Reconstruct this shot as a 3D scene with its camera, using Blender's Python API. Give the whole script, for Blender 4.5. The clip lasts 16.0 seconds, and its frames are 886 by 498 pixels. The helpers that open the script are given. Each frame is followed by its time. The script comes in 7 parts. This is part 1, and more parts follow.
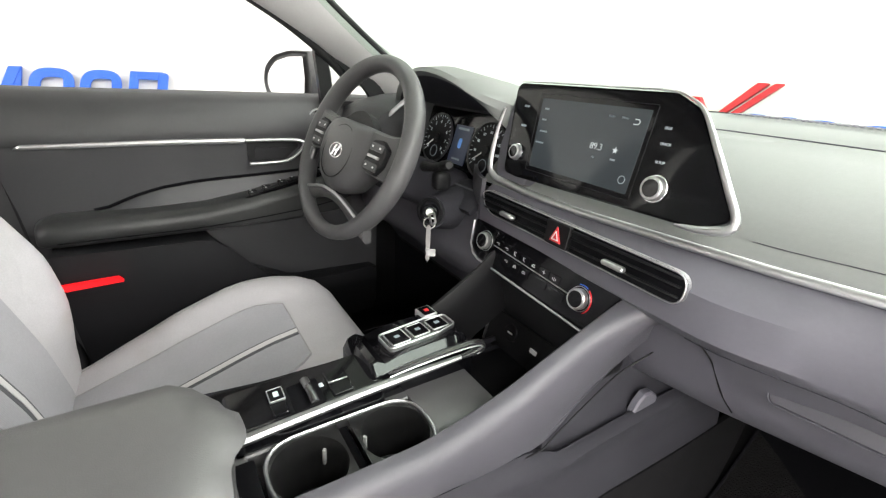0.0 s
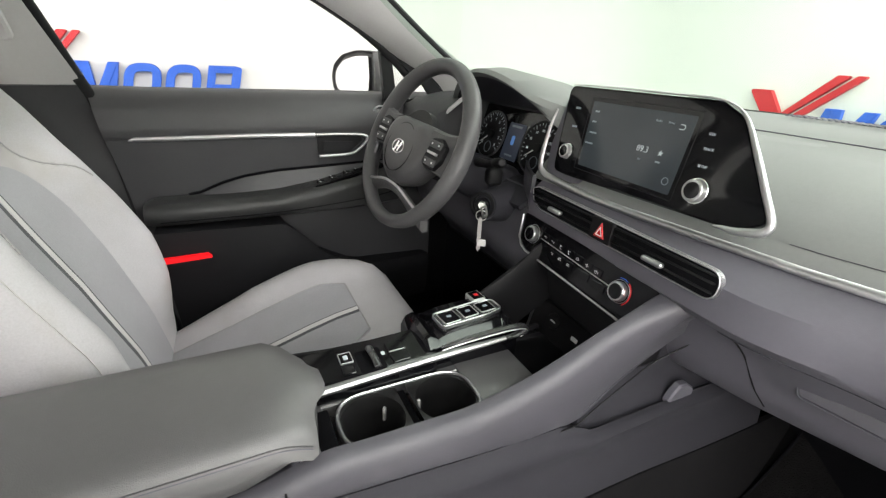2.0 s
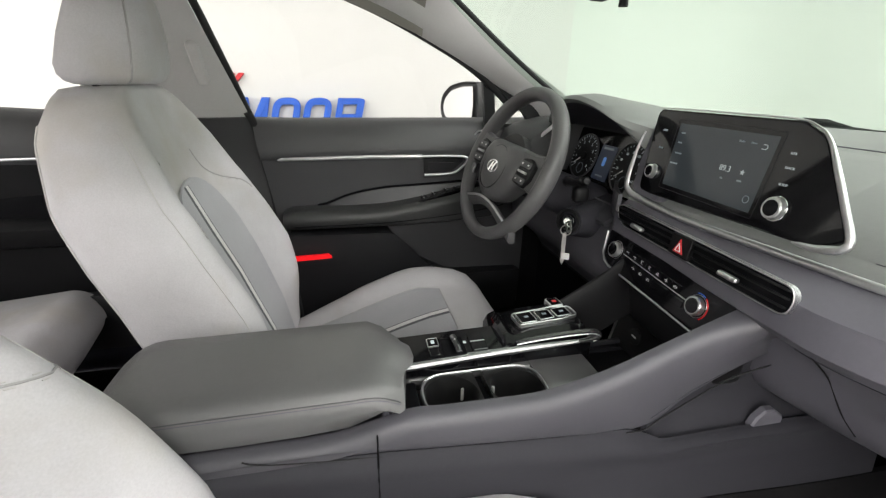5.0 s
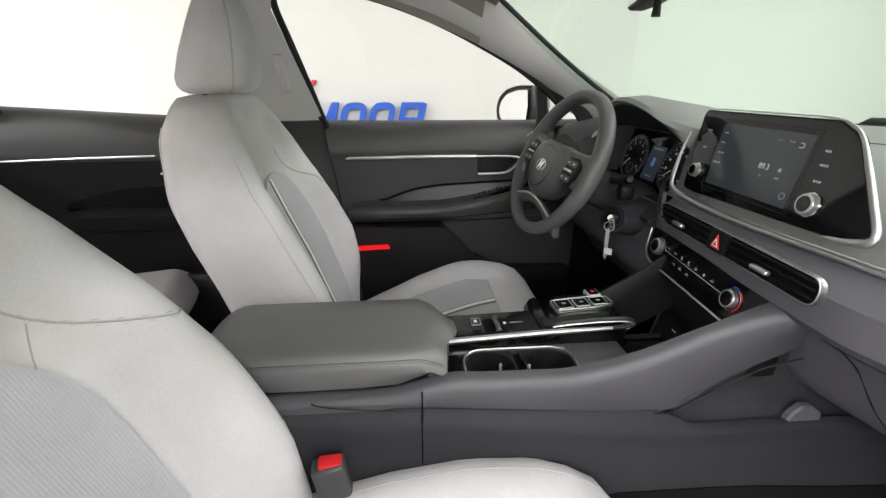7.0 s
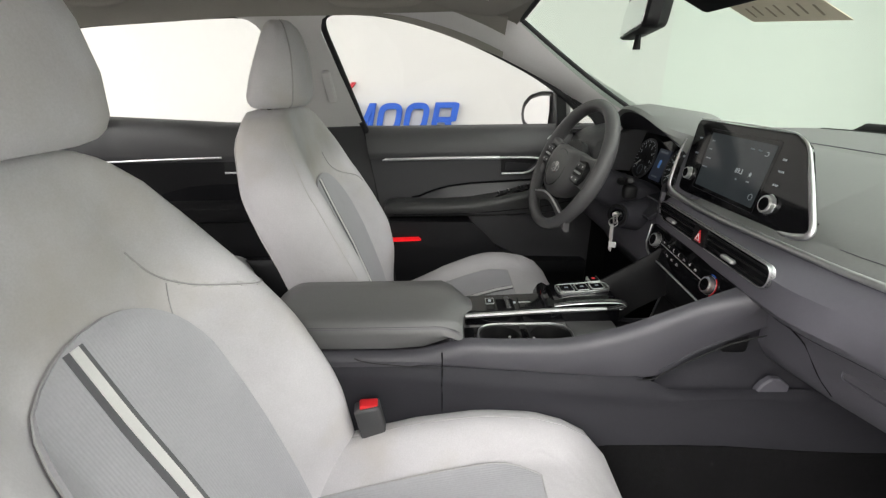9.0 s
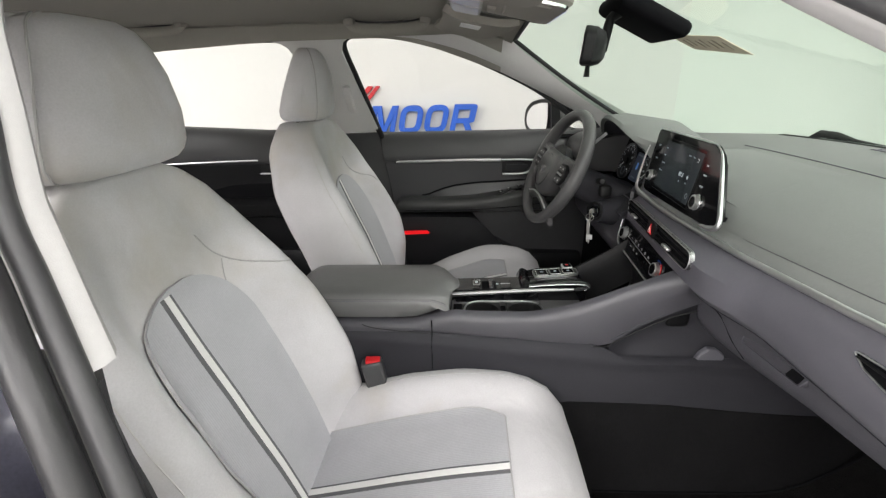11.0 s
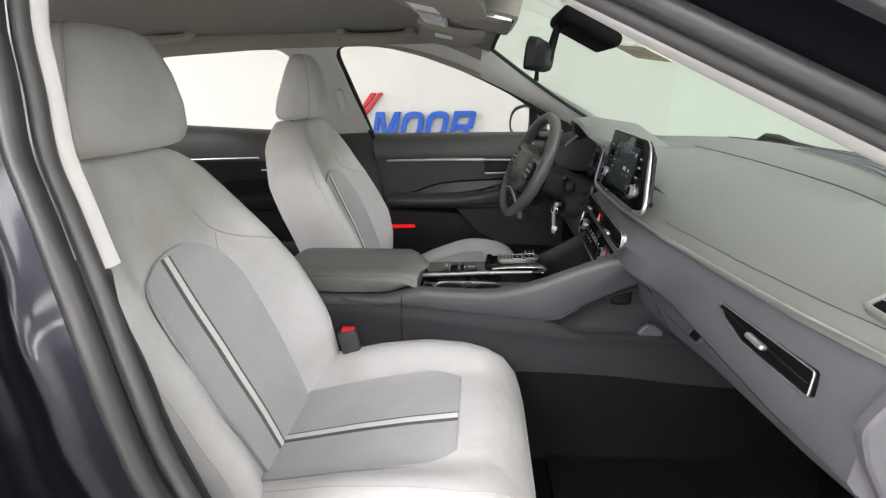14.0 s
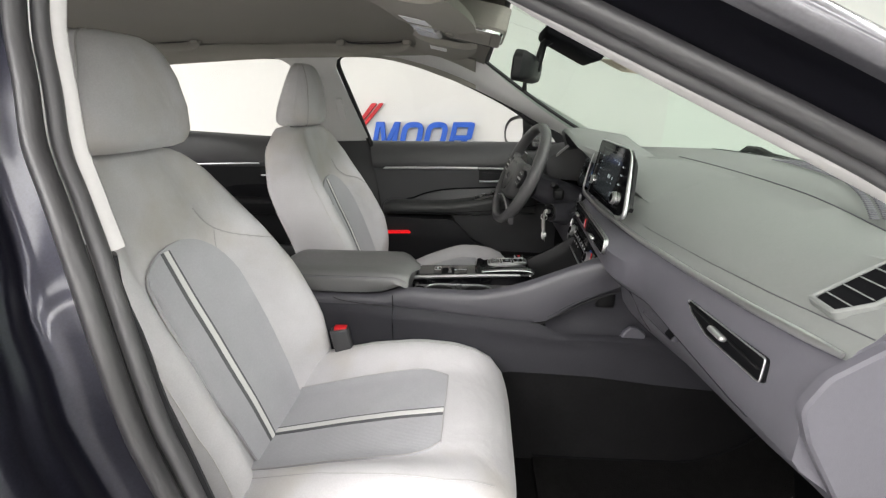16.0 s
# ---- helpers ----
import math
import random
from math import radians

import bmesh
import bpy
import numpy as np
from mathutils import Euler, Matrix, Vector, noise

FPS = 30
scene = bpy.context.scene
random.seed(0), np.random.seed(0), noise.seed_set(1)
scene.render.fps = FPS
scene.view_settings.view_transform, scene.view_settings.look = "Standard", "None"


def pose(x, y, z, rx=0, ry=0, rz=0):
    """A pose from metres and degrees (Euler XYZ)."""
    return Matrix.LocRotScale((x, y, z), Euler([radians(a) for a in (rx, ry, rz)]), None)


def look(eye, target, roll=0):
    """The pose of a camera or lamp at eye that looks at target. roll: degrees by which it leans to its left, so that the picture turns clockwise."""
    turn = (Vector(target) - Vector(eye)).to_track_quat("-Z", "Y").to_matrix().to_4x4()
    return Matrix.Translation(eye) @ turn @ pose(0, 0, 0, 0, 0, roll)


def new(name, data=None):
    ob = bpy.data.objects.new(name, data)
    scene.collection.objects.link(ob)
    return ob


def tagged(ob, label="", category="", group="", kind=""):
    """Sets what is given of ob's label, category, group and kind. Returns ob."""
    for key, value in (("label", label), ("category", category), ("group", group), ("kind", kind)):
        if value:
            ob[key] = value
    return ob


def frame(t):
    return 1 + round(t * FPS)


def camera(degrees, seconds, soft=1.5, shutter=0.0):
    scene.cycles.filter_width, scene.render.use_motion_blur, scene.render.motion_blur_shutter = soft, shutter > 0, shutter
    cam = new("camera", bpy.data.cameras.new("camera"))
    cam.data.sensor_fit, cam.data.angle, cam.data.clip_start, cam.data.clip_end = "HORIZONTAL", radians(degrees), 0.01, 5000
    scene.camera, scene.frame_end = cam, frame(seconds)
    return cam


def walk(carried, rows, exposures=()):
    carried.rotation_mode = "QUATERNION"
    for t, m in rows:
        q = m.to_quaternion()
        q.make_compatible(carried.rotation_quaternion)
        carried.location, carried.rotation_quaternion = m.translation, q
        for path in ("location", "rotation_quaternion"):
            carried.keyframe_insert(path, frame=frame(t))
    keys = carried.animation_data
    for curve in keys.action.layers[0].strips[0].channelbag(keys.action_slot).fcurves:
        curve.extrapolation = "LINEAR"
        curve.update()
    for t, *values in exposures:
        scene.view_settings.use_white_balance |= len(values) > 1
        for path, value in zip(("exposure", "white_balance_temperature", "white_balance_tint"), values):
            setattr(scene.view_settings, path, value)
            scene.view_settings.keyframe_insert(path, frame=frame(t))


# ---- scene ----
cam = camera(91.0, 16.0, soft=1.3)
PATH = [
    (0, (0.403, 0.28, 1.141), (-1.139, 1.31, 0.392), 3.4),
    (0.5, (0.414, 0.27, 1.148), (-1.141, 1.267, 0.379), 3.4),
    (1, (0.423, 0.259, 1.155), (-1.15, 1.213, 0.368), 3.3),
    (1.5, (0.436, 0.247, 1.16), (-1.163, 1.146, 0.365), 3.3),
    (2, (0.453, 0.242, 1.165), (-1.18, 1.076, 0.364), 3.1),
    (2.5, (0.468, 0.242, 1.166), (-1.2, 1.004, 0.368), 2.8),
    (3, (0.482, 0.238, 1.163), (-1.222, 0.925, 0.374), 2.4),
    (3.5, (0.496, 0.233, 1.166), (-1.243, 0.846, 0.393), 2.0),
    (4, (0.514, 0.232, 1.173), (-1.258, 0.772, 0.419), 1.6),
    (6.5, (0.613, 0.234, 1.174), (-1.247, 0.46, 0.476), 0.2),
    (7, (0.637, 0.237, 1.177), (-1.228, 0.391, 0.471), -0.0),
    (7.5, (0.663, 0.251, 1.182), (-1.205, 0.343, 0.473), -0.1),
    (8, (0.695, 0.27, 1.191), (-1.173, 0.315, 0.479), -0.3),
    (8.5, (0.739, 0.269, 1.205), (-1.128, 0.286, 0.488), -0.5),
    (9, (0.781, 0.253, 1.218), (-1.084, 0.254, 0.495), -0.8),
    (11.5, (0.998, 0.356, 1.268), (-0.857, 0.215, 0.534), -1.5),
    (12, (1.031, 0.373, 1.264), (-0.823, 0.224, 0.528), -1.3),
    (12.5, (1.053, 0.387, 1.258), (-0.801, 0.234, 0.525), -1.3),
    (13, (1.064, 0.406, 1.256), (-0.793, 0.252, 0.53), -1.2),
    (13.5, (1.074, 0.425, 1.25), (-0.789, 0.27, 0.539), -1.1),
    (14, (1.086, 0.435, 1.249), (-0.783, 0.277, 0.553), -1.0),
    (14.5, (1.097, 0.441, 1.249), (-0.776, 0.279, 0.566), -0.7),
    (15, (1.108, 0.449, 1.245), (-0.769, 0.284, 0.575), -0.4),
    (15.5, (1.115, 0.455, 1.245), (-0.766, 0.292, 0.585), -0.2),
    (16, (1.127, 0.461, 1.241), (-0.758, 0.304, 0.593), -0.1),
]
walk(cam, [(t, look(eye, target, roll)) for t, eye, target, roll in PATH],
     exposures=[(0.0, 1.3), (0.5, 0.96), (1.0, 0.87), (3.0, 0.80), (4.0, 0.67), (6.5, 0.46), (9.0, 0.35), (12.0, 0.32), (16.0, 0.29)])

# ---- world and lights ----
world = bpy.data.worlds.new("showroom_air")
scene.world = world
world.use_nodes = True
world.node_tree.nodes["Background"].inputs[0].default_value = (0.9, 0.95, 0.9, 1)
world.node_tree.nodes["Background"].inputs[1].default_value = 0.05


def lamp_panel(x, y, z, sx, sy, watts):
    data = bpy.data.lights.new("unseen_ceiling_light", "AREA")
    data.shape, data.size, data.size_y, data.energy = "RECTANGLE", sx, sy, watts
    data.color = (0.99, 0.975, 0.965)
    ob = new("unseen_ceiling_light", data)
    ob.matrix_world = pose(x, y, z)
    return ob


# ---- materials ----
def material(name, colour, rough=0.5, metal=0.0, vary=0.12, grain=0.0, scale=60.0, coarse=3.0,
             coat=0.0, coat_rough=0.05, emit=0.0, sheen=0.0, spec=0.5, dirt=None, bump=0.002):
    """A principled material with variation at two scales and a fine relief."""
    m = bpy.data.materials.new(name)
    m.use_nodes = True
    n, l = m.node_tree.nodes, m.node_tree.links
    b = n["Principled BSDF"]
    b.inputs["Roughness"].default_value = rough
    b.inputs["Metallic"].default_value = metal
    b.inputs["Specular IOR Level"].default_value = spec
    b.inputs["Coat Weight"].default_value = coat
    b.inputs["Coat Roughness"].default_value = coat_rough
    if sheen:
        b.inputs["Sheen Weight"].default_value = sheen
        b.inputs["Sheen Roughness"].default_value = 0.5
    c = (*colour, 1)
    b.inputs["Base Color"].default_value = c
    if emit:
        b.inputs["Emission Color"].default_value = c
        b.inputs["Emission Strength"].default_value = emit
    where = n.new("ShaderNodeTexCoord")
    if vary:
        big, fine = n.new("ShaderNodeTexNoise"), n.new("ShaderNodeTexNoise")
        for tex, s in ((big, coarse), (fine, scale)):
            tex.inputs["Scale"].default_value = s
            tex.inputs["Detail"].default_value = 3.0
            l.new(where.outputs["Object"], tex.inputs["Vector"])
        both = n.new("ShaderNodeMath")
        both.operation = "MULTIPLY_ADD"
        l.new(fine.outputs["Fac"], both.inputs[0])
        both.inputs[1].default_value = 0.5
        l.new(big.outputs["Fac"], both.inputs[2])
        ramp = n.new("ShaderNodeMapRange")
        ramp.inputs["From Min"].default_value, ramp.inputs["From Max"].default_value = 0.45, 1.05
        ramp.inputs["To Min"].default_value, ramp.inputs["To Max"].default_value = 1 - vary, 1 + vary
        l.new(both.outputs[0], ramp.inputs["Value"])
        mul = n.new("ShaderNodeVectorMath")
        mul.operation = "SCALE"
        mul.inputs[0].default_value = colour
        l.new(ramp.outputs["Result"], mul.inputs["Scale"])
        out = mul.outputs[0]
        if dirt:
            spots = n.new("ShaderNodeTexNoise")
            spots.inputs["Scale"].default_value = 5.0
            spots.inputs["Detail"].default_value = 5.0
            l.new(where.outputs["Object"], spots.inputs["Vector"])
            cut = n.new("ShaderNodeMapRange")
            cut.inputs["From Min"].default_value, cut.inputs["From Max"].default_value = 0.52, 0.72
            cut.inputs["To Max"].default_value = 0.75
            l.new(spots.outputs["Fac"], cut.inputs["Value"])
            mix = n.new("ShaderNodeMix")
            mix.data_type = "RGBA"
            l.new(cut.outputs["Result"], mix.inputs[0])
            l.new(out, mix.inputs[6])
            mix.inputs[7].default_value = (*dirt, 1)
            out = mix.outputs[2]
        l.new(out, b.inputs["Base Color"])
        r = n.new("ShaderNodeMapRange")
        r.inputs["To Min"].default_value, r.inputs["To Max"].default_value = max(rough - 0.07, 0.02), min(rough + 0.07, 1)
        l.new(big.outputs["Fac"], r.inputs["Value"])
        l.new(r.outputs["Result"], b.inputs["Roughness"])
    if grain:
        tex = n.new("ShaderNodeTexNoise")
        tex.inputs["Scale"].default_value = scale * 6
        tex.inputs["Detail"].default_value = 2.0
        l.new(where.outputs["Object"], tex.inputs["Vector"])
        bp = n.new("ShaderNodeBump")
        bp.inputs["Strength"].default_value = grain
        bp.inputs["Distance"].default_value = bump
        l.new(tex.outputs["Fac"], bp.inputs["Height"])
        l.new(bp.outputs["Normal"], b.inputs["Normal"])
    return m


def creased(m, scale, strength, distance):
    """Adds broad soft creases under a material's fine relief."""
    n, l = m.node_tree.nodes, m.node_tree.links
    where, tex, bp = n.new("ShaderNodeTexCoord"), n.new("ShaderNodeTexNoise"), n.new("ShaderNodeBump")
    tex.inputs["Scale"].default_value, tex.inputs["Detail"].default_value, tex.inputs["Distortion"].default_value = scale, 3.0, 0.8
    l.new(where.outputs["Object"], tex.inputs["Vector"])
    bp.inputs["Strength"].default_value, bp.inputs["Distance"].default_value = strength, distance
    l.new(tex.outputs["Fac"], bp.inputs["Height"])
    b = n["Principled BSDF"]
    if b.inputs["Normal"].links:
        fine = b.inputs["Normal"].links[0].from_node
        l.new(bp.outputs["Normal"], fine.inputs["Normal"])
    else:
        l.new(bp.outputs["Normal"], b.inputs["Normal"])
    return m


def ribbed(name, colour, rough, pitch, axis=0, deep=0.35):
    """Cloth woven in fine ribs across one axis."""
    m = material(name, colour, rough, vary=0.1, scale=240.0, coarse=7.0, sheen=0.15, spec=0.25)
    n, l = m.node_tree.nodes, m.node_tree.links
    where, wave, bp = n.new("ShaderNodeTexCoord"), n.new("ShaderNodeTexWave"), n.new("ShaderNodeBump")
    wave.bands_direction = "XYZ"[axis]
    wave.inputs["Scale"].default_value = 1.0 / (pitch * 2 * math.pi) * 2 * math.pi / 2
    wave.inputs["Distortion"].default_value = 0.6
    wave.inputs["Detail Scale"].default_value = 30.0
    l.new(where.outputs["Object"], wave.inputs["Vector"])
    bp.inputs["Strength"].default_value = deep
    bp.inputs["Distance"].default_value = 0.0015
    l.new(wave.outputs["Fac"], bp.inputs["Height"])
    l.new(bp.outputs["Normal"], n["Principled BSDF"].inputs["Normal"])
    return m


def clear_glass(name, tint, gloss=0.03):
    m = bpy.data.materials.new(name)
    m.use_nodes = True
    n, l = m.node_tree.nodes, m.node_tree.links
    n.remove(n["Principled BSDF"])
    a, g, mix = n.new("ShaderNodeBsdfTransparent"), n.new("ShaderNodeBsdfGlossy"), n.new("ShaderNodeMixShader")
    a.inputs[0].default_value = (*tint, 1)
    g.inputs["Roughness"].default_value = 0.02
    weight, power, add = n.new("ShaderNodeLayerWeight"), n.new("ShaderNodeMath"), n.new("ShaderNodeMath")
    weight.inputs["Blend"].default_value = 0.5
    power.operation, power.inputs[1].default_value = "POWER", 5.0
    add.operation, add.inputs[1].default_value, add.inputs[2].default_value = "MULTIPLY_ADD", 0.35, gloss
    l.new(weight.outputs["Facing"], power.inputs[0])
    l.new(power.outputs[0], add.inputs[0])
    l.new(add.outputs[0], mix.inputs[0])
    l.new(a.outputs[0], mix.inputs[1])
    l.new(g.outputs[0], mix.inputs[2])
    l.new(mix.outputs[0], n["Material Output"].inputs["Surface"])
    return m


M = {
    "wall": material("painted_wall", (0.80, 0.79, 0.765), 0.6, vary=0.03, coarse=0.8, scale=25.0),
    # the white wall paint, darkened for the lower light on the west wall
    "wall_w": material("dimmed_side_wall", (0.64, 0.632, 0.618), 0.6, vary=0.03, coarse=0.8, scale=25.0),
    # the white wall paint, dimmed, with the windshield's green cast mixed in
    "wall_f": material("green_dimmed_front_wall", (0.655, 0.68, 0.648), 0.6, vary=0.03, coarse=0.8, scale=25.0),
    "floor": material("sealed_concrete", (0.44, 0.435, 0.425), 0.35, vary=0.12, coarse=1.2, scale=30.0),
    "cloth": material("light_grey_cloth", (0.57, 0.555, 0.572), 0.9, vary=0.14, grain=0.12, scale=420.0, coarse=6.0, sheen=0.2, spec=0.2, bump=0.0006,
                      dirt=(0.48, 0.445, 0.40)),
    "insert": ribbed("ribbed_grey_cloth", (0.43, 0.428, 0.452), 0.85, 0.006, 0, 0.2),
    "stripe_w": material("white_cloth_band", (0.76, 0.75, 0.74), 0.85, vary=0.06, grain=0.12, bump=0.0006, scale=420.0, spec=0.2),
    "stripe_d": material("dark_cloth_piping", (0.14, 0.14, 0.147), 0.8, vary=0.08, grain=0.12, bump=0.0006, scale=420.0, spec=0.2),
    # darker than the cloth: paints the shade lying in the pressed seams
    "groove": material("seam_shade", (0.43, 0.42, 0.42), 0.9, vary=0.05, spec=0.1),
    "thread": material("pale_stitching", (0.56, 0.545, 0.535), 0.8, vary=0.05),
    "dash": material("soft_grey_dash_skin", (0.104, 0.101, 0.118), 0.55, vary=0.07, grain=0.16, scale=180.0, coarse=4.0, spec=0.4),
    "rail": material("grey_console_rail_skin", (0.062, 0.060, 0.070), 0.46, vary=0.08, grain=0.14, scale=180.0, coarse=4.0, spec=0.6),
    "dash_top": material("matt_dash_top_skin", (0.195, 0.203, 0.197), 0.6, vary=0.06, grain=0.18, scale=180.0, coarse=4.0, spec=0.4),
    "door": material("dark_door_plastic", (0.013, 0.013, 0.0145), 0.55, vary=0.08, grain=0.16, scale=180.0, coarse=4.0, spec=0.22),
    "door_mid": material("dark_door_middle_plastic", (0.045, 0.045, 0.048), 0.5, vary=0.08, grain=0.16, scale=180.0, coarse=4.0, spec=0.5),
    # door plastic blackened for the dim light on the rear door
    "door_shaded": material("shaded_rear_door_plastic", (0.007, 0.007, 0.0078), 0.55, vary=0.08, grain=0.16, scale=180.0, coarse=4.0, spec=0.18),
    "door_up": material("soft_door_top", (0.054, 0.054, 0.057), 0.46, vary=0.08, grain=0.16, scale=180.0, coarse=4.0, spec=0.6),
    "dash_low": material("dark_grey_console_plastic", (0.031, 0.0305, 0.036), 0.6, vary=0.1, grain=0.16, scale=180.0, coarse=4.0, spec=0.18),
    "throat": material("black_vent_throat", (0.006, 0.006, 0.007), 0.8, vary=0.0, spec=0.05),
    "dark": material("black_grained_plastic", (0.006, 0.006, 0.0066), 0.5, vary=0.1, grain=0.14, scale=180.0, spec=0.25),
    "rest": material("dark_leatherette", (0.118, 0.118, 0.118), 0.38, vary=0.09, grain=0.22, scale=150.0, coarse=5.0, spec=0.8),
    "arm": material("dark_door_armrest_skin", (0.034, 0.035, 0.035), 0.42, vary=0.09, grain=0.2, scale=150.0, coarse=5.0, spec=0.5),
    "wheel": material("steering_wheel_skin", (0.080, 0.079, 0.081), 0.42, vary=0.08, grain=0.15, scale=160.0, spec=0.45),
    "gloss": material("gloss_black_trim", (0.005, 0.005, 0.006), 0.06, vary=0.0, spec=0.3),
    "silver": material("satin_silver_trim", (0.60, 0.60, 0.61), 0.38, metal=1.0, vary=0.05, scale=90.0),
    "deck": material("satin_grey_deck", (0.15, 0.149, 0.15), 0.36, metal=0.3, vary=0.06, grain=0.08, scale=180.0, spec=0.5),
    "well": material("black_well_rubber", (0.016, 0.016, 0.016), 0.32, vary=0.1, spec=0.4),
    "darkchrome": material("dark_satin_chrome", (0.16, 0.16, 0.165), 0.28, metal=0.9, vary=0.06),
    "chrome": material("bright_chrome", (0.85, 0.85, 0.86), 0.1, metal=1.0, vary=0.03),
    "button": material("silver_painted_button", (0.55, 0.55, 0.55), 0.3, metal=0.85, vary=0.04),
    "carpet": material("black_carpet", (0.005, 0.0048, 0.0049), 1.0, vary=0.25, grain=0.9, scale=120.0, coarse=6.0, spec=0.1, bump=0.006),
    "felt": material("charcoal_side_felt", (0.011, 0.0107, 0.0113), 1.0, vary=0.3, grain=0.7, scale=130.0, coarse=9.0, spec=0.1, bump=0.004),
    "mat": material("charcoal_mat_pile", (0.010, 0.0096, 0.0094), 1.0, vary=0.45, grain=0.9, scale=60.0, coarse=5.0, spec=0.05, bump=0.006),
    "liner": material("grey_headliner_cloth", (0.29, 0.275, 0.25), 0.95, vary=0.06, grain=0.3, scale=240.0, coarse=3.0, spec=0.1),
    "pillar": material("pale_grey_pillar_trim", (0.60, 0.585, 0.585), 0.65, vary=0.05, grain=0.15, scale=200.0, spec=0.35),
    "rubber": material("black_rubber_seal", (0.022, 0.022, 0.023), 0.55, spec=0.25, vary=0.12, grain=0.1, scale=60.0),
    "sealgrey": material("grey_rubber_seal", (0.056, 0.055, 0.058), 0.45, vary=0.12, grain=0.1, scale=60.0),
    "sealblack": material("smooth_black_seal_rubber", (0.034, 0.033, 0.035), 0.36, spec=0.5, vary=0.12, grain=0.08, scale=60.0),
    "red": material("red_plastic", (0.62, 0.02, 0.025), 0.35, vary=0.05),
    "redlamp": material("red_courtesy_lamp_lens", (0.75, 0.008, 0.012), 0.3, vary=0.03, emit=0.45),
    "redsign": material("red_sign_face", (0.50, 0.012, 0.02), 0.5, vary=0.04),
    "bluesign": material("blue_sign_face", (0.018, 0.10, 0.52), 0.5, vary=0.06, coarse=4.0),
    "whiteletter": material("white_print", (0.75, 0.75, 0.75), 0.5, vary=0.0),
    "lit": material("lit_white_figures", (0.5, 0.55, 0.57), 0.5, vary=0.0, emit=0.10),
    "lit_mid": material("soft_lit_figures", (0.45, 0.5, 0.52), 0.5, vary=0.0, emit=0.12),
    "lit_dim": material("dim_lit_figures", (0.16, 0.19, 0.21), 0.5, vary=0.0, emit=0.12),
    "lit_blue": material("lit_blue_display", (0.10, 0.26, 0.62), 0.4, vary=0.0, emit=0.16),
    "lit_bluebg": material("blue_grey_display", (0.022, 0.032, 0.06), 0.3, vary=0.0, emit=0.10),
    "screen": material("dark_lit_screen", (0.030, 0.036, 0.041), 0.12, vary=0.0, emit=0.15, spec=0.3),
    "mirror": material("mirror_silver", (0.72, 0.72, 0.73), 0.02, metal=1.0, vary=0.0),
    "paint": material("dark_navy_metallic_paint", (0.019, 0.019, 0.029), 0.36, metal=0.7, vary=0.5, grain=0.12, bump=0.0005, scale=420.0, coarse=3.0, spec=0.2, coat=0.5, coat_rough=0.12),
    # body navy with a lighter base, so the pillar's reflected highlight is painted in
    "paint_highlit": material("highlit_navy_paint", (0.09, 0.088, 0.10), 0.3, metal=0.6, vary=0.2, scale=300.0, coarse=3.0, spec=0.5, coat=1.0, coat_rough=0.12),
    # the body's navy again, blackened to carry the shade inside the door aperture
    "paint_shaded": material("shaded_navy_jamb_paint", (0.003, 0.003, 0.0045), 0.55, vary=0.5, scale=700.0, coarse=3.0, spec=0.05),
    "paper": material("aged_card", (0.68, 0.63, 0.48), 0.8, vary=0.08),
    "ink": material("grey_ink", (0.32, 0.28, 0.2), 0.8, vary=0.0),
    "lens": material("frosted_lamp_lens", (0.55, 0.55, 0.54), 0.3, vary=0.03),
    "lens_dim": material("smoky_lamp_lens", (0.36, 0.35, 0.335), 0.25, vary=0.04),
    "strip": material("brushed_grey_strip", (0.40, 0.40, 0.405), 0.48, metal=1.0, vary=0.06, scale=90.0),
    "keytag": material("pale_key_metal", (0.48, 0.46, 0.45), 0.4, metal=0.4, vary=0.06),
    "steel": material("key_steel", (0.78, 0.77, 0.74), 0.3, metal=1.0, vary=0.06),
    "windshield": clear_glass("green_tinted_windshield", (0.75, 0.86, 0.78)),
    "sideglass": clear_glass("clear_side_glass", (0.95, 0.96, 0.945)),
}

creased(M["cloth"], 9.0, 0.35, 0.012)
creased(M["insert"], 8.0, 0.25, 0.010)
creased(M["rest"], 7.0, 0.15, 0.008)

# ---- mesh helpers ----
def thing(name, label, category, kind="", group=""):
    ob = new(name)
    ob.empty_display_size = 0.05
    return tagged(ob, label, category, group, kind)


def part(name, bm, mat, parent=None, label="", sharp=38.0):
    """Links a bmesh as one mesh object under a thing or a part."""
    bmesh.ops.recalc_face_normals(bm, faces=bm.faces)
    for f in bm.faces:
        f.smooth = True
    limit = radians(sharp)
    for e in bm.edges:
        if len(e.link_faces) == 2 and e.calc_face_angle(0) > limit:
            e.smooth = False
    me = bpy.data.meshes.new(name)
    bm.to_mesh(me)
    bm.free()
    me.materials.append(M[mat] if isinstance(mat, str) else mat)
    ob = new(name, me)
    if parent is not None:
        ob.parent = parent
    if label:
        ob["label"] = label
    return ob


def loft(rings, closed=True, caps=True, bm=None):
    """Skins a list of rings of equally many points."""
    bm = bm or bmesh.new()
    rows = [[bm.verts.new(p) for p in ring] for ring in rings]
    n = len(rows[0])
    for a, b in zip(rows, rows[1:]):
        for i in range(n if closed else n - 1):
            j = (i + 1) % n
            try:
                bm.faces.new((a[i], a[j], b[j], b[i]))
            except ValueError:
                pass
    if caps and closed:
        bm.faces.new(rows[0][::-1])
        bm.faces.new(rows[-1])
    return bm


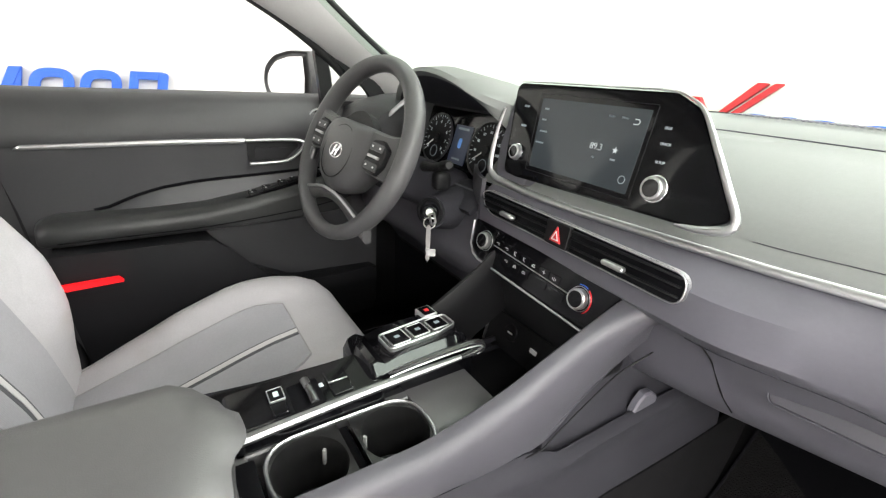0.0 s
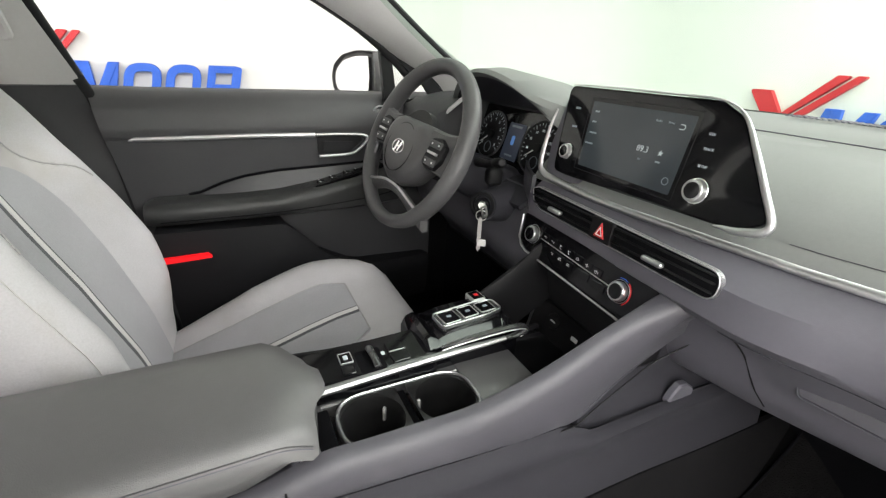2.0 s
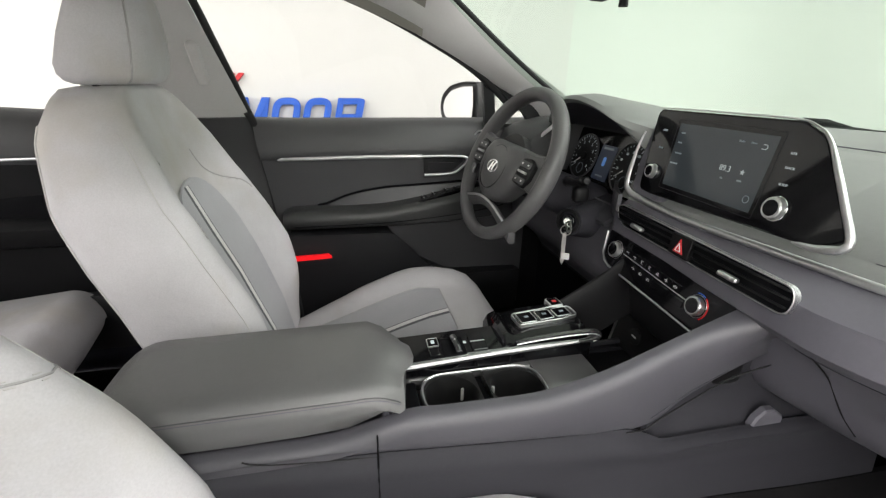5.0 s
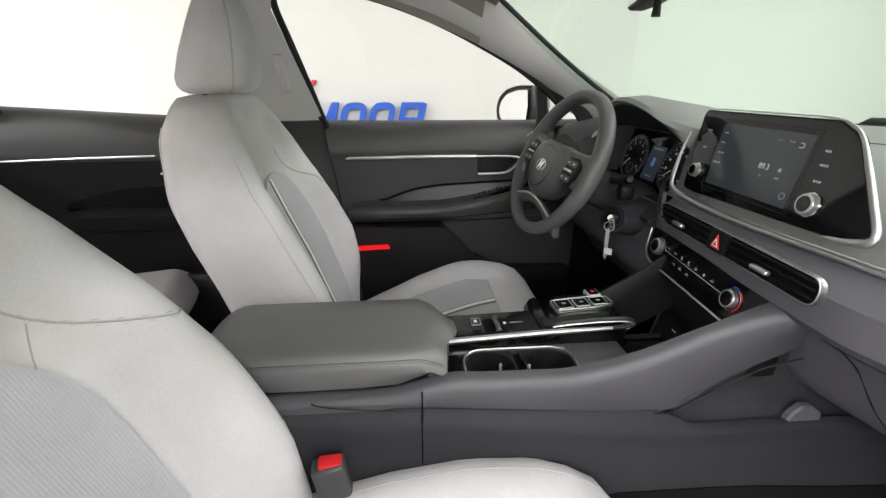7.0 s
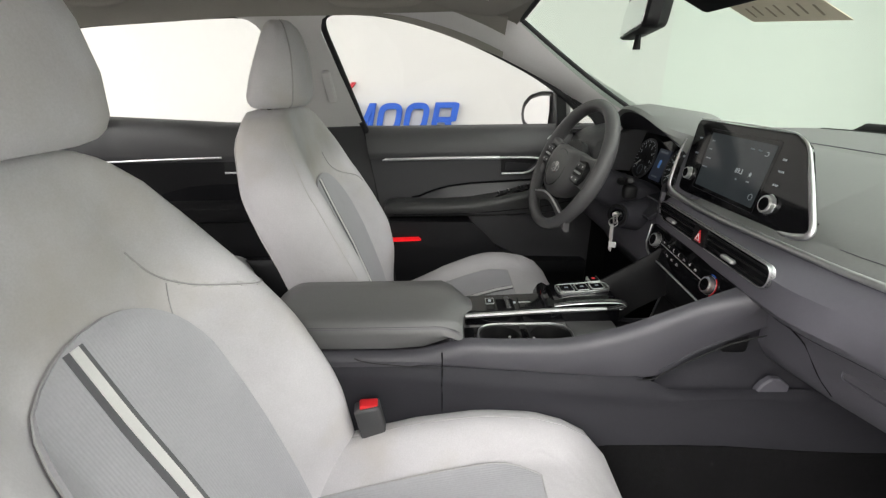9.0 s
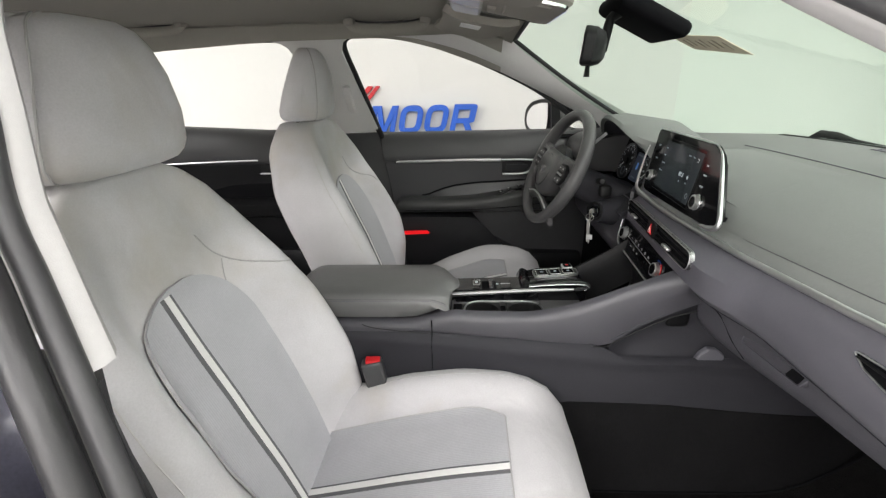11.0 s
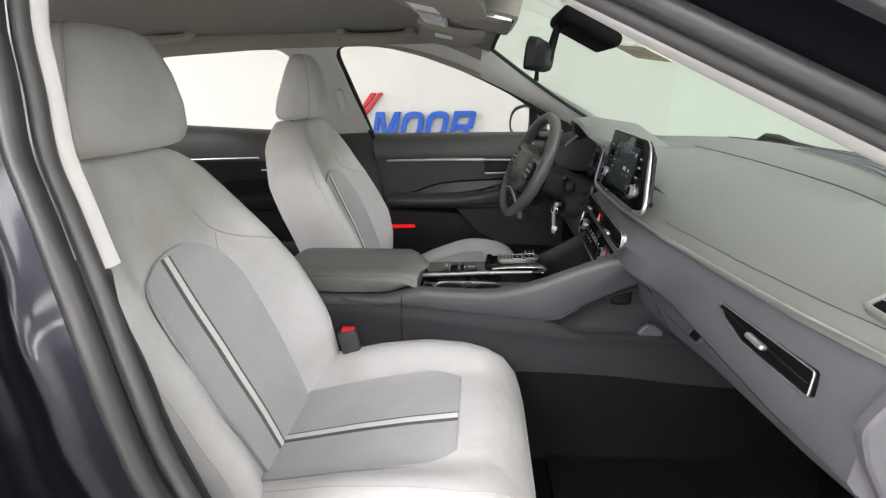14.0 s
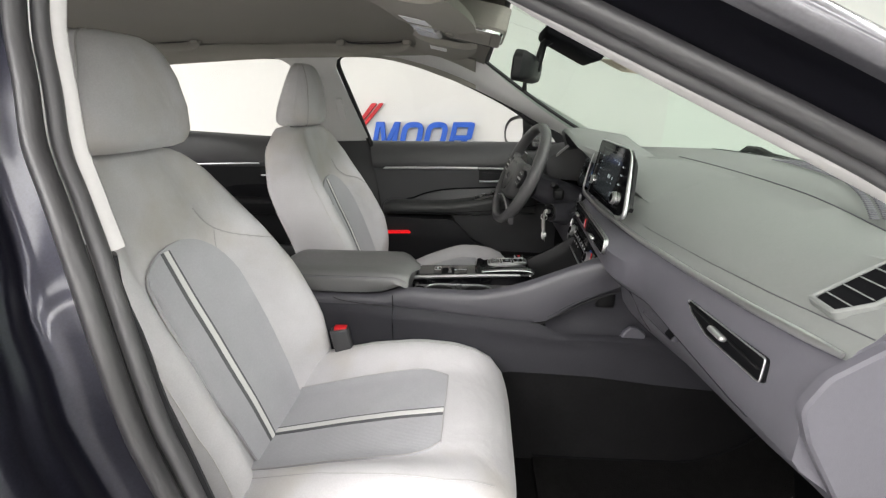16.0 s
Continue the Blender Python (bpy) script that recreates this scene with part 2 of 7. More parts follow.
def rounded(pts, r, seg=5):
    """A polygon in the plane with its corners rounded; r is one radius or one for each corner."""
    n, out = len(pts), []
    for i in range(n):
        p, a, b = Vector(pts[i]), Vector(pts[i - 1]), Vector(pts[(i + 1) % n])
        rad = r[i] if isinstance(r, (list, tuple)) else r
        d1, d2 = (a - p), (b - p)
        l1, l2 = d1.length, d2.length
        d1, d2 = d1 / l1, d2 / l2
        half = math.acos(max(-1, min(1, d1.dot(d2)))) / 2
        cut = min(rad / math.tan(half) if half > 1e-3 else rad, l1 * 0.48, l2 * 0.48)
        s, e = p + d1 * cut, p + d2 * cut
        for k in range(seg + 1):
            t = k / seg
            out.append((1 - t) ** 2 * s + 2 * t * (1 - t) * p + t * t * e)
    return out


def inset(poly, d):
    """The polygon moved inwards by d, point by point."""
    n = len(poly)
    area = sum(poly[i].x * poly[(i + 1) % n].y - poly[(i + 1) % n].x * poly[i].y for i in range(n))
    s = 1 if area > 0 else -1
    out = []
    for i in range(n):
        t = (poly[(i + 1) % n] - poly[i - 1])
        if t.length < 1e-9:
            t = Vector((1, 0))
        t.normalize()
        out.append(poly[i] + Vector((-t.y, t.x)) * d * s)
    return out


def place(poly, o, u, v, w=0.0):
    o, u, v = Vector(o), Vector(u).normalized(), Vector(v)
    v = (v - u * v.dot(u)).normalized()
    n = u.cross(v)
    return [o + u * p[0] + v * p[1] + n * w for p in poly]


def plate(poly, o, u, v, thick, edge=0.001, bm=None, dome=0.0):
    """A plate with the outline poly on the plane of u and v; its face lies at o and looks along u x v."""
    rings = [place(poly, o, u, v, -thick), place(poly, o, u, v, -edge), place(inset(poly, edge), o, u, v, 0)]
    if dome:
        rings.append(place(inset(poly, edge + dome), o, u, v, dome * 0.6))
    return loft(rings, bm=bm)


def hoop(outer, width, o, u, v, thick, edge=0.0008, bm=None):
    """A flat frame: the outline outer, and the same moved inwards by width."""
    inner = inset(outer, width)
    rings = [place(outer, o, u, v, -thick), place(outer, o, u, v, -edge), place(inset(outer, edge), o, u, v, 0),
             place(inset(outer, width - edge), o, u, v, 0), place(inner, o, u, v, -edge), place(inner, o, u, v, -thick)]
    return loft(rings + [rings[0]], caps=False, bm=bm)


def box(c, size, r=0.004, seg=2, bm=None, m=None):
    own = bmesh.new()
    bmesh.ops.create_cube(own, size=1.0)
    bmesh.ops.scale(own, vec=size, verts=own.verts)
    if r:
        bmesh.ops.bevel(own, geom=list(own.edges), offset=min(r, min(size) * 0.45), segments=seg, profile=0.5, affect="EDGES")
    bmesh.ops.transform(own, matrix=(m if m is not None else Matrix.Identity(4)), verts=own.verts)
    bmesh.ops.translate(own, vec=c, verts=own.verts)
    if bm is None:
        return own
    return merge(bm, own)


def merge(bm, other):
    me = bpy.data.meshes.new("tmp")
    other.to_mesh(me)
    other.free()
    bm.from_mesh(me)
    bpy.data.meshes.remove(me)
    return bm


def tube(pts, r, n=10, closed=False, bm=None, flat=1.0, up=(0, 0, 1)):
    """A round bar along a line of points; r is one radius or one for each point."""
    pts = [Vector(p) for p in pts]
    rings, ref = [], Vector(up)
    k = len(pts)
    for i, p in enumerate(pts):
        t = (pts[(i + 1) % k] - pts[i - 1]) if closed else (pts[min(i + 1, k - 1)] - pts[max(i - 1, 0)])
        t.normalize()
        side = t.cross(ref)
        if side.length < 1e-4:
            side = t.orthogonal()
        side.normalize()
        top = side.cross(t).normalized()
        rad = r[i] if isinstance(r, (list, tuple)) else r
        rings.append([p + side * math.cos(a) * rad + top * math.sin(a) * rad * flat for a in [2 * math.pi * j / n for j in range(n)]])
    if closed:
        return loft(rings + [rings[0]], caps=False, bm=bm)
    return loft(rings, bm=bm)


def spline(pts, n=8):
    """A smooth line through the points."""
    pts = [Vector(p) for p in pts]
    out = []
    for i in range(len(pts) - 1):
        p0, p1, p2, p3 = pts[max(i - 1, 0)], pts[i], pts[i + 1], pts[min(i + 2, len(pts) - 1)]
        for k in range(n):
            t = k / n
            out.append(0.5 * ((2 * p1) + (p2 - p0) * t + (2 * p0 - 5 * p1 + 4 * p2 - p3) * t * t + (3 * p1 - p0 - 3 * p2 + p3) * t ** 3))
    return out + [pts[-1]]


def lerp(table, x):
    """A value between the rows (x, value...) of a table, smoothly."""
    if x <= table[0][0]:
        return table[0][1:] if len(table[0]) > 2 else table[0][1]
    for a, b in zip(table, table[1:]):
        if x <= b[0]:
            t = (x - a[0]) / (b[0] - a[0])
            t = t * t * (3 - 2 * t)
            out = [p + (q - p) * t for p, q in zip(a[1:], b[1:])]
            return out if len(out) > 1 else out[0]
    return table[-1][1:] if len(table[-1]) > 2 else table[-1][1]


def linear(table, x):
    out = [float(np.interp(x, [r[0] for r in table], [r[k] for r in table])) for k in range(1, len(table[0]))]
    return out if len(out) > 1 else out[0]


def sheet(fn, us, vs, thick=0.0, bm=None):
    """A surface fn(u, v) over rows of u and v; thick gives it a back, moved along its normals."""
    bm = bm or bmesh.new()
    g = [[Vector(fn(u, v)) for v in vs] for u in us]
    a = [[bm.verts.new(p) for p in row] for row in g]
    nu, nv = len(us), len(vs)
    for i in range(nu - 1):
        for j in range(nv - 1):
            bm.faces.new((a[i][j], a[i + 1][j], a[i + 1][j + 1], a[i][j + 1]))
    if thick:
        b = []
        for i in range(nu):
            row = []
            for j in range(nv):
                du = g[min(i + 1, nu - 1)][j] - g[max(i - 1, 0)][j]
                dv = g[i][min(j + 1, nv - 1)] - g[i][max(j - 1, 0)]
                nn = du.cross(dv)
                nn = nn.normalized() if nn.length > 1e-12 else Vector((0, 0, 1))
                row.append(bm.verts.new(g[i][j] - nn * thick))
            b.append(row)
        for i in range(nu - 1):
            for j in range(nv - 1):
                bm.faces.new((b[i][j], b[i][j + 1], b[i + 1][j + 1], b[i + 1][j]))
        for i in range(nu - 1):
            bm.faces.new((a[i][0], b[i][0], b[i + 1][0], a[i + 1][0]))
            bm.faces.new((a[i][-1], a[i + 1][-1], b[i + 1][-1], b[i][-1]))
        for j in range(nv - 1):
            bm.faces.new((a[0][j], a[0][j + 1], b[0][j + 1], b[0][j]))
            bm.faces.new((a[-1][j], b[-1][j], b[-1][j + 1], a[-1][j + 1]))
    return bm


def steps(a, b, n):
    return [a + (b - a) * i / n for i in range(n + 1)]


def disc(c, axis, r, depth, n=24, edge=0.001, bm=None):
    """A round plate or knob whose face centre is c and which looks along axis."""
    axis = Vector(axis).normalized()
    u = axis.orthogonal().normalized()
    v = axis.cross(u)
    poly = [Vector((math.cos(2 * math.pi * i / n) * r, math.sin(2 * math.pi * i / n) * r)) for i in range(n)]
    return plate(poly, c, u, v, depth, edge, bm)


def ring(c, axis, r, wide, depth, n=28, bm=None):
    axis = Vector(axis).normalized()
    u = axis.orthogonal().normalized()
    v = axis.cross(u)
    poly = [Vector((math.cos(2 * math.pi * i / n) * r, math.sin(2 * math.pi * i / n) * r)) for i in range(n)]
    return hoop(poly, wide, c, u, v, depth, min(0.0008, wide * 0.3), bm)


def lettering(name, text, size, o, u, v, mat, parent, depth=0.0004, align="CENTER"):
    """Words as a thin raised mesh."""
    data = bpy.data.curves.new(name, "FONT")
    data.body, data.size, data.extrude, data.align_x, data.align_y = text, size, depth, align, "CENTER"
    data.offset = -size * 0.016
    tmp = bpy.data.objects.new(name, data)
    scene.collection.objects.link(tmp)
    me = bpy.data.meshes.new_from_object(tmp.evaluated_get(bpy.context.evaluated_depsgraph_get()))
    bpy.data.objects.remove(tmp)
    u, v = Vector(u).normalized(), Vector(v)
    v = (v - u * v.dot(u)).normalized()
    n = u.cross(v)
    mm = Matrix((u, v, n)).transposed().to_4x4()
    mm.translation = Vector(o)
    me.transform(mm)
    me.materials.clear()
    me.materials.append(M[mat])
    ob = new(name, me)
    ob.parent = parent
    return ob


def rect(w, h):
    return [Vector((-w / 2, -h / 2)), Vector((w / 2, -h / 2)), Vector((w / 2, h / 2)), Vector((-w / 2, h / 2))]


# ---- the showroom ----
ROOM = (-3.13, 6.2, -7.0, 3.25, 3.0)


def room():
    x0, x1, y0, y1, h = ROOM
    for name, c, s, mat, lab in (
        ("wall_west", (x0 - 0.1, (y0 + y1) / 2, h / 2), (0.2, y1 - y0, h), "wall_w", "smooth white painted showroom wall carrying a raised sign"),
        ("wall_north", ((x0 + x1) / 2, y1 + 0.1, h / 2), (x1 - x0 + 0.4, 0.2, h), "wall_f", "white painted wall ahead of the car, glass tint put into its colour"),
        ("wall_east", (x1 + 0.1, (y0 + y1) / 2, h / 2), (0.2, y1 - y0, h), "wall", "plain white painted wall"),
        ("wall_south", ((x0 + x1) / 2, y0 - 0.1, h / 2), (x1 - x0 + 0.4, 0.2, h), "wall", "plain white painted wall"),
        ("floor", ((x0 + x1) / 2, (y0 + y1) / 2, -0.1), (x1 - x0 + 0.4, y1 - y0 + 0.4, 0.2), "floor", "pale sealed concrete floor under the car"),
        ("ceiling", ((x0 + x1) / 2, (y0 + y1) / 2, h + 0.1), (x1 - x0 + 0.4, y1 - y0 + 0.4, 0.2), "wall", "plain white ceiling above the added lamps"),
    ):
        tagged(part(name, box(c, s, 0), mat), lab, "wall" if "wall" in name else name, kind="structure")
    # the corner ahead is coved
    cove = sheet(lambda a, z: (x0 + 1.1 - 1.1 * math.cos(a), y1 - 1.1 + 1.1 * math.sin(a), z), steps(-0.02, math.pi / 2 + 0.02, 24), (0.0, h), 0.05)
    tagged(part("wall_corner", cove, "wall_f"), "white painted coved corner between two showroom walls", "wall", kind="structure")


room()
# added lamps, none in view, placed and powered to brighten the cabin's parts
for lx, ly, sx, sy, watts in ((-1.7, -1.5, 0.5, 2.2, 6), (-1.7, 1.3, 0.5, 2.2, 7), (2.2, -1.6, 0.5, 2.4, 56), (1.9, 1.2, 0.5, 2.2, 24),
                              (3.7, -2.0, 0.5, 3.0, 60), (3.7, 1.5, 0.5, 3.0, 50), (5.5, -0.8, 0.4, 6.0, 245),
                              (0.5, 2.75, 2.6, 0.4, 52), (2.2, -3.8, 2.2, 0.5, 120), (0.8, -6.4, 2.8, 0.4, 260)):
    lamp_panel(lx, ly, 2.95, sx, sy, watts)


# ---- wall signs: slanted shapes in the sign's colours ----
def sign(name, origin, along, label, wide=1.0):
    """along: the wall's direction to the reader's right."""
    s = thing(name, label, "sign")
    along = Vector(along)
    up = Vector((0, 0, 1))
    base = Vector(origin)

    lift = [0.0]

    def flat(pname, poly, mat, rr, hole=0.0):
        lift[0] += 0.0025
        origin = base + along.cross(up) * lift[0]
        pts = rounded([Vector(p) for p in poly], rr, 6)
        if hole:
            return part(pname, hoop(pts, hole, origin, along, up, 0.03, 0.002), mat, s)
        return part(pname, plate(pts, origin, along, up, 0.03, 0.002), mat, s)

    def slant(x0, x1, z0, z1, k=0.16):
        d = (z1 - z0) * k
        return [(x0 - d / 2, z0), (x1 - d / 2, z0), (x1 + d / 2, z1), (x0 + d / 2, z1)]

    across = lambda poly: [(-0.28 + (x + 0.28) * wide, z) for x, z in poly]
    # the red tick: a short stroke and a long split stroke
    flat("red_stroke", across([(-0.475, 1.115), (-0.385, 0.975), (-0.29, 0.975), (-0.37, 1.115)]), "redsign", 0.015)
    flat("red_stroke", across([(-0.31, 0.975), (-0.277, 0.975), (-0.06, 1.213), (-0.115, 1.213)]), "redsign", 0.012)
    flat("red_stroke", across([(-0.257, 0.975), (-0.215, 0.975), (0.0, 1.213), (-0.04, 1.213)]), "redsign", 0.012)
    # four blue shapes: a zigzag of bars, two slanted rings, a ring on bars
    z0, z1 = 0.80, 1.045
    k = 0.24
    for a, b in ((-0.108, -0.062), (0.078, 0.124)):
        flat("blue_bar", slant(a, b, z0, z1, k), "bluesign", 0.003)
    flat("blue_bar", [(-0.03, z0), (0.012, z0), (0.0, z1), (-0.045, z1)], "bluesign", 0.003)
    flat("blue_bar", [(-0.03, z0), (0.012, z0), (0.153, z1), (0.098, z1)], "bluesign", 0.003)
    for a in (0.155, 0.385):
        flat("blue_ring", slant(a, a + 0.205, z0, z1, k), "bluesign", 0.11, 0.05)
    sh = lambda z: (z - (z0 + z1) / 2) * k
    flat("blue_bar", slant(0.625, 0.675, z0, z1, k), "bluesign", 0.003)
    flat("blue_bar", slant(0.66 + sh(1.022), 0.80 + sh(1.022), z1 - 0.047, z1, k), "bluesign", 0.003)
    flat("blue_bar", slant(0.66 + sh(0.90), 0.80 + sh(0.90), 0.882, 0.926, k), "bluesign", 0.003)
    flat("blue_bar", slant(0.775 + sh(0.965), 0.832 + sh(0.965), 0.888, z1 - 0.004, k), "bluesign", 0.026)
    flat("blue_bar", [(0.752, z0), (0.812, z0), (0.775, 0.895), (0.72, 0.895)], "bluesign", 0.003)
    return s


sign("wall_sign", (ROOM[0] + 0.03, -0.444, 0), (0, 1, 0), "raised red tick and blue slanted shapes on the white wall")
sign("wall_sign", (-0.79, ROOM[3] - 0.03, -0.025), (1, 0, 0), "raised red tick and blue slanted shapes on the wall ahead", 1.2)


# ---- the car's shell ----
def side_x(z):
    """Half width of the cabin's inside skin at a height."""
    return float(np.interp(z, [0.30, 0.55, 0.95, 1.06, 1.40], [0.74, 0.775, 0.785, 0.765, 0.595]))


def head_z(x, y):
    back = max(0.0, -0.55 - y)
    return 1.452 - 0.05 * x * x - 0.16 * back * back - 0.25 * max(0.0, y - 0.36) ** 2 - 0.21 * x * x * min(1.0, max(0.0, (y - 0.1) / 0.36)) ** 1.5


def front_y(x):
    return 0.515 - 0.14 * x * x


def base_y(x):
    return 1.27 - 0.66 * x * x - 0.03 * abs(x)


def glass_point(u, v):
    """The windshield: u across from -1 to 1, v from its foot to its head."""
    x = u * (0.69 - 0.15 * v)
    u = min(u, 0.985)
    y = base_y(u * 0.69) * (1 - v) + front_y(u * 0.54) * v
    z = 1.083 * (1 - v) + head_z(u * 0.54, 0.5) * v + (0.035 * (1 - u * u) - 0.012 * u ** 4) * math.sin(math.pi * v)
    lift = 0.05 * max(0.0, u - 0.1) ** 2 * (1 - 0.6 * v)
    return (x, y, z - 0.004 + lift)


def shell():
    us, vs = steps(-0.6, 0.6, 24), steps(-1.15, 0.515, 26)
    bm = sheet(lambda x, y: (x, min(y, front_y(x)), head_z(x, y)), us, vs, -0.012)
    tagged(part("headliner", bm, "liner"), "pale grey woven cloth headliner under the roof", "headliner", kind="structure")
    bm = sheet(lambda x, y: (x, min(y, front_y(x) + 0.02), head_z(x, y) + 0.035 - 0.02 * (abs(x) / 0.62) ** 4), steps(-0.63, 0.63, 24), steps(-1.15, 0.53, 26), -0.006)
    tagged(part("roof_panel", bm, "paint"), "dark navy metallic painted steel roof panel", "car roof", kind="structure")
    # rear glass, sloping down to the parcel shelf
    r = thing("window_4", "sloping clear rear window above the parcel shelf", "rear window", kind="structure")
    rear = part("pane", sheet(lambda x, t: (x * (1 + 0.12 * t), -1.16 - 0.46 * t + 0.06 * x * x, head_z(x, -1.16) * (1 - t) + 1.06 * t), steps(-0.58, 0.58, 12), steps(0, 1, 6)), "sideglass", r)
    rear.visible_shadow = False
    tagged(part("shelf_board", box((0, -1.42, 1.035), (1.40, 0.42, 0.03), 0.01), "door"), "dark cloth covered parcel shelf", "shelf", kind="structure")
    # windshield and its black edge
    w = thing("window_1", "large green tinted curved windshield, clean", "windshield", kind="structure")
    ob = part("pane", sheet(lambda u, v: glass_point(u, v), steps(-1.03, 0.995, 24), steps(0.0, 0.985, 12)), "windshield", w)
    ob.visible_shadow = False
    edge = [glass_point(-0.99, v) for v in steps(0.02, 1, 14)] + [glass_point(u, 1.0) for u in steps(-0.95, 0.99, 12)]
    part("window_frame", tube([Vector(p) + Vector((0, 0.0, -0.002)) for p in edge], 0.0064, 8), "rubber", w, "black rubber edge round the glass")


shell()

A_WIN = [(0.02, 1.395), (0.101, 1.388), (0.225, 1.359), (0.35, 1.316), (0.48, 1.259), (0.58, 1.212), (0.70, 1.152), (0.835, 1.052)]
A_SHIELD = [(0.44, 1.395), (0.462, 1.375), (0.50, 1.345), (0.55, 1.310), (0.68, 1.238), (0.78, 1.185), (0.88, 1.131), (0.935, 1.096)]
A_FLANGE = [(0.30, 1.405), (0.40, 1.377), (0.46, 1.353), (0.515, 1.322), (0.648, 1.254), (0.74, 1.207), (0.824, 1.161), (0.92, 1.092)]


def a_pillar(side):
    """The trimmed front pillar between the side window and the windshield."""
    rows = []
    top = spline([(0, y, z) for y, z in (A_WIN if side < 0 else A_FLANGE)], 5)
    foot = spline([(0, y, z) for y, z in A_SHIELD], 5)
    n = len(top)
    for i in range(n):
        a, b = top[i], foot[i]
        pts = []
        for k in range(9):
            t = k / 8
            p = a.lerp(b, t)
            bulge = (0.010 if side < 0 else 0.004) * math.sin(math.pi * t)
            pts.append(Vector((side * (side_x(p.z) - 0.004 - 0.036 * t - bulge), p.y - bulge + (0.011 * t if side < 0 else 0.0), p.z - 0.3 * bulge)))
        back = [Vector((q.x + side * 0.010, q.y - (0.004 if side < 0 else -0.004), q.z + (-0.002 if side < 0 else 0.008))) for q in reversed(pts)]
        rows.append(pts + back)
    ob = part("pillar_trim", loft(rows), "pillar")
    tagged(ob, "pale grey plastic trim along the windshield pillar", "pillar trim", kind="structure")


a_pillar(-1)
a_pillar(1)


def roof_rail(side):
    """The cloth-covered rail between headliner and window tops."""
    def rail(y, t):
        zt = head_z(0.55, y) + 0.002
        if side > 0:
            zb = float(np.interp(y, [-1.25, -0.9, -0.02, 0.25, 0.30, 0.40, 0.46], [1.30, 1.38, 1.415, 1.418, 1.408, 1.38, 1.355]))
        else:
            zb = float(np.interp(y, [-1.25, -0.9, -0.8, -0.3, 0.06, 0.101, 0.225, 0.35, 0.45], [1.26, 1.345, 1.372, 1.392, 1.392, 1.388, 1.359, 1.316, 1.28]))
        zb = min(zb, zt - 0.004)
        z = zt + (zb - zt) * t
        x = 0.55 + (side_x(zb) - 0.008 - 0.55) * t + 0.01 * math.sin(math.pi * t)
        return (side * x, y, z)

    ob = part("rail_trim", sheet(rail, steps(-1.15, 0.44, 36), steps(0, 1, 5), 0.01), "liner")
    tagged(ob, "pale grey trim along the roof rail", "roof trim", kind="structure")


roof_rail(-1)
roof_rail(1)


def b_pillar():
    """The driver's side middle pillar: pale above the belt, dark below."""
    def upper(t, z):
        f = float(np.interp(z, [1.06, 1.10, 1.35, 1.38, 1.40], [-0.005, -0.015, -0.087, -0.08, -0.045]))
        r = float(np.interp(z, [1.06, 1.10, 1.33, 1.365, 1.385, 1.40], [-0.31, -0.30, -0.252, -0.262, -0.29, -0.36]))
        y = f + (r - f) * t
        proud = 0.03 * max(0.0, min(1.0, (1.40 - z) / 0.07))
        return (-(side_x(z) - 0.010 - proud * math.sin(math.pi * min(1, max(0, t)))), y, z)

    def lower(t, z):
        f = float(np.interp(z, [0.35, 0.567, 0.826, 1.08], [0.06, 0.04, 0.022, -0.012]))
        r = f - 0.38
        y = f + (r - f) * t
        return (-(side_x(z) - 0.018 - 0.035 * math.sin(math.pi * t)), y, z)

    p = thing("pillar_cover", "middle pillar cover, pale grey above and dark grey below", "pillar trim", kind="structure")
    part("upper_trim", sheet(upper, steps(0, 1, 14), steps(1.078, 1.398, 20), -0.012), "pillar", p, "pale grey upper trim")
    part("lower_trim", sheet(lower, steps(0, 1, 14), steps(0.36, 1.076, 16), -0.012), "door_mid", p, "dark grey lower trim")
    slot = rounded([Vector(q) for q in ((-0.013, -0.05), (0.013, -0.05), (0.013, 0.05), (-0.013, 0.05))], 0.010)
    part("belt_slot", plate(slot, (-0.612, -0.082, 1.20), (0.1, 1, 0), (0.48, -0.28, 1), 0.012, 0.004), "pillar", p, "raised belt guide")


b_pillar()


def seal_line(name, pts, r, mat, label):
    ob = part(name, tube(spline(pts, 6), r, 10), mat)
    return tagged(ob, label, "door seal", kind="structure")


# black frame of the driver's window, from belt to belt
dw = [(-0.009, 1.07), (-0.03, 1.16), (-0.06, 1.28), (-0.08, 1.367), (-0.058, 1.398), (0.0, 1.401), (0.101, 1.393), (0.225, 1.364), (0.35, 1.321), (0.48, 1.264), (0.57, 1.218), (0.653, 1.164), (0.72, 1.11)]
seal_line("window_seal", [(-side_x(z) - 0.004, y, z) for y, z in dw], 0.009, "rubber", "black rubber seal round the front side window")
dl = [(-0.012, 1.09), (0.0, 1.04), (0.012, 0.93), (0.024, 0.826), (0.036, 0.68), (0.045, 0.55), (0.06, 0.40)]
seal_line("door_seal", [(-side_x(z) + 0.012, y, z) for y, z in dl], 0.011, "rubber", "black rubber seal along the door's rear edge")
rw = [(-0.905, 1.06), (-0.910, 1.132), (-0.912, 1.205), (-0.909, 1.274), (-0.862, 1.340), (-0.806, 1.374), (-0.563, 1.389), (-0.33, 1.397), (-0.275, 1.384), (-0.252, 1.35), (-0.262, 1.28), (-0.282, 1.18), (-0.305, 1.07)]
seal_line("window_seal", [(-side_x(z) - 0.004, y, z) for y, z in rw], 0.009, "rubber", "black rubber seal round the rear side window")


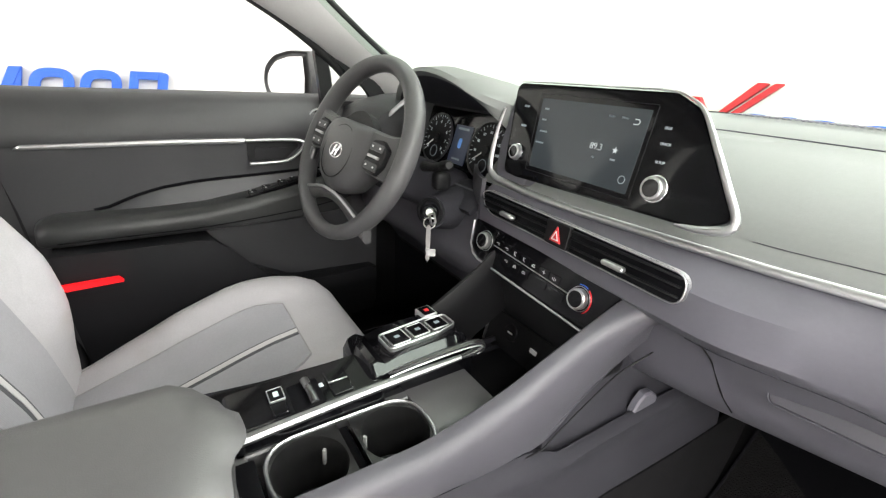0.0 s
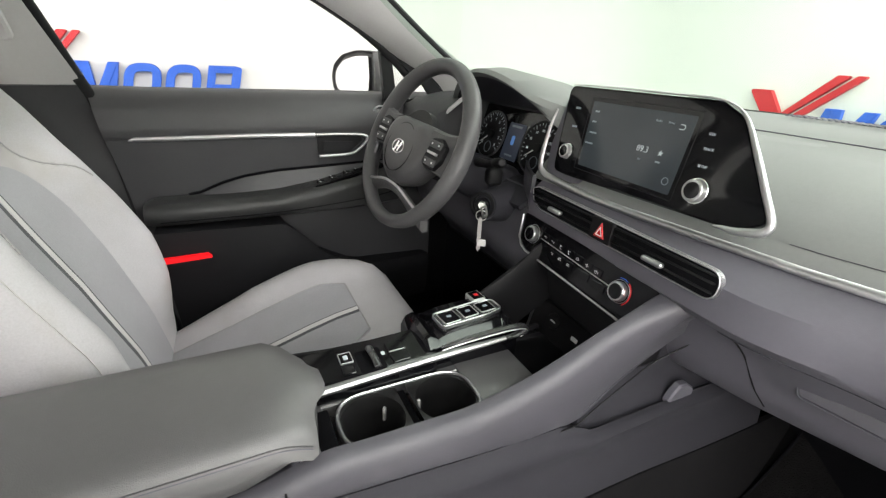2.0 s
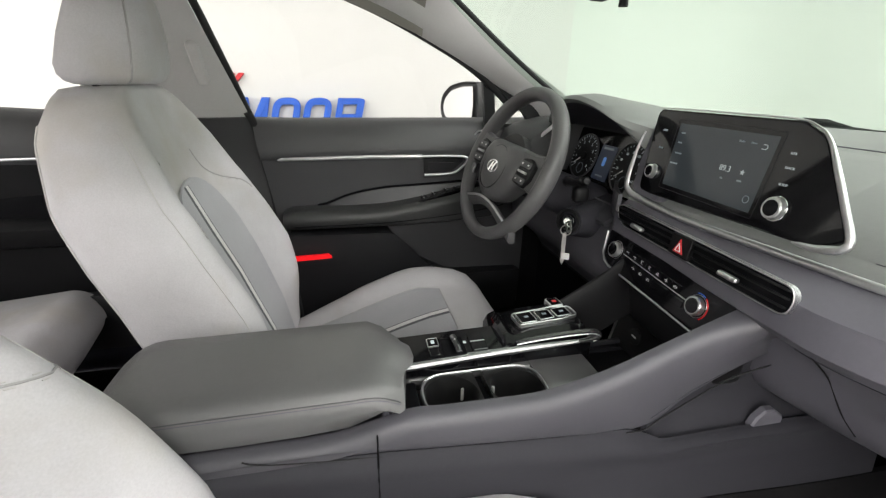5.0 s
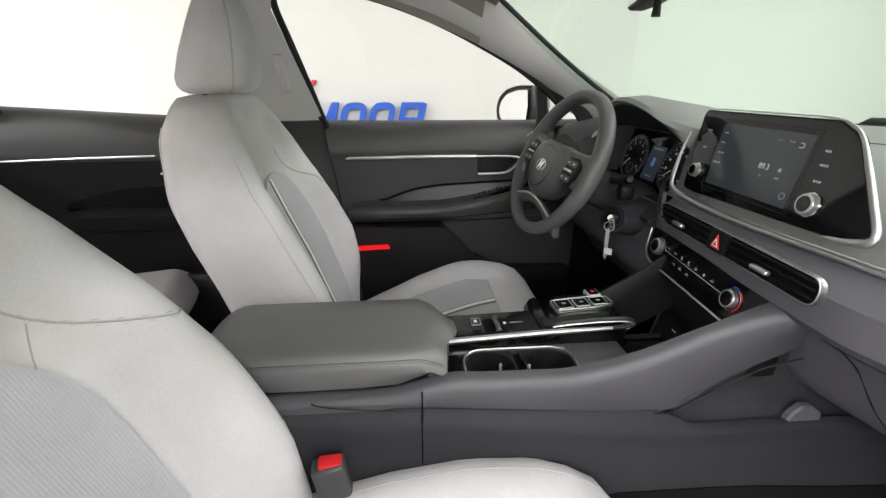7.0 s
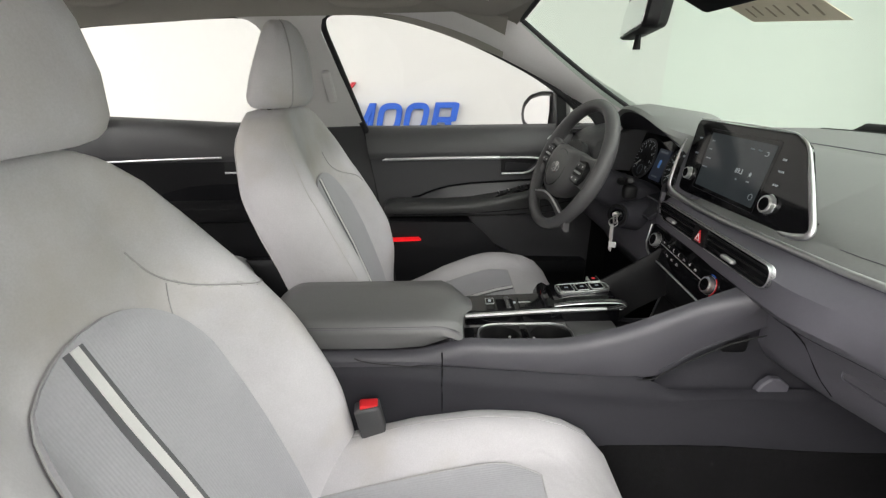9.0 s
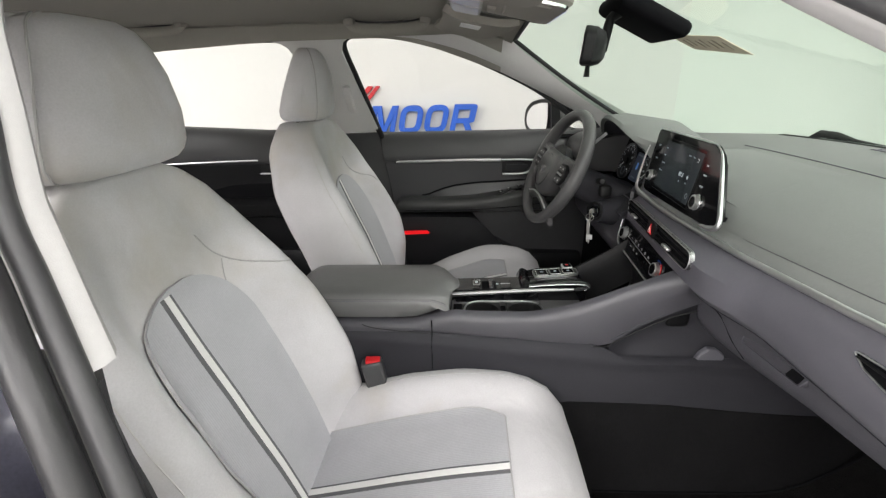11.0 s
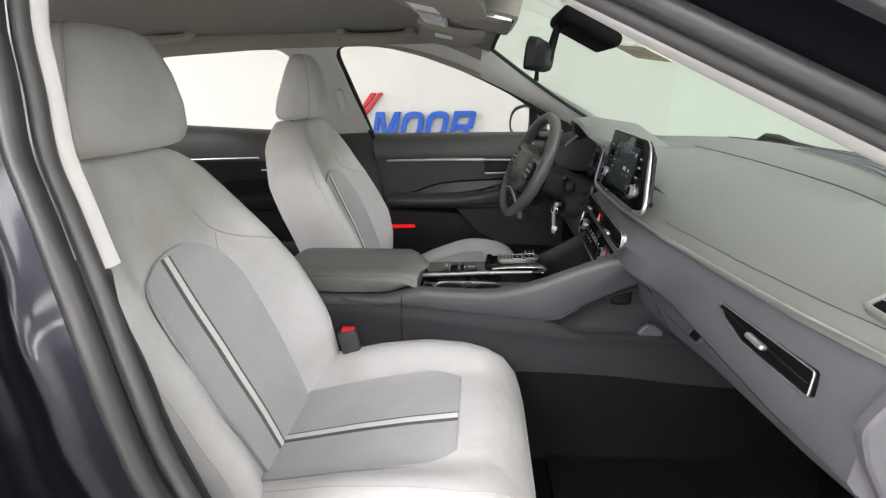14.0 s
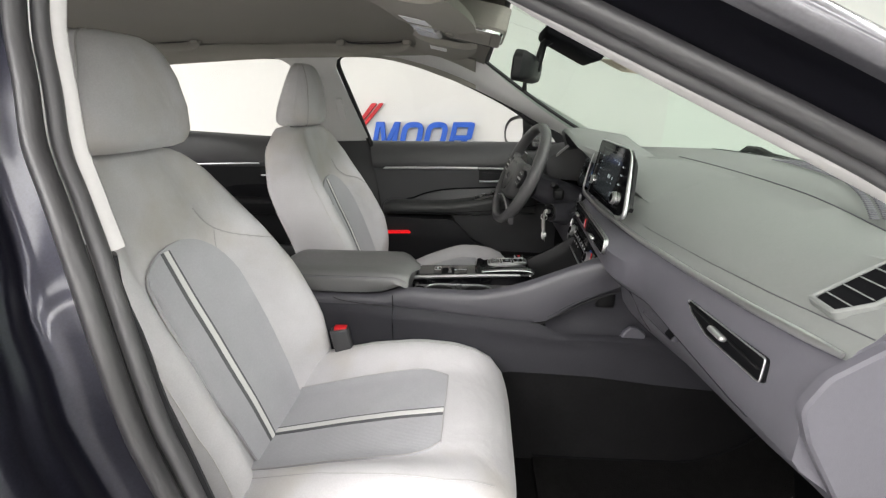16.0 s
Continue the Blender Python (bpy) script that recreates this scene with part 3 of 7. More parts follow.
def quarter():
    """The solid rear corner behind the rear door and the floor pan with its closing panels."""
    def cor(y, t):
        z = 1.10 + t * (float(np.interp(y, [-1.55, -1.0, -0.9], [1.27, 1.36, 1.36])) - 1.10)
        return (-(side_x(z) - 0.02), y, z)

    for side in (-1, 1):
        ob = part("corner_trim", sheet(lambda y, t: (side * -cor(y, t)[0], y, cor(y, t)[2]), steps(-1.55, -0.908, 12), steps(0, 1, 6), -0.02), "door")
        tagged(ob, "dark trim panel at the rear corner", "pillar trim", kind="structure")
    pan = part("car_floor", box((0, 0.05, 0.30), (1.54, 3.0, 0.06), 0.01), "carpet")
    tagged(pan, "black carpeted cabin floor", "floor", kind="structure")
    part_ob = part("bulkhead", box((0, 1.42, 0.62), (1.5, 0.06, 0.68), 0.01), "carpet")
    tagged(part_ob, "black carpeted firewall behind the dash", "firewall", kind="structure")
    rb = part("parcel_shelf", box((0, -1.62, 0.68), (1.46, 0.06, 0.74), 0.01), "door")
    tagged(rb, "dark panel closing the cabin behind the rear bench", "rear panel", kind="structure")
    # sloping carpet of the footwells
    def toe(x, t):
        y = 0.98 + 0.40 * t
        return (x, y, 0.335 + 0.42 * t * t)

    tagged(part("footwell_carpet", sheet(toe, steps(-0.76, 0.76, 8), steps(0, 1, 8), 0.01), "carpet"), "black carpet rising up the footwell", "carpet", kind="structure")
    # bulkhead behind the dash, and the dark kick panel beside the pedals
    wall = sheet(lambda x, t: (x, base_y(min(0.735, abs(x))) - 0.02, 0.33 + 0.715 * t), steps(-0.77, 0.74, 24), steps(0, 1, 4), 0.01)
    tagged(part("bulkhead", wall, "throat"), "black insulated bulkhead behind the dashboard", "bulkhead", kind="structure")
    kick = sheet(lambda y, t: (-0.765, y, 0.33 + 0.68 * t), steps(0.72, 1.25, 6), steps(0, 1, 4), 0.01)
    tagged(part("kick_panel", kick, "dark"), "black plastic kick panel in the footwell", "kick panel", kind="structure")
    # outer skin below the windows, driver's side
    def skin(y, t):
        z = 0.18 + t * (0.88 - 0.22 * max(0.0, y - 0.9))
        return (-(0.905 - 0.10 * (t - 0.55) ** 2 * 2 - 0.02 * t), y, z)

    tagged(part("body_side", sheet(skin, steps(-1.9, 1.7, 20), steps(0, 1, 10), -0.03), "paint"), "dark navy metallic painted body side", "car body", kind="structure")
    hood = part("hood_panel", sheet(lambda x, y: (x, y, 0.985 - 0.24 * (y - 1.25) - 0.16 * x * x - 0.1 * (y - 1.25) ** 2), steps(-0.78, 0.78, 16), steps(1.24, 2.1, 10), 0.01), "paint")
    tagged(hood, "dark navy metallic painted hood", "car hood", kind="structure")


quarter()

# passenger's side opening: seals, jamb and the closed rear door's skin
OPEN = [(1.02, 0.46), (1.03, 0.70), (1.02, 0.92), (0.985, 1.02), (0.92, 1.100), (0.824, 1.170), (0.74, 1.216), (0.648, 1.263), (0.515, 1.331), (0.40, 1.384), (0.25, 1.412), (0.08, 1.418), (0.0, 1.405), (-0.022, 1.365), (-0.012, 1.31),
        (0.012, 1.25), (0.032, 1.195), (0.06, 1.15), (0.094, 1.094), (0.127, 1.005), (0.144, 0.93), (0.157, 0.86), (0.178, 0.74), (0.20, 0.60), (0.225, 0.50), (0.29, 0.455), (0.6, 0.445), (0.9, 0.445), (1.02, 0.46)]


def opening():
    pts = [Vector((side_x(z) + 0.006, y, z)) for y, z in OPEN]
    ln = spline(pts, 5)
    s = thing("door_seal", "double grey rubber seal round the open door's aperture", "door seal", kind="structure")
    part("inner_lip", tube(ln, 0.0085, 10), "sealgrey", s, "grey inner rubber lip")
    c = Vector((0, 0.45, 0.95))

    def away(p, d, out):
        q = p.copy()
        v = Vector((0, p.y - c.y, p.z - c.z)).normalized()
        return q + v * d + Vector((out, 0, 0))

    part("outer_lip", tube([away(p, 0.011, 0.018) for p in ln], 0.0105, 12), "sealblack", s, "black hollow outer rubber lip")
    cut = next((i for i, p in enumerate(ln) if p.y < 0.355 and p.z < 1.40), len(ln))
    keep = ln[:cut]
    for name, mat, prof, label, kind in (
            # the flange is body colour; its shade is painted in
            ("door_jamb", "paint_shaded", ((0.012, -0.004), (0.018, 0.022), (0.024, 0.034), (0.036, 0.042), (0.040, 0.056), (0.044, 0.064)), "navy painted door aperture flange, shade put into its colour", "door jamb"),
            ("body_pillar_skin", "paint_highlit", ((0.044, 0.064), (0.047, 0.072), (0.052, 0.078), (0.059, 0.080), (0.067, 0.076), (0.074, 0.066), (0.078, 0.045), (0.079, 0.015)), "glossy navy outer skin of the windshield pillar, highlight put into its colour", "car body")):
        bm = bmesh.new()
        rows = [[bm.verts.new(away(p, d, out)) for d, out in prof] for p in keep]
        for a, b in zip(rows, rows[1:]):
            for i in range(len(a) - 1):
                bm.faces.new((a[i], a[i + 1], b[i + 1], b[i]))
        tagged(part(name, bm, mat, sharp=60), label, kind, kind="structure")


opening()


REAR_EDGE = [(0.40, 0.235), (0.50, 0.218), (0.60, 0.20), (0.74, 0.178), (0.86, 0.157), (0.93, 0.144), (1.005, 0.127), (1.094, 0.094), (1.15, 0.06), (1.195, 0.032), (1.25, 0.012), (1.31, -0.012), (1.365, -0.022), (1.40, -0.03)]


def far_side():
    """The closed rear passenger door beside the opening, and the pillar trim inside it."""
    d = thing("rear_door_skin", "dark navy metallic painted rear door, closed", "car door")
    edge = lambda z: linear(REAR_EDGE, z)

    def column(prof, za, zb, n):
        rows = []
        for z in steps(za, zb, n):
            x0, y0 = side_x(z), edge(z)
            low = max(0.0, min(1.0, (1.12 - z) / 0.15))
            rows.append([Vector((x0 + dx * (0.8 + 0.2 * low), y0 + dy, z)) for dx, dy in prof])
        return loft(rows, closed=False, caps=False)

    fold = [(0.018, -0.014, 0), (0.026, -0.042, 0), (0.036, -0.058, 0), (0.050, -0.056, 0), (0.064, -0.050, 0), (0.078, -0.051, 0), (0.092, -0.047, 0), (0.106, -0.047, 0), (0.116, -0.056, 0), (0.119, -0.085, 0)]
    edging = tuple((p.x, p.y) for p in spline(fold, 3))
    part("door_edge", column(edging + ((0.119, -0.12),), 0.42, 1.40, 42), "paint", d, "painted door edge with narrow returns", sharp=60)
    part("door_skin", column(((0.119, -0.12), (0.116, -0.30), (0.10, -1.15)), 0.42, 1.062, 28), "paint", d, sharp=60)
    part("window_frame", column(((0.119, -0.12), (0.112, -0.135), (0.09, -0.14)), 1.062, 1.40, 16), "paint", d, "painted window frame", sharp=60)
    glass = part("pane", sheet(lambda y, z: (side_x(z) + 0.05, y + (1.06 - z) * 0.3, z), steps(-0.95, -0.02, 6), steps(1.06, 1.40, 6)), "sideglass", d, "clear rear side window")
    glass.visible_shadow = False
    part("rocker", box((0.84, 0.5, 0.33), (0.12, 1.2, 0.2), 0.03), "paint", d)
    t = thing("pillar_cover", "slim pale grey pillar trim beside the open doorway, dark below", "pillar trim", kind="structure")
    part("upper_trim", column(((0.002, 0.002), (-0.010, 0.0065), (-0.022, 0.006), (-0.034, -0.002), (-0.046, -0.02), (-0.052, -0.04), (-0.055, -0.20)), 1.098, 1.41, 20), "pillar", t, "pale grey upper trim")
    part("lower_trim", column(((0.006, 0.004), (-0.004, 0.008), (-0.016, -0.002), (-0.04, -0.04), (-0.045, -0.25)), 0.42, 1.094, 26), "door", t, "dark grey lower trim")


far_side()


def panes():
    for nm, lab, poly in (
        ("window_2", "clear front side window behind the steering wheel, closed", [(-0.03, 1.02), (0.72, 1.02), (0.72, 1.11), (0.653, 1.162), (0.57, 1.216), (0.48, 1.262), (0.35, 1.319), (0.225, 1.362), (0.101, 1.391), (-0.04, 1.40), (-0.08, 1.37)]),
        ("window_3", "clear rear side window, closed", [(-0.91, 1.05), (-0.30, 1.05), (-0.28, 1.18), (-0.255, 1.36), (-0.316, 1.394), (-0.563, 1.387), (-0.806, 1.372), (-0.862, 1.34), (-0.909, 1.27)])):
        bm = bmesh.new()
        bm.faces.new([bm.verts.new((-side_x(z) - 0.012, y, z)) for y, z in poly])
        w = thing(nm, lab, "car window", kind="structure")
        ob = part("pane", bm, "sideglass", w)
        ob.visible_shadow = False


panes()


# ---- seats ----
BACK_MID = [(0.50, 0.045), (0.555, 0.030), (0.65, 0.002), (0.80, -0.050), (0.90, -0.088), (0.982, -0.118), (1.08, -0.140), (1.15, -0.153)]
BACK_W = [(0.50, 0.225), (0.60, 0.245), (0.75, 0.258), (0.88, 0.250), (0.98, 0.228), (1.05, 0.200), (1.10, 0.172), (1.135, 0.135), (1.15, 0.10)]
BACK_B = [(0.50, 0.045), (0.60, 0.075), (0.72, 0.095), (0.85, 0.088), (0.95, 0.066), (1.05, 0.03), (1.15, 0.0)]
BACK_T = [(0.50, 0.095), (0.70, 0.118), (0.95, 0.12), (1.08, 0.095), (1.15, 0.055)]


# the driver's seat is worn flatter: its bolsters stand less proud
SEAT_SHAPE = {"passenger": (BACK_MID, BACK_B), "driver": (
    [(0.50, 0.020), (0.555, 0.015), (0.65, -0.004), (0.80, -0.050), (0.90, -0.088), (0.982, -0.118), (1.08, -0.140), (1.15, -0.153)],
    [(0.50, 0.0), (0.60, 0.022), (0.70, 0.056), (0.78, 0.068), (0.87, 0.062), (0.95, 0.052), (1.05, 0.03), (1.15, 0.0)])}
SEAT_NOW = ["passenger"]


def back_front(u, z, off=0.0):
    """The backrest's front skin; u from -1 to 1 across."""
    middle, bolster = SEAT_SHAPE[SEAT_NOW[0]]
    w, b, y = linear(BACK_W, z), linear(bolster, z), linear(middle, z)
    a = abs(u)
    rise = b * (0.5 - 0.5 * math.cos(math.pi * min(1.0, max(0.0, (a - 0.42) / 0.42))))
    edge = max(0.0, (a - 0.86) / 0.14)
    x = u * w if a < 0.86 else math.copysign(w * (0.86 + 0.14 * math.sin(edge * math.pi / 2)), u)
    drop = 0.055 * (1 - math.cos(edge * math.pi / 2))
    return Vector((x, y + rise - drop + off, z + off * 0.29))


CUSH_Z = [(-0.06, 0.535), (0.0, 0.548), (0.10, 0.573), (0.20, 0.598), (0.30, 0.620), (0.40, 0.637), (0.46, 0.640), (0.50, 0.630), (0.528, 0.605), (0.54, 0.57)]
CUSH_B = [(-0.06, 0.055), (0.05, 0.058), (0.20, 0.055), (0.33, 0.040), (0.43, 0.018), (0.50, 0.004), (0.54, 0.0)]
CUSH_W = [(-0.06, 0.235), (0.1, 0.25), (0.3, 0.258), (0.42, 0.255), (0.50, 0.235), (0.54, 0.20)]


def cush_top(u, y, off=0.0):
    driver = SEAT_NOW[0] == "driver"
    w, b, z = linear(CUSH_W, y), linear(CUSH_B, y), linear(CUSH_Z, y)
    if driver:
        b *= linear([(-0.06, 0.1), (0.05, 0.25), (0.20, 0.6), (0.35, 0.9)], y)
        z -= linear([(-0.06, 0.03), (0.15, 0.02), (0.35, 0.0)], y)
    a = abs(u)
    rise = b * (0.5 - 0.5 * math.cos(math.pi * min(1.0, max(0.0, (a - 0.45) / 0.33))))
    edge = max(0.0, (a - 0.80) / 0.20)
    x = u * w if a < 0.80 else math.copysign(w * (0.80 + 0.20 * math.sin(edge * math.pi / 2)), u)
    drop = 0.06 * (1 - math.cos(edge * math.pi / 2))
    return Vector((x, y, z + rise - drop + off))


def seam(s, pts, r=0.0011, mat="thread", name="stitch_line"):
    part(name, tube(pts, r, 5), mat, s)


def seat(name, label, kind_of_seat):
    SEAT_NOW[0] = kind_of_seat
    s = thing(name, label, "car seat", group="front seats")
    # backrest
    us = steps(-1, 1, 44)
    rings = []
    zs = steps(0.47, 1.10, 26) + [1.115, 1.128, 1.138, 1.146, 1.15]
    for z in zs:
        front = [back_front(u, z) for u in us]
        w, th, y0 = linear(BACK_W, z), linear(BACK_T, z), linear(SEAT_SHAPE[kind_of_seat][0], z)
        back = []
        for i in range(1, 16):
            a = math.pi * i / 16
            back.append(Vector((w * math.cos(a) * 1.0, y0 - 0.055 - th * math.sin(a) ** 0.7, z)))
        rings.append(front + back)
    c = sum(rings[-1], Vector()) / len(rings[-1])
    rings.append([p.lerp(c, 0.35) + Vector((0, 0, 0.006)) for p in rings[-1]])
    back_ob = part("backrest", loft(rings), "cloth", s, sharp=60)
    # the ribbed insert and its bands on the backrest
    def ins(t, z, off):
        zt = 0.985
        k = max(0.0, (z - 0.86) / (zt - 0.86))
        half = 0.50 * math.sqrt(max(0.0, 1 - k ** 2.4))
        if t > 0:
            half *= linear([(0.54, 0.70), (0.65, 0.74), (0.76, 0.90), (0.86, 1.08), (0.99, 1.06)], z)
        return back_front(0.045 + t * half * 1.05, z, off)

    zs2 = steps(0.545, 0.86, 16) + [0.88, 0.90, 0.92, 0.938, 0.952, 0.964, 0.973, 0.979, 0.984]
    part("back_insert", sheet(lambda t, z: ins(t, z, 0.004), steps(-1, 1, 18), zs2, 0.005), "insert", s, "grey ribbed cloth insert")
    rim = [ins(-1, z, 0.0045) for z in zs2] + [ins(1, z, 0.0045) for z in reversed(zs2)]
    seam(s, rim, 0.0011, "groove", "insert_seam")
    joint = [back_front(-0.40 - 0.10 * t, 0.93 + 0.045 * t, 0.0006) for t in steps(0, 1, 6)]
    if kind_of_seat == "passenger":
        seam(s, joint, 0.0009, "groove", "joint_seam")

    def band(u0, u1, mat, lab, off):
        lean = lambda z: 0.05 * max(0.0, (z - 0.60) / 0.38)
        part("band", sheet(lambda t, z: back_front(t + lean(z), z, off), steps(u0, u1, 3), steps(0.55, 0.976, 24), 0.004), mat, s, lab)

    u0 = 0.13
    band(u0 - 0.042, u0 - 0.018, "stripe_d", "dark grey band", 0.0055)
    band(u0 - 0.018, u0 + 0.030, "stripe_w", "white band", 0.0065)
    band(u0 + 0.030, u0 + 0.064, "stripe_d", "dark grey band", 0.0055)
    # shoulder seams of the backrest
    for sg in ((-1,) if kind_of_seat == "passenger" else (-1, 1)):
        line = spline([(0.40, 1.03, 0), (0.47, 0.992, 0), (0.58, 0.964, 0), (0.74, 0.944, 0), (0.97 if kind_of_seat == "passenger" else 0.80, 0.922, 0)], 6)
        pts = [back_front(sg * p.x, p.y, 0.0008) for p in line]
        seam(s, pts, 0.0013, "groove", "shoulder_seam")
        for lift in (-0.0035, 0.0035):
            row = [back_front(sg * p.x, p.y + lift, 0.0006) for p in line]
            for p, q in list(zip(row, row[1:]))[::2]:
                part("stitch", tube([p, p.lerp(q, 0.6)], 0.0007, 4), "thread", s)
    for sg in (-1, 1):
        side = [back_front(sg * 0.93, z, 0.0004) for z in steps(0.55, 1.09, 24)]
        seam(s, side, 0.0009)
        flank = []
        for ringp in rings[1:-6]:
            p = ringp[len(us) + (2 if sg > 0 else 12)]
            flank.append(p + Vector((sg * 0.001, 0, 0)))
        seam(s, spline(flank, 2), 0.0017, "thread", "piping")
    # headrest with its posts
    hr = [(1.156, 0.085, -0.235, -0.145), (1.158, 0.108, -0.250, -0.128), (1.163, 0.124, -0.261, -0.116), (1.172, 0.134, -0.267, -0.109), (1.187, 0.140, -0.267, -0.104), (1.23, 0.136, -0.250, -0.100), (1.28, 0.120, -0.226, -0.103),
          (1.315, 0.104, -0.208, -0.112), (1.335, 0.088, -0.196, -0.122), (1.345, 0.066, -0.186, -0.134), (1.348, 0.04, -0.176, -0.148)]
    rings = []
    for z, hw, yb, yf in hr:
        yc, hd = (yb + yf) / 2, (yf - yb) / 2
        ringp = []
        for i in range(40):
            a = 2 * math.pi * i / 40
            ca, sa = math.cos(a), math.sin(a)
            e = 0.52
            ringp.append(Vector((hw * math.copysign(abs(ca) ** e, ca), yc + hd * math.copysign(abs(sa) ** e, sa) - 0.03 * (ca * ca if sa > 0 else 0) ** 2, z)))
        rings.append(ringp)
    if kind_of_seat == "driver":
        turn = Matrix.Translation((0, -0.18, 0)) @ pose(0, 0, 0, 0, 0, 9) @ Matrix.Diagonal((0.88, 0.86, 1, 1)) @ Matrix.Translation((0, 0.18, 0))
        rings = [[turn @ p for p in r] for r in rings]
    part("headrest", loft(rings), "cloth", s, sharp=70)
    for sg in (-1, 1):
        pts = [ring[4 if sg > 0 else 16] for ring in rings[1:-1]]
        seam(s, [p + Vector((sg * 0.0008, 0.0008, 0)) for p in spline(pts, 4)], 0.0016, "groove", "headrest_seam")
        for i, p in enumerate(spline(pts, 4)):
            part("stitch", tube([p + Vector((-sg * 0.004, 0.0022, 0)), p + Vector((-sg * 0.009, 0.0030, 0.0015))], 0.0009, 5), "thread", s)
        part("post", tube([(sg * 0.07, -0.195, 1.10), (sg * 0.07, -0.197, 1.17)], 0.006, 10), "dark", s)
    # cushion
    us = steps(-1, 1, 44)
    ys = steps(-0.06, 0.46, 26) + [0.48, 0.50, 0.515, 0.528, 0.536, 0.54]
    rings = []
    for y in ys:
        topl = [cush_top(u, y) for u in us]
        w = linear(CUSH_W, y)
        zb = linear([(-0.06, 0.44), (0.40, 0.46), (0.54, 0.50)], y)
        under = [Vector((w * x, y - 0.0, zb - dz)) for x, dz in ((1.0, -0.03), (0.99, 0.0), (0.95, 0.02), (0.6, 0.025), (0.0, 0.025), (-0.6, 0.025), (-0.95, 0.02), (-0.99, 0.0), (-1.0, -0.03))]
        rings.append(topl + under)
    c = sum(rings[-1], Vector()) / len(rings[-1])
    rings.append([p.lerp(c, 0.3) + Vector((0, 0.004, 0)) for p in rings[-1]])
    part("cushion", loft(rings), "cloth", s, sharp=60)

    def cin(t, y, off):
        k = max(0.0, (y - 0.33) / 0.075)
        half = 0.52 - 0.13 * k ** 2
        return cush_top(0.0 + t * half, y, off)

    ys2 = steps(0.0, 0.33, 16) + [0.35, 0.37, 0.385, 0.395, 0.402]
    part("seat_insert", sheet(lambda t, y: cin(t, y, 0.004), steps(-1, 1, 18), ys2, 0.005), "insert", s, "grey ribbed cloth insert")
    rim = [cin(-1, y, 0.0045) for y in ys2] + [cin(t, 0.402, 0.0045) for t in steps(-1, 1, 10)] + [cin(1, y, 0.0045) for y in reversed(ys2)]
    seam(s, rim, 0.0011, "groove", "insert_seam")

    def cband(a, b, mat, lab, off):
        part("band", sheet(lambda t, y: cush_top(t, y, off), steps(a, b, 3), steps(0.005, 0.40, 18), 0.004), mat, s, lab)

    u0 = 0.06
    cband(u0 - 0.036, u0 - 0.018, "stripe_d", "dark grey band", 0.0055)
    cband(u0 - 0.018, u0 + 0.030, "stripe_w", "white band", 0.0065)
    cband(u0 + 0.030, u0 + 0.058, "stripe_d", "dark grey band", 0.0055)
    for sg in (-1, 1):
        seam(s, [cush_top(sg * 0.80, y, 0.0002) for y in steps(0.0, 0.50, 24)], 0.0008, "groove", "edge_seam")
    # plastic shield and slide below
    for sg in (-1, 1):
        part("side_shield", box((sg * 0.235, 0.20, 0.43), (0.035, 0.56, 0.12), 0.014, 3), "dark", s)
        part("slide_rail", box((sg * 0.18, 0.2, 0.352), (0.05, 0.66, 0.05), 0.006), "dark", s)
    part("seat_pan", box((0, 0.20, 0.42), (0.42, 0.52, 0.10), 0.02, 3), "dark", s)
    return s


front_seat = seat("front_seat", "light grey cloth front seat with ribbed insert and white band", "passenger")
front_seat.matrix_basis = pose(0.378, 0, 0)
other_seat = seat("front_seat", "light grey cloth front seat behind the steering wheel, bolsters flattened", "driver")
other_seat.matrix_basis = pose(-0.372, 0.066, 0.008, 1.1, 0, 0)


def bench():
    b = thing("rear_bench", "light grey cloth rear bench seat", "car seat")
    rows = []
    for x in steps(-0.70, 0.70, 20):
        e = abs(x) / 0.70
        f = -0.40 - 0.05 * e ** 4
        z = 0.66 - 0.03 * e ** 6
        arc = [(f + 0.012 - 0.075 * (1 - math.cos(q)), z - 0.075 + 0.075 * math.sin(q)) for q in steps(0, math.pi / 2, 7)]
        prof = [(f - 0.03, 0.50), (f, 0.54)] + arc + [(-0.70, z - 0.02), (-0.98, z - 0.07), (-1.0, 0.45), (-0.7, 0.42)]
        rows.append([Vector((x, y, zz)) for y, zz in prof])
    part("cushion", loft(rows), "cloth", b, sharp=50)
    rows = []
    for x in steps(-0.66, 0.66, 20):
        e = abs(x) / 0.66
        prof = [(-0.95, 0.58), (-0.99, 0.75), (-1.08, 1.0), (-1.12, 1.10 - 0.04 * e ** 4), (-1.2, 1.12 - 0.04 * e ** 4), (-1.26, 1.08), (-1.2, 0.58)]
        rows.append([Vector((x, y, zz)) for y, zz in prof])
    part("backrest", loft(rows), "cloth", b, sharp=50)


bench()


def buckle():
    b = thing("belt_buckle", "black seat belt buckle with red release button", "seat belt buckle")
    m = pose(0, 0, 0, 8, 2, 8)
    part("body", box((0, 0, 0), (0.030, 0.045, 0.085), 0.006, 3), "door_up", b)
    part("button", box((0, 0.004, 0.041), (0.020, 0.032, 0.012), 0.003, 2, m=pose(0, 0, 0, -12, 0, 0)), "red", b, "red release button")
    part("stalk", box((0, -0.012, -0.09), (0.014, 0.03, 0.12), 0.004, 2), "dark", b)
    b.matrix_basis = Matrix.Translation((0.170, 0.122, 0.652)) @ m


buckle()


# ---- dashboard ----
STRIP = [(-0.75, 0.962), (0.0, 0.962), (0.25, 0.970), (0.47, 0.985), (0.63, 1.000), (0.75, 1.012)]


def strip_z(x):
    return float(np.interp(x, [r[0] for r in STRIP], [r[1] for r in STRIP]))


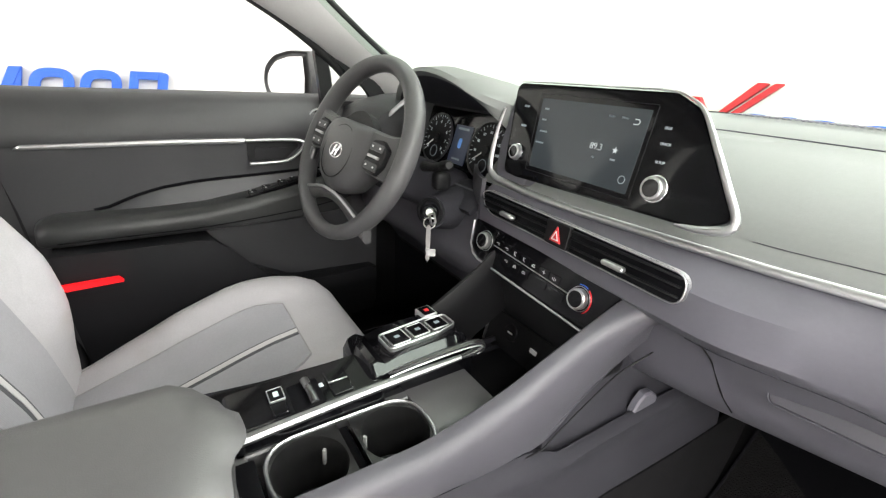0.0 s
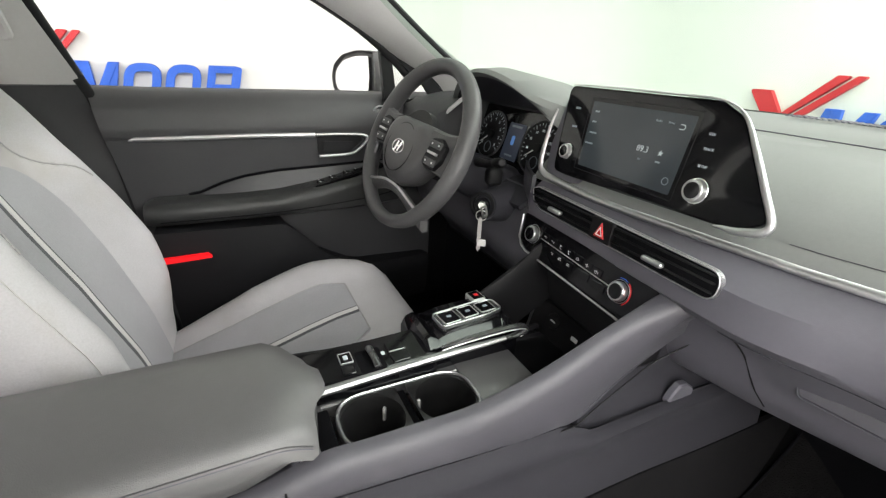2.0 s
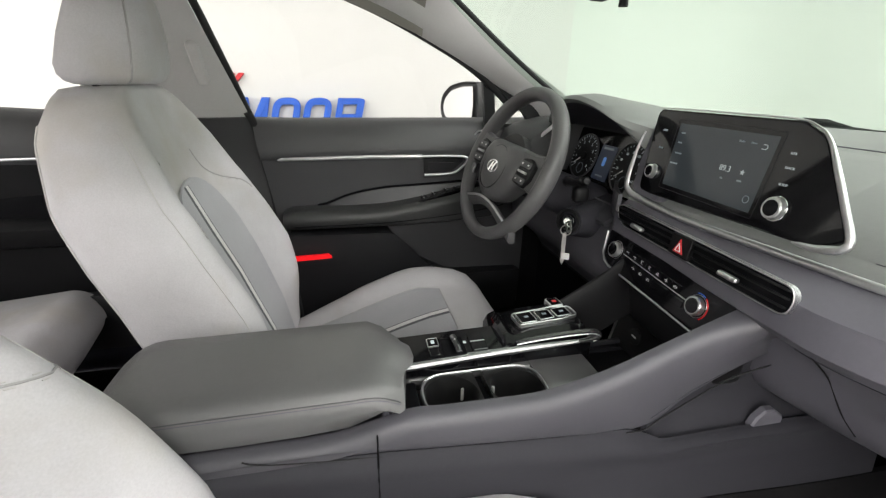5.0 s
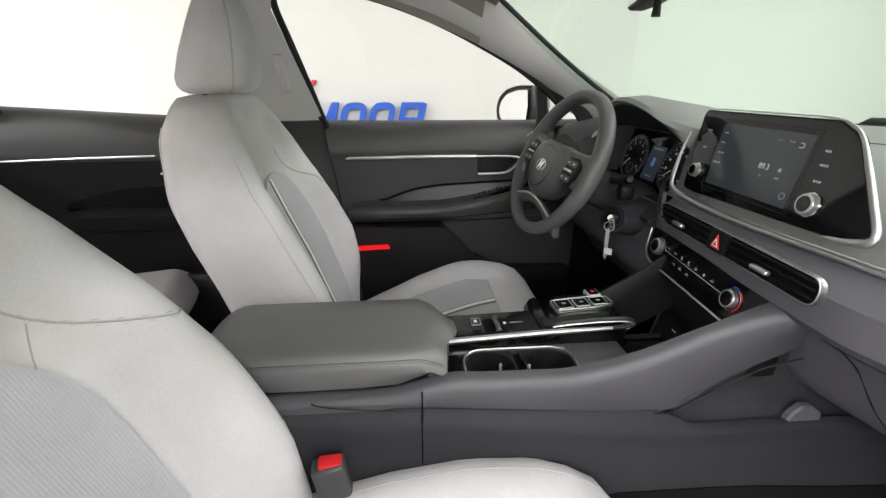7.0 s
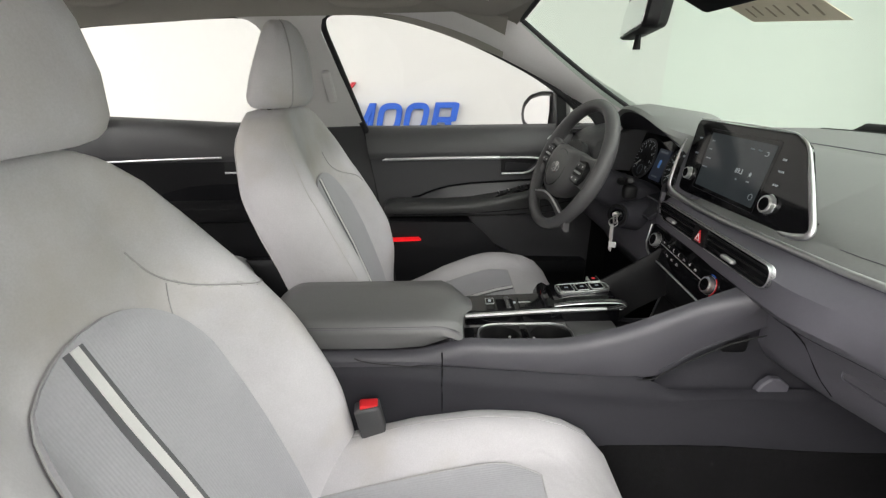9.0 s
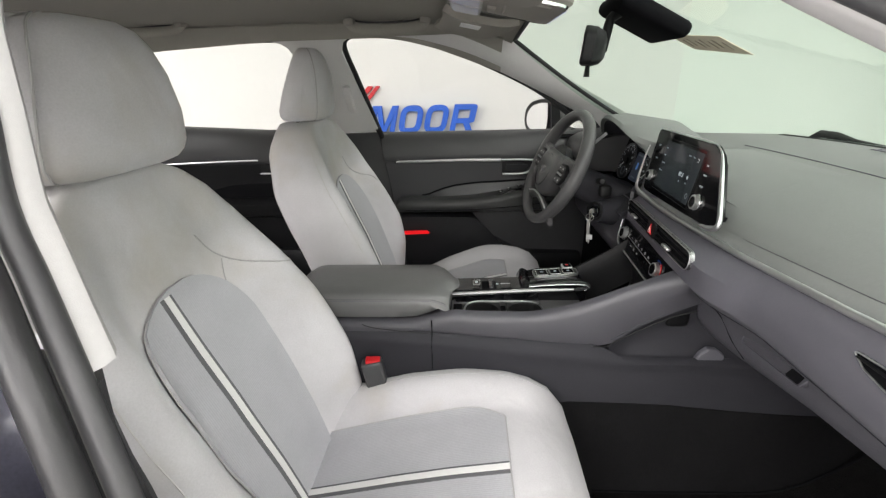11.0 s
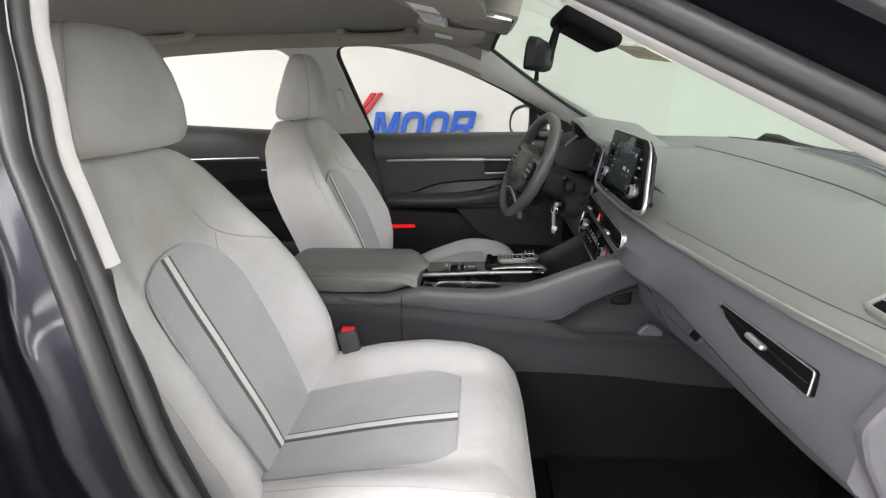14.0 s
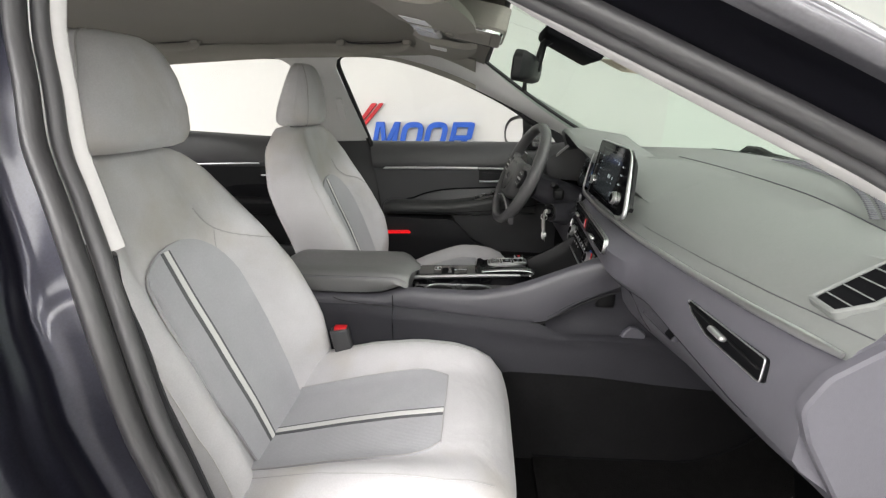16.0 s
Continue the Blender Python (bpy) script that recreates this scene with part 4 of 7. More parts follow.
def dash_y(x):
    """How far the dash face lies forward across the car."""
    return 0.0 + 0.012 * (x / 0.7) + 0.06 * max(0.0, abs(x) - 0.62) ** 1.0


def rear_rise(x):
    """The dash top swells towards the middle of the windshield's foot."""
    f = max(0.0, min(1.0, (0.58 - abs(x)) / 0.3))
    return 0.018 * f * f * (3 - 2 * f)


def dash_profile(x):
    s, d = strip_z(x), dash_y(x)
    by = base_y(min(0.735, abs(x)))
    edge = max(0.0, (abs(x) - 0.66) / 0.1)
    low = float(np.interp(x, [0.10, 0.22, 0.40, 0.70], [0.725, 0.738, 0.768, 0.80]))
    # the middle comes towards the rear round the vents
    fade = max(0.0, min(1.0, (0.36 - abs(x)) / 0.15))
    c = fade * fade * (3 - 2 * fade) * (0.7515 - 0.05 * x - 0.768 - d)
    r = rear_rise(x)
    g = max(0.93, min(1.074 - 0.2 * x * x, by - 0.035))
    far = max(by, g + 0.03)
    step = 0.0025 + 0.006 * max(0.0, min(1.0, (x + 0.1) / 0.5))
    z4 = 1.068 + 0.6 * r
    return [(far + 0.03, 1.05), (far, 1.078 + r), (max(far - 0.07, g + 0.02), max(z4 + step + 0.001, 1.080 + r)), (g + 0.008, z4 + step), (g, z4), (min(0.98, g - 0.015), 1.068), (0.90, s + 0.075),
            (0.845 + d, s + 0.050), (0.815 + d, s + 0.030), (0.808 + d, s + 0.020), (0.8065 + d, s + 0.018), (0.795 + d, s + 0.008), (0.790 + d, s - 0.004),
            (0.776 + d + 0.6 * c, s - 0.018), (0.768 + d + c, 0.935), (0.769 + d + c, 0.889), (0.780 + d + 0.9 * c, 0.875), (0.803 + d + 0.5 * c, 0.858), (0.826 + d, low + 0.04), (0.848 + d, low + 0.008), (0.868 + d, low - 0.006), (0.95, low - 0.014), (1.15, low - 0.02)]


def dashboard():
    d = thing("dashboard", "soft grey moulded dashboard with satin silver strip", "dashboard")
    xs = steps(-0.755, 0.745, 60)
    top = lambda x: [Vector((x, y, z)) for y, z in dash_profile(x)]
    # upper skin and lower face as two mouldings that meet at the strip
    bm = bmesh.new()
    rows = [[bm.verts.new(p) for p in top(x)[:13]] for x in xs]
    for a, b, x in zip(rows, rows[1:], xs):
        for i in range(12 if x > -0.24 else 5):
            bm.faces.new((a[i], a[i + 1], b[i + 1], b[i]))
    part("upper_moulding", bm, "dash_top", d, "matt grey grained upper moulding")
    bm = bmesh.new()
    rows = []
    for x in xs:
        if x < -0.62:
            continue
        rows.append([bm.verts.new(p) for p in top(x)[12:]])
    for a, b in zip(rows, rows[1:]):
        for i in range(0 if a[0].co.x > -0.22 else len(a), len(a) - 1):
            bm.faces.new((a[i], a[i + 1], b[i + 1], b[i]))
    bmesh.ops.delete(bm, geom=[v for v in bm.verts if not v.link_faces], context="VERTS")
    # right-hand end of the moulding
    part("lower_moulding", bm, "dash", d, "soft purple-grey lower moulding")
    ends = [Vector((0.745, y, z)) for y, z in dash_profile(0.745)]
    bm = bmesh.new()
    bm.faces.new([bm.verts.new(p) for p in ends])
    ret = bmesh.ops.extrude_face_region(bm, geom=list(bm.faces))
    bmesh.ops.translate(bm, vec=(-0.012, 0.02, -0.01), verts=[v for v in ret["geom"] if isinstance(v, bmesh.types.BMVert)])
    part("end_wall", bm, "dash", d)
    # side access panel on the dash end
    poly = rounded([Vector(q) for q in ((0.865, 0.80), (1.04, 0.77), (1.04, 1.02), (0.90, 1.055), (0.838, 1.034), (0.790, 0.995), (0.774, 0.958), (0.79, 0.92))], 0.03, 8)
    part("side_panel", plate(poly, (0.757, 0, 0), (0, 1, 0), (0, 0, 1), 0.012, 0.003), "dash", d, "flush grey access panel")
    # silver strip from the screen's corner to the right-hand end
    pts = spline([(-0.1985, 0.794, 1.092), (-0.2035, 0.788, 1.065), (-0.206, 0.783, 1.035), (-0.205, 0.777, 1.005), (-0.200, 0.774, 0.986), (-0.186, 0.776, 0.975)], 5)
    pts += [(x, dash_profile(x)[12][0] - 0.0035, strip_z(x) + 0.001 + 0.006 * max(0.0, (-0.06 - x) / 0.105) ** 2) for x in steps(-0.165, 0.742, 60)]
    part("trim_strip", tube(pts, [0.0022 + 0.0033 * min(1.0, i / 14) for i in range(len(pts) - 3)] + [0.005, 0.0042, 0.0034], 10, flat=0.55, up=(0, -0.9, 0.4)), "silver", d, "satin silver strip")
    # seam line between the pads
    pts = [(x, dash_profile(x)[9][0] - 0.0005, dash_profile(x)[9][1]) for x in steps(0.215, 0.744, 30)]
    part("pad_seam", tube(pts, 0.0006, 6), "rail", d)
    # dark groove towards the windshield
    pts = [(x, dash_profile(x)[4][0] - 0.004, dash_profile(x)[4][1] + 0.0005) for x in steps(-0.25, 0.7, 40)]
    part("rear_groove", tube(pts, 0.0010, 6), "dash", d)
    # side demister grille, let into the top
    o, u, v = Vector((0.664, 0.827, 1.0385)), Vector((1, 0.06, 0.085)), Vector((-0.30, 1, 0.56))
    shape = [(0.002, 0.0), (0.034, -0.006), (0.046, 0.02), (0.040, 0.13), (0.0, 0.135)]
    part("demister_rim", hoop(rounded([Vector(q) for q in ((-0.005, -0.006), (0.037, -0.013), (0.053, 0.018), (0.046, 0.136), (-0.005, 0.141))], 0.008), 0.006, o + Vector((0, 0, 0.0025)), u, v, 0.01, 0.002), "dash_top", d)
    g = part("demister", plate(rounded([Vector(q) for q in shape], 0.006), o, u, v, 0.008, 0.001), "throat", d, "black demister grille")
    un, vn = u.normalized(), (v - u * v.dot(u) / u.length_squared).normalized()
    for i in range(7):
        t = 0.012 + 0.018 * i
        part("slat", tube([o + un * 0.001 + vn * t, o + un * 0.045 + vn * (t - 0.006)], 0.0009, 6), "dash_top", g)
    # long defroster slot at the foot of the glass
    pts = [(x, base_y(x) - 0.03, 1.0805 + rear_rise(x)) for x in steps(-0.30, 0.45, 40)]
    part("defrost_slot", tube(pts, 0.004, 6, flat=0.3), "dark", d, "dark defroster slot")
    # perforated strip before the windshield
    for i, x in enumerate(steps(-0.02, 0.50, 52)):
        z = 1.0825 + rear_rise(x)
        for k in range(3):
            y = base_y(x) - 0.052 - 0.017 * k
            part("perforation", box((x, y, z), (0.0055, 0.0105, 0.0018), 0.0006, 1), "dash", d)
    # panel gaps: glove box lid with its handle slot
    yb = lambda z, x: float(np.interp(-z, [-r[1] for r in dash_profile(x)[13:20]], [r[0] for r in dash_profile(x)[13:20]]))
    gap = [(0.214, 0.870), (0.219, 0.835), (0.231, 0.79), (0.243, 0.758)]
    part("lid_gap", tube(spline([(x, yb(z, x) - 0.0003, z) for x, z in gap], 6), 0.0012, 6), "dark", d)
    slot = rounded([Vector(q) for q in ((-0.060, -0.012), (0.075, -0.014), (0.085, 0.011), (-0.066, 0.013))], 0.008)
    at = (0.340, yb(0.838, 0.340) - 0.0030, 0.839)
    lid = part("lid_handle", plate(slot, at, (1, 0.02, 0.10), (0, 0.42, 1), 0.01, 0.002), "rail", d, "recessed lid handle")
    part("handle_edge", hoop(inset(slot, -0.0008), 0.0012, (at[0], at[1] - 0.0008, at[2]), (1, 0.02, 0.10), (0, 0.42, 1), 0.004, 0.0004), "dash", lid)
    part("pull", plate(rounded([Vector(q) for q in ((0.045, -0.012), (0.072, -0.0125), (0.076, 0.002), (0.05, 0.003))], 0.003), (at[0], at[1] - 0.0012, at[2]), (1, 0.02, 0.10), (0, 0.42, 1), 0.004, 0.001), "throat", lid, "dark finger gap")
    # the line where the lid meets the fascia above
    pts = [(x, dash_profile(x)[16][0] + 0.001, dash_profile(x)[16][1] - 0.002) for x in steps(0.20, 0.66, 24)]
    part("fascia_gap", tube(pts, 0.0006, 6), "dash_low", d)
    return d


dash = dashboard()


def air_vent(name, label, poly, o, u, v, bars, knob, corner=0.016):
    """A slim vent: a dark recess with a silver rim, horizontal vanes and a silver slider."""
    s = thing(name, label, "air vent")
    pts = rounded([Vector(p) for p in poly], corner, 6)
    n = Vector(u).normalized().cross((Vector(v) - Vector(u) * Vector(u).dot(Vector(v)) / Vector(u).length_squared).normalized())
    part("recess", plate(pts, Vector(o) + n * 0.0008, u, v, 0.008, 0.0005), "throat", s, "black vent throat")
    part("rim", hoop(pts, 0.0018, Vector(o) + n * 0.0022, u, v, 0.010, 0.0005), "silver", s, "satin silver rim")
    a, b = min(p.x for p in pts), max(p.x for p in pts)
    for zz in bars:
        inside = [p.x for p in pts if abs(p.y - zz) < 0.011]
        x0, x1 = (min(inside), max(inside)) if inside else (a, b)
        o2 = Vector(o) + Vector(u).normalized() * (x0 + x1) / 2 + Vector(v).normalized() * zz
        part("vane", box((0, 0, 0), (x1 - x0 - 0.012, 0.0022, 0.007), 0.0008, 1, m=Matrix((Vector(u).normalized(), Vector(v).normalized(), n)).transposed().to_4x4()), "dark", s).location = o2 + n * 0.0022
    for kx, kz in knob:
        o3 = Vector(o) + Vector(u).normalized() * kx + Vector(v).normalized() * kz + n * 0.009
        part("slider", box((0, 0, 0), (0.034, 0.0075, 0.010), 0.0034, 3, m=Matrix((Vector(u).normalized(), Vector(v).normalized(), n)).transposed().to_4x4()), "button", s, "silver slider").location = o3
    return s


UF = (1, -0.05, 0.0)
VF = (0, 0.1, 1)
cv = air_vent("air_vent", "wide slim centre vent with silver rim and sliders", [(-0.194, 0.016), (-0.184, -0.006), (-0.160, -0.0175), (0.197, -0.019), (0.197, 0.0195), (-0.175, 0.022)],
              (0.0, 0.7475, 0.934), UF, VF, (-0.008, 0.004, 0.014), ((-0.108, -0.004), (0.107, -0.004)), [0.010, 0.012, 0.03, 0.0185, 0.0185, 0.008])
haz = part("hazard_button", plate(rounded(rect(0.046, 0.035), 0.003), (0.003, 0.7400, 0.9365), UF, VF, 0.008, 0.001), "dark", cv, "black hazard switch block")
tri = [Vector((0, 0.0125)), Vector((-0.0115, -0.0115)), Vector((0.0115, -0.0115))]
part("triangle", plate(rounded(tri, 0.001), (0.003, 0.7385, 0.9365), UF, VF, 0.003, 0.0008), "red", haz, "red warning triangle")
part("triangle_outline", hoop([p * 0.62 for p in rounded(tri, 0.001)], 0.0016, (0.003, 0.7378, 0.935), UF, VF, 0.001, 0.0003), "whiteletter", haz)
pv = air_vent("air_vent", "slim pointed passenger vent with silver rim", [(-0.095, 0.006), (-0.070, -0.008), (-0.021, -0.0175), (0.094, -0.012), (0.087, 0.017)],
              (0.595, 0.7803, 0.952), (1, 0.012, 0.0), (0, 0.2, 1), (0.002,), ((0.008, 0.001),), [0.012, 0.02, 0.03, 0.005, 0.006])


# ---- infotainment unit ----
SN = Vector((0.05, 1.0, -0.2)).normalized()
SU = Vector((1, -0.05, 0.0)).normalized()
SV = SU.cross(SN) * -1
if SV.z < 0:
    SV = -SV
SO = Vector((0.0, 0.787, 1.06))


def scr(x, z, out=0.0):
    """A place on the screen's face from its world x and z; out lifts it towards the rear of the car."""
    y = 0.787 - 0.05 * x + 0.2 * (z - 1.06)
    return Vector((x, y, z)) - SN * out


def infotainment():
    s = thing("infotainment_unit", "wide gloss black touchscreen unit in a satin silver frame", "car display")
    def loc(x, z):
        p = scr(x, z) - SO
        return Vector((p.dot(SU), p.dot(SV)))

    glass = rounded([loc(*q) for q in ((-0.188, 1.131), (-0.170, 0.990), (-0.140, 0.988), (0.175, 0.998), (0.207, 1.015), (0.134, 1.118), (0.10, 1.133))], [0.012, 0.014, 0.02, 0.02, 0.010, 0.028, 0.02], 6)
    outer = inset(glass, -0.0045)
    face = -SN
    # the plate helper looks along u x v, which must point to the rear
    u, v = SU, SV
    if u.cross(v).dot(face) < 0:
        u = -u
        glass = [Vector((-p.x, p.y)) for p in glass]
        outer = [Vector((-p.x, p.y)) for p in outer]
    part("housing", plate(inset(glass, 0.016), SO - face * 0.006, u, v, 0.016, 0.004), "dark", s, "black rear housing")
    around = rounded([Vector((loc(*q).x * (1 if u.x > 0 else -1), loc(*q).y)) for q in ((-0.194, 1.118), (-0.205, 1.03), (-0.200, 0.985), (-0.182, 0.976), (-0.12, 0.976), (-0.11, 1.0), (-0.11, 1.10))], 0.006, 3)
    part("surround", plate(around, SO - face * 0.004, u, v, 0.03, 0.002), "dash", s, "grey moulding under and beside the glass")
    edge = spline([scr(x, z, 0.0005) for x, z in ((-0.184, 1.1345), (-0.10, 1.1360), (0.0, 1.1365), (0.085, 1.1365), (0.115, 1.131), (0.138, 1.117), (0.165, 1.082), (0.19, 1.047), (0.2095, 1.018), (0.207, 1.006), (0.195, 1.001), (0.175, 0.9965), (0.15, 0.9945))], 6)
    wide = [linear(((0.0, 0.0012), (0.35, 0.0014), (0.5, 0.0040), (0.85, 0.0054), (0.95, 0.0036), (1.0, 0.001)), i / (len(edge) - 1)) for i in range(len(edge))]
    part("bezel", tube(edge, wide, 10, up=(0, -1, 0.2)), "silver", s, "satin silver edging")
    part("glass_edge", hoop(inset(glass, -0.0016), 0.0018, SO + face * 0.0012, u, v, 0.010, 0.0006), "gloss", s)
    part("glass_panel", plate(glass, SO + face * 0.001, u, v, 0.01, 0.001), "gloss", s, "gloss black front panel")

    def flat(name, corners, mat, out, rr=0.002, par=s, lab=""):
        pts = [scr(x, z, out) - SO for x, z in corners]
        poly = rounded([Vector((p.dot(u), p.dot(v))) for p in pts], rr, 4)
        return part(name, plate(poly, SO + face * out, u, v, 0.0006, 0.0002), mat, par, lab)

    disp = flat("display", [(-0.112, 1.010), (0.076, 1.010), (0.076, 1.113), (-0.120, 1.113)], "screen", 0.0016, 0.002, s, "dim lit radio display")
    part("display_edge", hoop(rounded([Vector(((scr(x, z) - SO).dot(u), (scr(x, z) - SO).dot(v))) for x, z in ((-0.119, 1.003), (0.083, 1.003), (0.083, 1.120), (-0.127, 1.120))], 0.003), 0.0008, SO + face * 0.0017, u, v, 0.0006, 0.0002), "door", s)
    for txt, x, z, size, mat, par in (("89.3", 0.009, 1.059, 0.0128, "lit_mid", disp), ("Radio", 0.020, 1.100, 0.0046, "lit_dim", disp), ("Menu", 0.041, 1.100, 0.0046, "lit_dim", disp), ("Air", 0.009, 1.045, 0.0046, "lit_dim", disp), ("SEEK", 0.104, 1.095, 0.0046, "lit_mid", s), ("TRACK", 0.107, 1.077, 0.0046, "lit_mid", s), ("SETUP", 0.108, 1.056, 0.0046, "lit_mid", s)):
        lettering("lettering", txt, size, scr(x, z, 0.0026), SU, (0, 0.2, 1), mat, par)
    # bars for writing too small to read
    for x, z, wd in ((-0.105, 1.098, 0.012), (-0.105, 1.082, 0.012), (-0.100, 1.065, 0.020), (-0.102, 1.048, 0.022), (0.041, 1.047, 0.010)):
        flat("print_bar", [(x - wd * 0.4, z - 0.0012), (x + wd * 0.4, z - 0.0012), (x + wd * 0.4, z + 0.0012), (x - wd * 0.4, z + 0.0012)], "lit_dim", 0.0024, 0.0003, disp)
    for x, z in ((-0.153, 1.098), (-0.149, 1.068)):
        flat("print_bar", [(x - 0.006, z - 0.0016), (x + 0.006, z - 0.0016), (x + 0.006, z + 0.0016), (x - 0.006, z + 0.0016)], "lit_dim", 0.0024, 0.0003, s)
    # star, back arrow and lens symbol
    star = [Vector((math.sin(k * math.pi / 5), math.cos(k * math.pi / 5))) * (0.0052 if k % 2 == 0 else 0.0022) for k in range(10)]
    o = scr(0.041, 1.059, 0.0026)
    part("star_symbol", plate([Vector((p.x, p.y)) * 0.85 for p in star], o, u, v, 0.0006, 0.0001), "lit_mid", disp)
    part("ring_symbol", ring(scr(0.064, 1.026, 0.0026), face, 0.0055, 0.0011, 0.0006, 16), "lit_dim", disp)
    part("arrow_symbol", tube([scr(0.056, 1.100, 0.002), scr(0.062, 1.100, 0.002), scr(0.0635, 1.097, 0.002), scr(0.062, 1.094, 0.002), scr(0.055, 1.094, 0.002)], 0.0005, 5), "lit_mid", disp)
    # knobs
    for x, z, r in ((-0.149, 1.025, 0.0122), (0.112, 1.026, 0.0145)):
        k = part("knob", disc(scr(x, z, 0.0105), face, r, 0.011, 32, 0.0015), "button", s, "silver rotary knob")
        part("cap", disc(scr(x, z, 0.0111), face, r * 0.74, 0.002, 28, 0.0005), "gloss", k, "gloss black cap")
        part("collar", ring(scr(x, z, 0.003), face, r * 1.16, 0.002, 0.003, 32), "chrome", k, "chrome collar")
    return s


infotainment()


# ---- climate controls ----
def climate():
    s = thing("climate_panel", "gloss black climate control panel with two silver knobs", "control panel")
    o = Vector((-0.04, 0.7445, 0.862))
    u, v = Vector((1, -0.008, 0)).normalized(), Vector((0, 0.25, 1)).normalized()
    L = lambda x, z: Vector((x + 0.04, (z - 0.862) * 1.03))
    poly = rounded([L(*q) for q in ((-0.203, 0.897), (-0.194, 0.846), (-0.170, 0.834), (0.082, 0.823), (0.122, 0.890))], [0.006, 0.014, 0.02, 0.008, 0.006], 5)
    part("panel", plate(poly, o, u, v, 0.03, 0.002), "gloss", s)
    rim = [q for q in ((-0.203, 0.893), (-0.196, 0.852), (-0.183, 0.838), (-0.165, 0.832), (0.0, 0.8245), (0.082, 0.8205))]
    P = lambda x, z, out=0.0: o + u * (x + 0.04) + v * (z - 0.862) * 1.03 + u.cross(v) * out
    part("lower_trim", tube([P(x, z, 0.002) for x, z in rim], 0.0019, 8), "silver", s, "satin silver lower edge")
    part("mid_strip", tube([P(-0.135, 0.8685, 0.001), P(0.04, 0.858, 0.001)], 0.0011, 6), "silver", s)
    face = u.cross(v)
    for x, z in ((-0.160, 0.868), (0.060, 0.859)):
        k = part("knob", disc(P(x, z, 0.0105), face, 0.0152, 0.010, 32, 0.0015), "button", s, "silver temperature knob")
        part("cap", disc(P(x, z, 0.0111), face, 0.0118, 0.002, 28, 0.0006), "gloss", k, "gloss black cap")
        part("scale_ring", ring(P(x, z, 0.0012), face, 0.0182, 0.0010, 0.001, 36), "silver", k)
    arc = [P(0.060 + 0.0200 * math.cos(a), 0.859 + 0.0200 * math.sin(a), 0.001) for a in steps(-0.9, 1.0, 12)]
    part("red_arc", tube(arc, 0.0011, 6), "red", s, "red warm scale")
    arc = [P(0.060 + 0.0200 * math.cos(a), 0.859 + 0.0200 * math.sin(a), 0.001) for a in steps(1.15, 1.9, 6)]
    part("blue_arc", tube(arc, 0.0008, 6), "bluesign", s)
    def icon(x, z, which, par):
        """A small printed symbol made of a few strokes."""
        k = 0.0034
        strokes = {"seat": [[(-0.6, 1), (-0.3, -0.6), (0.8, -0.8)], [(0.2, 0.5), (0.6, 1.0)]], "fan": [[(-1, 0), (-0.2, 0.4), (0.2, -0.4), (1, 0)], [(0, -0.9), (0.3, 0.9)]],
                   "bars": [[(-0.9, -0.6), (-0.9, 0.5)], [(0, -0.8), (0, 0.8)], [(0.9, -0.6), (0.9, 0.5)]], "arc": [[(-1, -0.5), (-0.6, 0.5), (0.6, 0.5), (1, -0.5), (-1, -0.5)], [(-0.3, 0), (0.3, -0.1)]],
                   "key": [[(-1, 0.2), (1.2, 0.2)], [(0.4, -0.5), (1.2, -0.5)]]}[which]
        for line in strokes:
            part("mark", tube([P(x + a * k, z + c * k, 0.0022) for a, c in line], 0.00045, 4), "whiteletter", par)

    for zz, x0, dx, kinds in ((0.8745, -0.1255, 0.0225, ("key", "key", "seat", "seat", "arc", "fan", "bars")), (0.8545, -0.096, 0.0225, ("key", "arc", "arc"))):
        for i, which in enumerate(kinds):
            x, z = x0 + i * dx, zz - i * dx * 0.06
            b = part("key", plate(rounded(rect(0.0215, 0.0135), 0.0012), P(x, z, 0.0015), u, v, 0.002, 0.0005), "gloss", s)
            icon(x, z + 0.0005, which, b)
    for x, w in ((-0.020, 0.038), (0.020, 0.030)):
        part("key", plate(rounded(rect(w, 0.012), 0.0012), P(x, 0.8505 - 0.06 * (x + 0.02), 0.0015), u, v, 0.002, 0.0005), "gloss", s)


climate()


